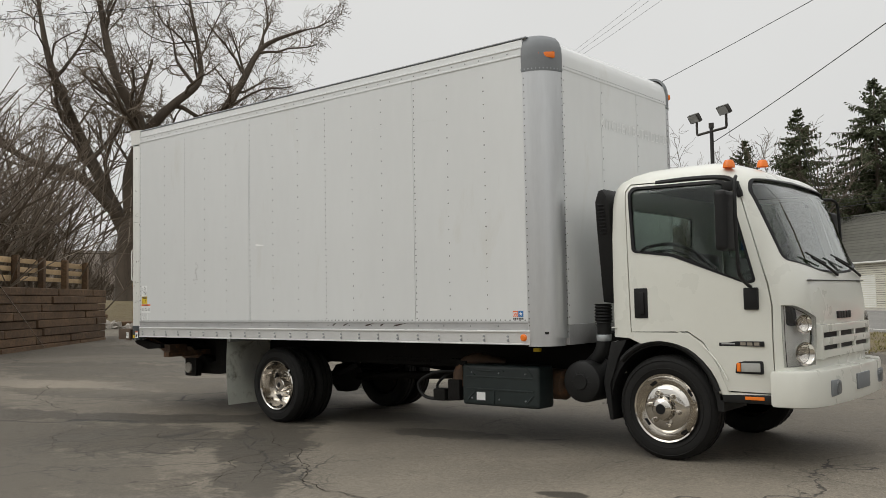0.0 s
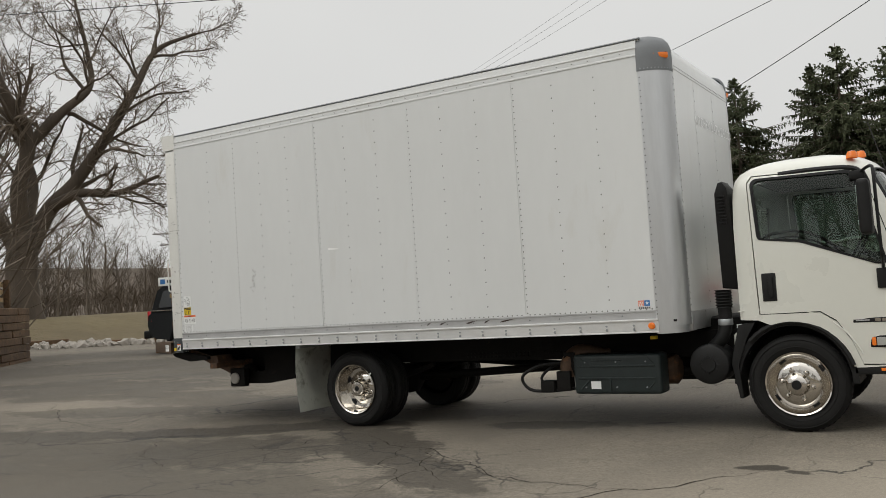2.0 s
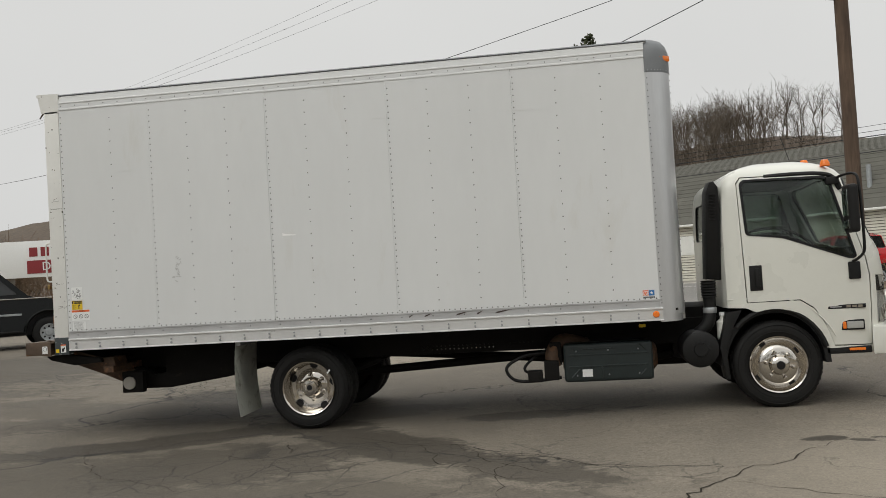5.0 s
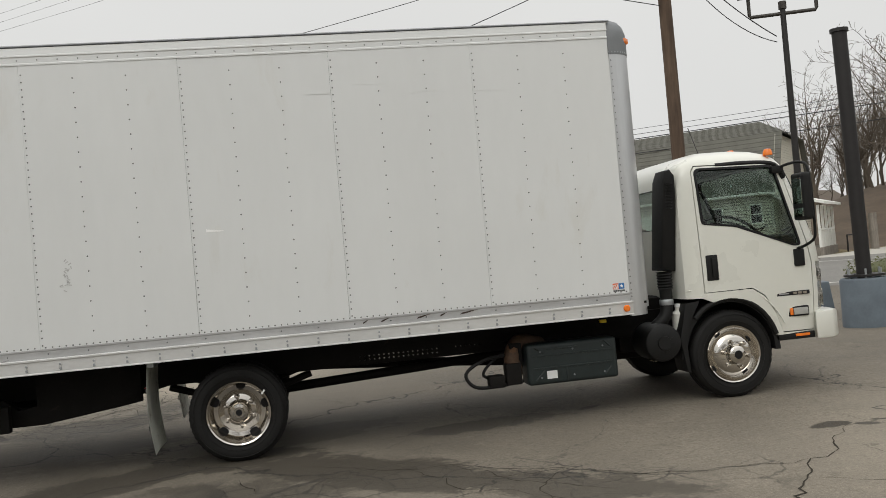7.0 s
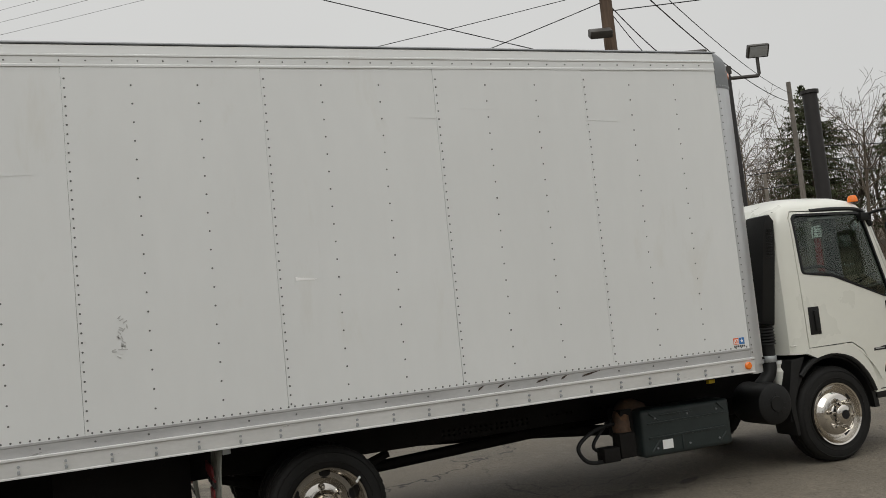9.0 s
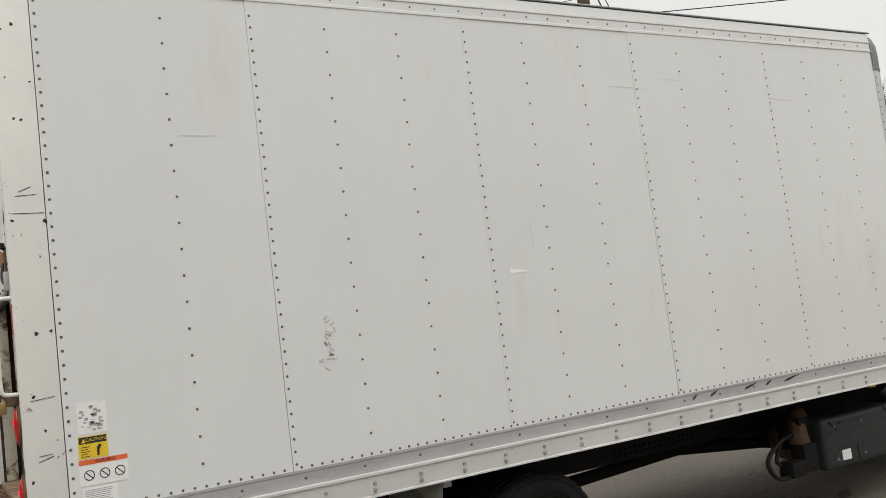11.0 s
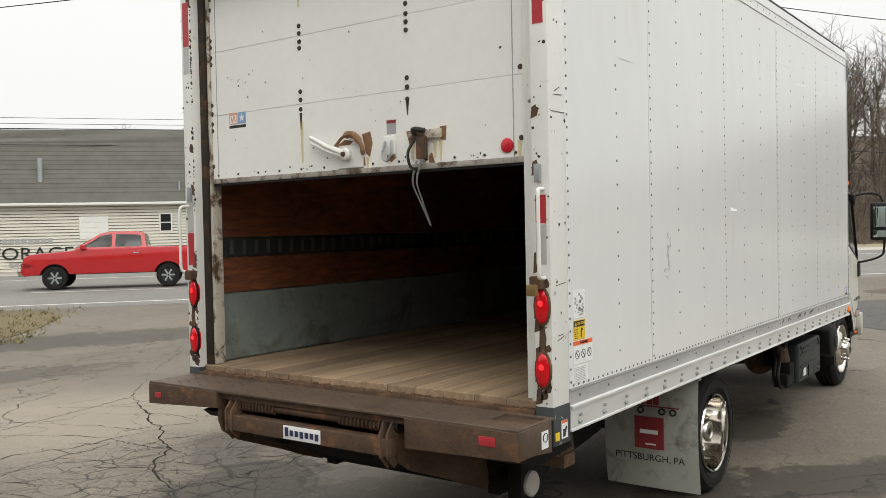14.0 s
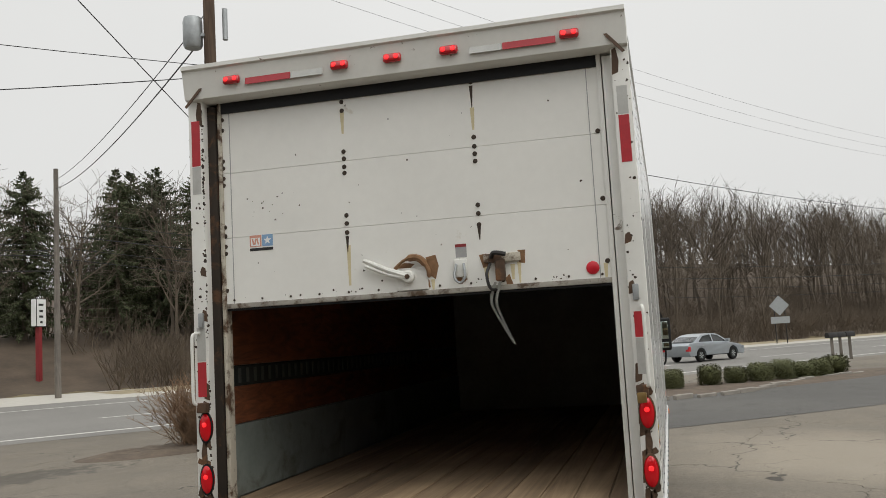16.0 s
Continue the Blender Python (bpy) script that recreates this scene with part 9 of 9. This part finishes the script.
def bed(name, cx, cy, rx, ry, turn, material, label):
    bm = bmesh.new()
    rng = random.Random(cx)
    rows = []
    for f in (1.0, 0.75, 0.45):
        rows.append([bm.verts.new((cx + math.cos(a) * rx * f * math.cos(turn) - math.sin(a) * ry * f * math.sin(turn), cy + math.cos(a) * rx * f * math.sin(turn) + math.sin(a) * ry * f * math.cos(turn), ground_height(cx, cy) + (0.002 if f == 1 else 0.05 + 0.05 * (1 - f) + rng.uniform(-0.02, 0.02)))) for a in [2 * math.pi * k / 40 for k in range(40)]])
    for p, q in zip(rows, rows[1:]):
        for k in range(40):
            bm.faces.new((p[k], p[(k + 1) % 40], q[(k + 1) % 40], q[k]))
    bm.faces.new(rows[-1])
    return tagged(part(name, bm, material, None), label, "mulch bed", kind="structure")


bed("mulch_bed", 4.7, 8.4, 2.0, 1.0, -0.6, MULCH, "low bed of brown mulch and leaves")
ROAD_TURN = math.atan2(-0.643, 0.766)
isl = road_point(17.4, 9.0)
bed("mulch_bed", isl.x, isl.y, 7.8, 2.1, ROAD_TURN - 0.1, MULCH, "long mulch island with clipped bushes")
kerb_bm = bmesh.new()
for k in range(16):
    s = 9.2 + 0.75 * k
    dk = 6.75 + 1.1 * min(1, max(0, (s - 12.5) / 5)) if s > 12.5 else 6.75 + (12.5 - s) * 0.25
    road_box(kerb_bm, s, s + 0.72, dk, dk + 0.13, -0.02, 0.09 + 0.02 * (k % 3), 0.02)
tagged(part("island_kerb", kerb_bm, STONE, None), "pale broken kerb along the mulch island", "kerb", kind="structure")


def clipped_bush(at, w, h, seed, m):
    rng = random.Random(seed)
    verts, faces = [], []
    for _ in range(2300):
        a, u = rng.uniform(0, 2 * math.pi), rng.uniform(-1, 1)
        r = max(0, 1 - abs(u) ** 7) ** 0.4
        rr = rng.uniform(0.80, 1.03)
        p = Vector((w * r * math.cos(a) * rr, w * r * math.sin(a) * rr, h * 0.5 * (1 + u * rr)))
        d = Vector((rng.gauss(0, 1), rng.gauss(0, 1), rng.gauss(0.3, 1))).normalized() * rng.uniform(0.03, 0.06)
        e = d.orthogonal().normalized() * 0.016
        b = len(verts)
        verts += [p, p + d * 0.5 + e, p + d, p + d * 0.5 - e]
        faces.append((b, b + 1, b + 2, b + 3))
    core = bmesh.new()
    bmesh.ops.create_icosphere(core, subdivisions=3, radius=1.0)
    for v in core.verts:
        u = v.co.z
        v.co = Vector((v.co.x * w * 0.86, v.co.y * w * 0.86, h * 0.5 * (1 + u * 0.86))) * rng.uniform(0.95, 1.05)
    t = thing("clipped_bush", "small clipped green shrub in the mulch island", "shrub", "island shrubs", at)
    part("inner_mass", core, HEDGE, t)
    me = bpy.data.meshes.new("leaves")
    me.from_pydata(verts, [], faces)
    placed("leaves", me, HEDGE, t, flat=True)
    return t


first = None
for i, (s, d, w) in enumerate(((12.3, 9.9, 0.36), (13.5, 9.64, 0.34), (14.9, 9.33, 0.37), (15.9, 9.13, 0.35), (16.8, 8.85, 0.40), (17.7, 8.66, 0.38), (18.45, 8.4, 0.44), (19.25, 8.25, 0.36), (20.3, 8.36, 0.43))):
    p = road_point(s, d)
    m = pose(p.x, p.y, 0.02, 0, 0, 60 * i)
    if first is None:
        first = clipped_bush(m, 0.38, 0.62, 7, m)
    else:
        copy_thing(first, m).scale = (w / 0.38, w / 0.38, 0.92 + 0.1 * (i % 3))
hb = clipped_bush(pose(5.9, 4.6, 0.0), 0.85, 0.95, 17, None)
tagged(hb, "clipped evergreen hedge beside the concrete base", "hedge")
twig_bush("young_sapling", pose(road_point(13.3, 10.3).x, road_point(13.3, 10.3).y, 0.05), 0.9, 40, 16, DRY_BUSH, "small bare sapling in the mulch island")


# ---- roadside signs and mail boxes ----
def street_sign(s, d, h, label):
    p = road_point(s, d)
    g = ground_height(p.x, p.y)
    t = thing("street_sign", label, "sign")
    part("post", rod((p.x, p.y, g - 0.1), (p.x, p.y, g + h), 0.03, 8), GALV, t)
    plate = part("sign_plate", block(-0.38, 0.38, -0.012, 0.012, h - 0.08, h + 0.12, 0.01, m=pose(p.x, p.y, g, 0, 0, 10)), mat("blue_sign", (0.02, 0.10, 0.42), 0.4), t, "blue street name plate")
    for k in range(7):
        part("sign_bar", block(-0.27 + 0.075 * k, -0.215 + 0.075 * k, -0.016, -0.012, h - 0.03, h + 0.07, m=pose(p.x, p.y, g, 0, 0, 10)), STICKER, plate)
    part("sign_finial", prism(bmesh.new(), [(-0.28, h + 0.12), (0.28, h + 0.12), (0.08, h + 0.26), (-0.08, h + 0.26)], "y", -0.01, 0.01), STICKER, plate)
    plate.children[-1].data.transform(pose(p.x, p.y, g, 0, 0, 10))
    return t


street_sign(-17.5, 10.5, 2.7, "blue street name sign on a galvanised post")
street_sign(10.5, 38.5, 2.9, "small blue street sign on a thin post")
p = Vector((73.7, -11.1, 0))
warn = thing("warning_sign", "grey back of a diamond road sign on two posts", "sign")
for k in (-0.45, 0.45):
    part("post", rod((p.x, p.y + k, ground_height(p.x, p.y)), (p.x, p.y + k, ground_height(p.x, p.y) + 3.4), 0.05, 6), BLACK_STEEL, warn)
part("diamond", prism(bmesh.new(), [(p.y, 1.3 + 3.0), (p.y + 0.85, 1.3 + 2.1), (p.y, 1.3 + 1.2), (p.y - 0.85, 1.3 + 2.1)], "x", p.x - 0.08, p.x - 0.05), GALV, warn)
part("lower_plate", block(p.x - 0.08, p.x - 0.05, p.y - 0.8, p.y + 0.8, 1.3 + 0.5, 1.3 + 1.1), GALV, warn)
for i, s in enumerate((30.2, 30.9, 31.7)):
    q = road_point(s, 14.3)
    box_t = thing("mail_box", "black roadside mail box on a wooden post", "mail box", "mail boxes")
    part("post", block(q.x - 0.06, q.x + 0.06, q.y - 0.06, q.y + 0.06, 0, 1.05), GREY_WOOD, box_t)
    lid = bmesh.new()
    prism(lid, [(-0.12, 1.05), (0.12, 1.05), (0.12, 1.2), (0.07, 1.29), (-0.07, 1.29), (-0.12, 1.2)], "y", -0.28, 0.28, 0.01)
    bmesh.ops.transform(lid, matrix=pose(q.x, q.y, 0, 0, 0, 40), verts=lid.verts)
    part("box", lid, BLACK_STEEL, box_t)
far_sign = thing("business_sign", "white lit roadside sign on a red post", "sign")
q = Vector((37.0, 37.4, 0.6))
part("post", block(q.x - 0.14, q.x + 0.14, q.y - 0.14, q.y + 0.14, -0.2, 4.4), RED_PRINT, far_sign)
face = part("sign_box", block(q.x - 0.45, q.x + 0.45, q.y - 0.2, q.y + 0.2, 4.2, 6.0, 0.05), BLACK_STEEL, far_sign)
part("sign_face", block(q.x - 0.47, q.x - 0.44, q.y - 0.17, q.y + 0.17, 4.25, 5.95), STICKER, far_sign)
part("sign_face", block(q.x - 0.41, q.x + 0.41, q.y - 0.22, q.y - 0.195, 4.25, 5.95), STICKER, far_sign)
for z, w in ((5.6, 0.28), (5.2, 0.2), (4.85, 0.22), (4.5, 0.14)):
    part("sign_bar", block(q.x - w, q.x + w * 0.6, q.y - 0.23, q.y - 0.215, z - 0.07, z + 0.07), PRINT, far_sign)
post_b = thing("bollard", "short white roadside marker post", "bollard")
part("post", rod((26.9, 32.9, -0.05), (26.9, 32.9, 1.25), 0.11, 12), STICKER, post_b)
part("cap", rod((26.9, 32.9, 1.25), (26.9, 32.9, 1.32), 0.09, 12), STICKER, post_b)
pump = thing("old_pump", "old metal pump frame beside the porch", "pump")
q = Vector((27.5, 35.6, 0))
part("column", rod((q.x, q.y, 0), (q.x, q.y, 2.0), 0.22, 10), GREY_WOOD, pump)
for k in (-1, 1):
    part("barrier", sweep(bmesh.new(), [(q.x + k * 0.9, q.y, 0), (q.x + k * 0.9, q.y, 0.9), (q.x + k * 1.9, q.y - 0.4, 0.9), (q.x + k * 1.9, q.y - 0.4, 0)], 0.05, 6), BLACK_STEEL, pump)
detail_sign = thing("detailing_sign", "white and red business sign board behind the parked wagon", "sign")
sm = pose(-21.2, 22.3, -0.35, 0, 0, 15)
part("board", block(-2.2, 2.2, -0.06, 0.06, 2.6, 4.0, 0.02, m=sm), STICKER, detail_sign)
part("band", block(-1.2, 2.2, -0.075, -0.06, 2.75, 3.25, m=sm), RED_PRINT, detail_sign)
lettering("DETAILING", 0.46, sm @ pose(0.5, -0.085, 3.0) @ RIGHT_FACE, STICKER, detail_sign, "words")
for k in range(7):
    part("sign_bar", block(-1.1 + 0.42 * k, -0.8 + 0.42 * k, -0.075, -0.06, 3.4, 3.75, m=sm), RED_PRINT, detail_sign)
for k in (-1.8, 1.8):
    part("post", rod(sm @ Vector((k, 0.1, 0)), sm @ Vector((k, 0.1, 2.8)), 0.08, 8), GREY_WOOD, detail_sign)

bank_sign = thing("roadside_sign", "narrow white roadside sign with dark print on a post", "sign")
bs = pose(-28.5, 18.3, ground_height(-28.5, 18.3), 0, 0, 46)
part("post", rod(bs @ Vector((0, 0.06, -0.1)), bs @ Vector((0, 0.06, 2.3)), 0.06, 8), GALV, bank_sign)
board = part("board", block(-0.68, 0.68, -0.04, 0.04, 2.15, 2.52, 0.01, m=bs), STICKER, bank_sign)
part("sign_bar", block(-0.60, -0.40, -0.046, -0.039, 2.23, 2.44, m=bs), BLUE_PRINT, board)
part("sign_bar", block(-0.32, 0.58, -0.046, -0.039, 2.27, 2.40, m=bs), PRINT, board)

speed = thing("speed_sign", "white speed limit sign on a thin post", "sign")
sp = pose(*road_point(-25.2, 37.2).xy, 0, 0, 0, -18)
part("post", rod(sp @ Vector((0, 0.03, -0.1)), sp @ Vector((0, 0.03, 2.7)), 0.03, 8), BLACK_STEEL, speed)
board = part("board", block(-0.30, 0.30, -0.01, 0.01, 1.95, 2.7, 0.01, m=sp), STICKER, speed)
lettering("45", 0.42, sp @ pose(0, -0.016, 2.18) @ RIGHT_FACE, PRINT, board, "number")
for z in (2.42, 2.54):
    part("sign_bar", block(-0.2, 0.2, -0.014, -0.009, z, z + 0.07, m=sp), PRINT, board)
house = thing("far_house", "small grey house with a brown hip roof on the slope", "house")
hm = pose(51.5, 55.0, ground_height(51.5, 55.0), 0, 0, -35)
part("wall", block(-4.5, 4.5, -3.2, 3.2, -0.5, 1.7, m=hm), GREY_WOOD, house)
roof_bm = bmesh.new()
rv = [roof_bm.verts.new(v) for v in ((-5, -3.7, 1.6), (5, -3.7, 1.6), (5, 3.7, 1.6), (-5, 3.7, 1.6), (-1.8, 0, 3.6), (1.8, 0, 3.6))]
for f in ((0, 1, 5, 4), (1, 2, 5), (2, 3, 4, 5), (3, 0, 4), (3, 2, 1, 0)):
    roof_bm.faces.new([rv[k] for k in f])
bmesh.ops.transform(roof_bm, matrix=hm, verts=roof_bm.verts)
part("roof", roof_bm, SHINGLE, house, flat=True)
for x in (-2.6, 0.2, 2.8):
    part("window", block(x - 0.5, x + 0.5, -3.23, -3.19, 0.5, 1.3, m=hm), BLACK_GLASS, house)

# ---- more poles and the wires ----
utility_pole(29.7, 30.4, 12.4, 0.17, GREY_WOOD, "grey weathered utility pole beside the road")
utility_pole(34.0, 38.0, 9.0, 0.15, GREY_WOOD, "grey weathered utility pole beside the road")
utility_pole(49.0, 2.2, 6.2, 0.17, GREY_WOOD, "grey weathered utility pole beside the road")
utility_pole(-55.2, 48.5, 9.8, 0.17, GREY_WOOD, "distant utility pole with cross arms", (-0.4, 0), ((9.5, 1.6),))
utility_pole(-60.0, 47.0, 9.6, 0.2, GREY_WOOD, "distant utility pole with cross arms", (0, 0), ((8.6, 1.8), (7.6, 1.2)))
for z, r in ((10.1, 0.0035), (9.7, 0.0035), (9.3, 0.0035)):
    wire((3.1, 6.55, z), (-34, 30 + (z - 9) * 3, z - 0.2), 0.9, r)
    wire((3.1, 6.55, z), (44, -20, z + 0.5), 0.9, r)
wire((3.1, 6.55, 7.2), (-34, 29, 6.6), 0.9, 0.007)
wire((3.1, 6.55, 7.0), (-5.75, 14.1, 5.1), 0.12, 0.009)
wire((3.1, 6.55, 7.0), (4.72, 5.68, 4.9), 0.15, 0.010)
wire((3.1, 6.55, 6.9), (4.72, 5.68, 4.8), 0.35, 0.008)
wire((3.1, 6.55, 6.8), (44, -22, 7.0), 0.8, 0.010)
wire((3.1, 6.55, 5.75), (-50.0, -3.95, 12.0), 0.0, 0.008)
wire((3.1, 6.55, 8.3), (29.7, 30.4, 11.8), 0.4, 0.012)
wire((3.1, 6.55, 7.9), (29.7, 30.4, 11.3), 0.5, 0.016)
for z, r in ((8.2, 0.012), (7.9, 0.014), (7.64, 0.026), (6.8, 0.024)):
    wire((29.7, 30.4, z), (-46.0, 84.0, z + 1.0), 0.6, r)
for z, r in ((9.6, 0.015), (8.8, 0.025), (8.1, 0.015), (7.5, 0.015)):
    wire((29.7, 30.4, z), (49.0, 2.2, z - 3.4), 0.4, r)
    wire((49.0, 2.2, z - 3.4), (76, -40, z - 3.0), 0.5, r)


# ---- brush on the banks ----
def brush(name, spots, seed, height, material, label):
    rng = random.Random(seed)
    limbs = []
    for x, y in spots:
        g = ground_height(x, y) - 0.1
        for _ in range(7):
            a, e = rng.uniform(0, 2 * math.pi), rng.uniform(0.1, 0.9)
            d = Vector((math.cos(a) * e, math.sin(a) * e, 1)).normalized()
            h = height * rng.uniform(0.5, 1.2)
            p = Vector((x + rng.gauss(0, 0.5), y + rng.gauss(0, 0.5), g))
            q = p + d * h * 0.5
            r = q + (d + Vector((rng.gauss(0, 0.35), rng.gauss(0, 0.35), 0))).normalized() * h * 0.5
            limbs.append(([p, q, r], [0.030, 0.022, 0.012], 0))
            for _k in range(4):
                dd = (d + Vector((rng.gauss(0, 0.7), rng.gauss(0, 0.7), rng.gauss(0.1, 0.4)))).normalized()
                limbs.append(([q, q + dd * h * rng.uniform(0.25, 0.5)], [0.018, 0.010], 1))
    ob = placed(name, tubes(limbs, range(3), lambda v: 3), material, None)
    return tagged(ob, label, "brush", kind="stuff")


rng = random.Random(77)
WARM_BRUSH = mat("warm_brown_brush", (0.150, 0.098, 0.058), 0.95, 0, 0.3, 0.4)
BRUSH = mat("grey_brown_brush", (0.094, 0.072, 0.051), 0.95, 0, 0.35, 0.4)
brush("bank_brush", [tuple(road_point(rng.uniform(8, 130), 46.5 + abs(rng.gauss(0, 12))).xy) for _ in range(800)], 1, 3.2, BRUSH, "dense grey-brown undergrowth on the bank")
brush("hill_brush", [tuple(road_point(rng.uniform(-120, -41), rng.uniform(74, 120)).xy) for _ in range(500)], 2, 7.0, BRUSH, "dense brown undergrowth on the hill")
brush("ridge_brush", [(x + rng.gauss(0, 2), y + rng.gauss(0, 2)) for x, y, h in ridge if h > 5.0 for _ in range(3)], 5, 6.0, WARM_BRUSH, "dense warm brown saplings on the rise")
brush("slope_brush", [(rng.uniform(-44, -7), rng.uniform(78, 100)) for _ in range(320)], 6, 5.5, BRUSH, "dense brown undergrowth behind the conifers")
brush("field_brush", [(rng.uniform(-90, -50), rng.uniform(8, 70)) for _ in range(280)], 3, 3.0, BRUSH, "brown thicket behind the field")
brush("wall_brush", [tuple((wall_m @ Vector((rng.uniform(-6, wall_len + 1), rng.uniform(2.0, 9), 0))).xy) for _ in range(150)], 4, 6.5, TWIG, "tangled bare brush above the retaining wall")
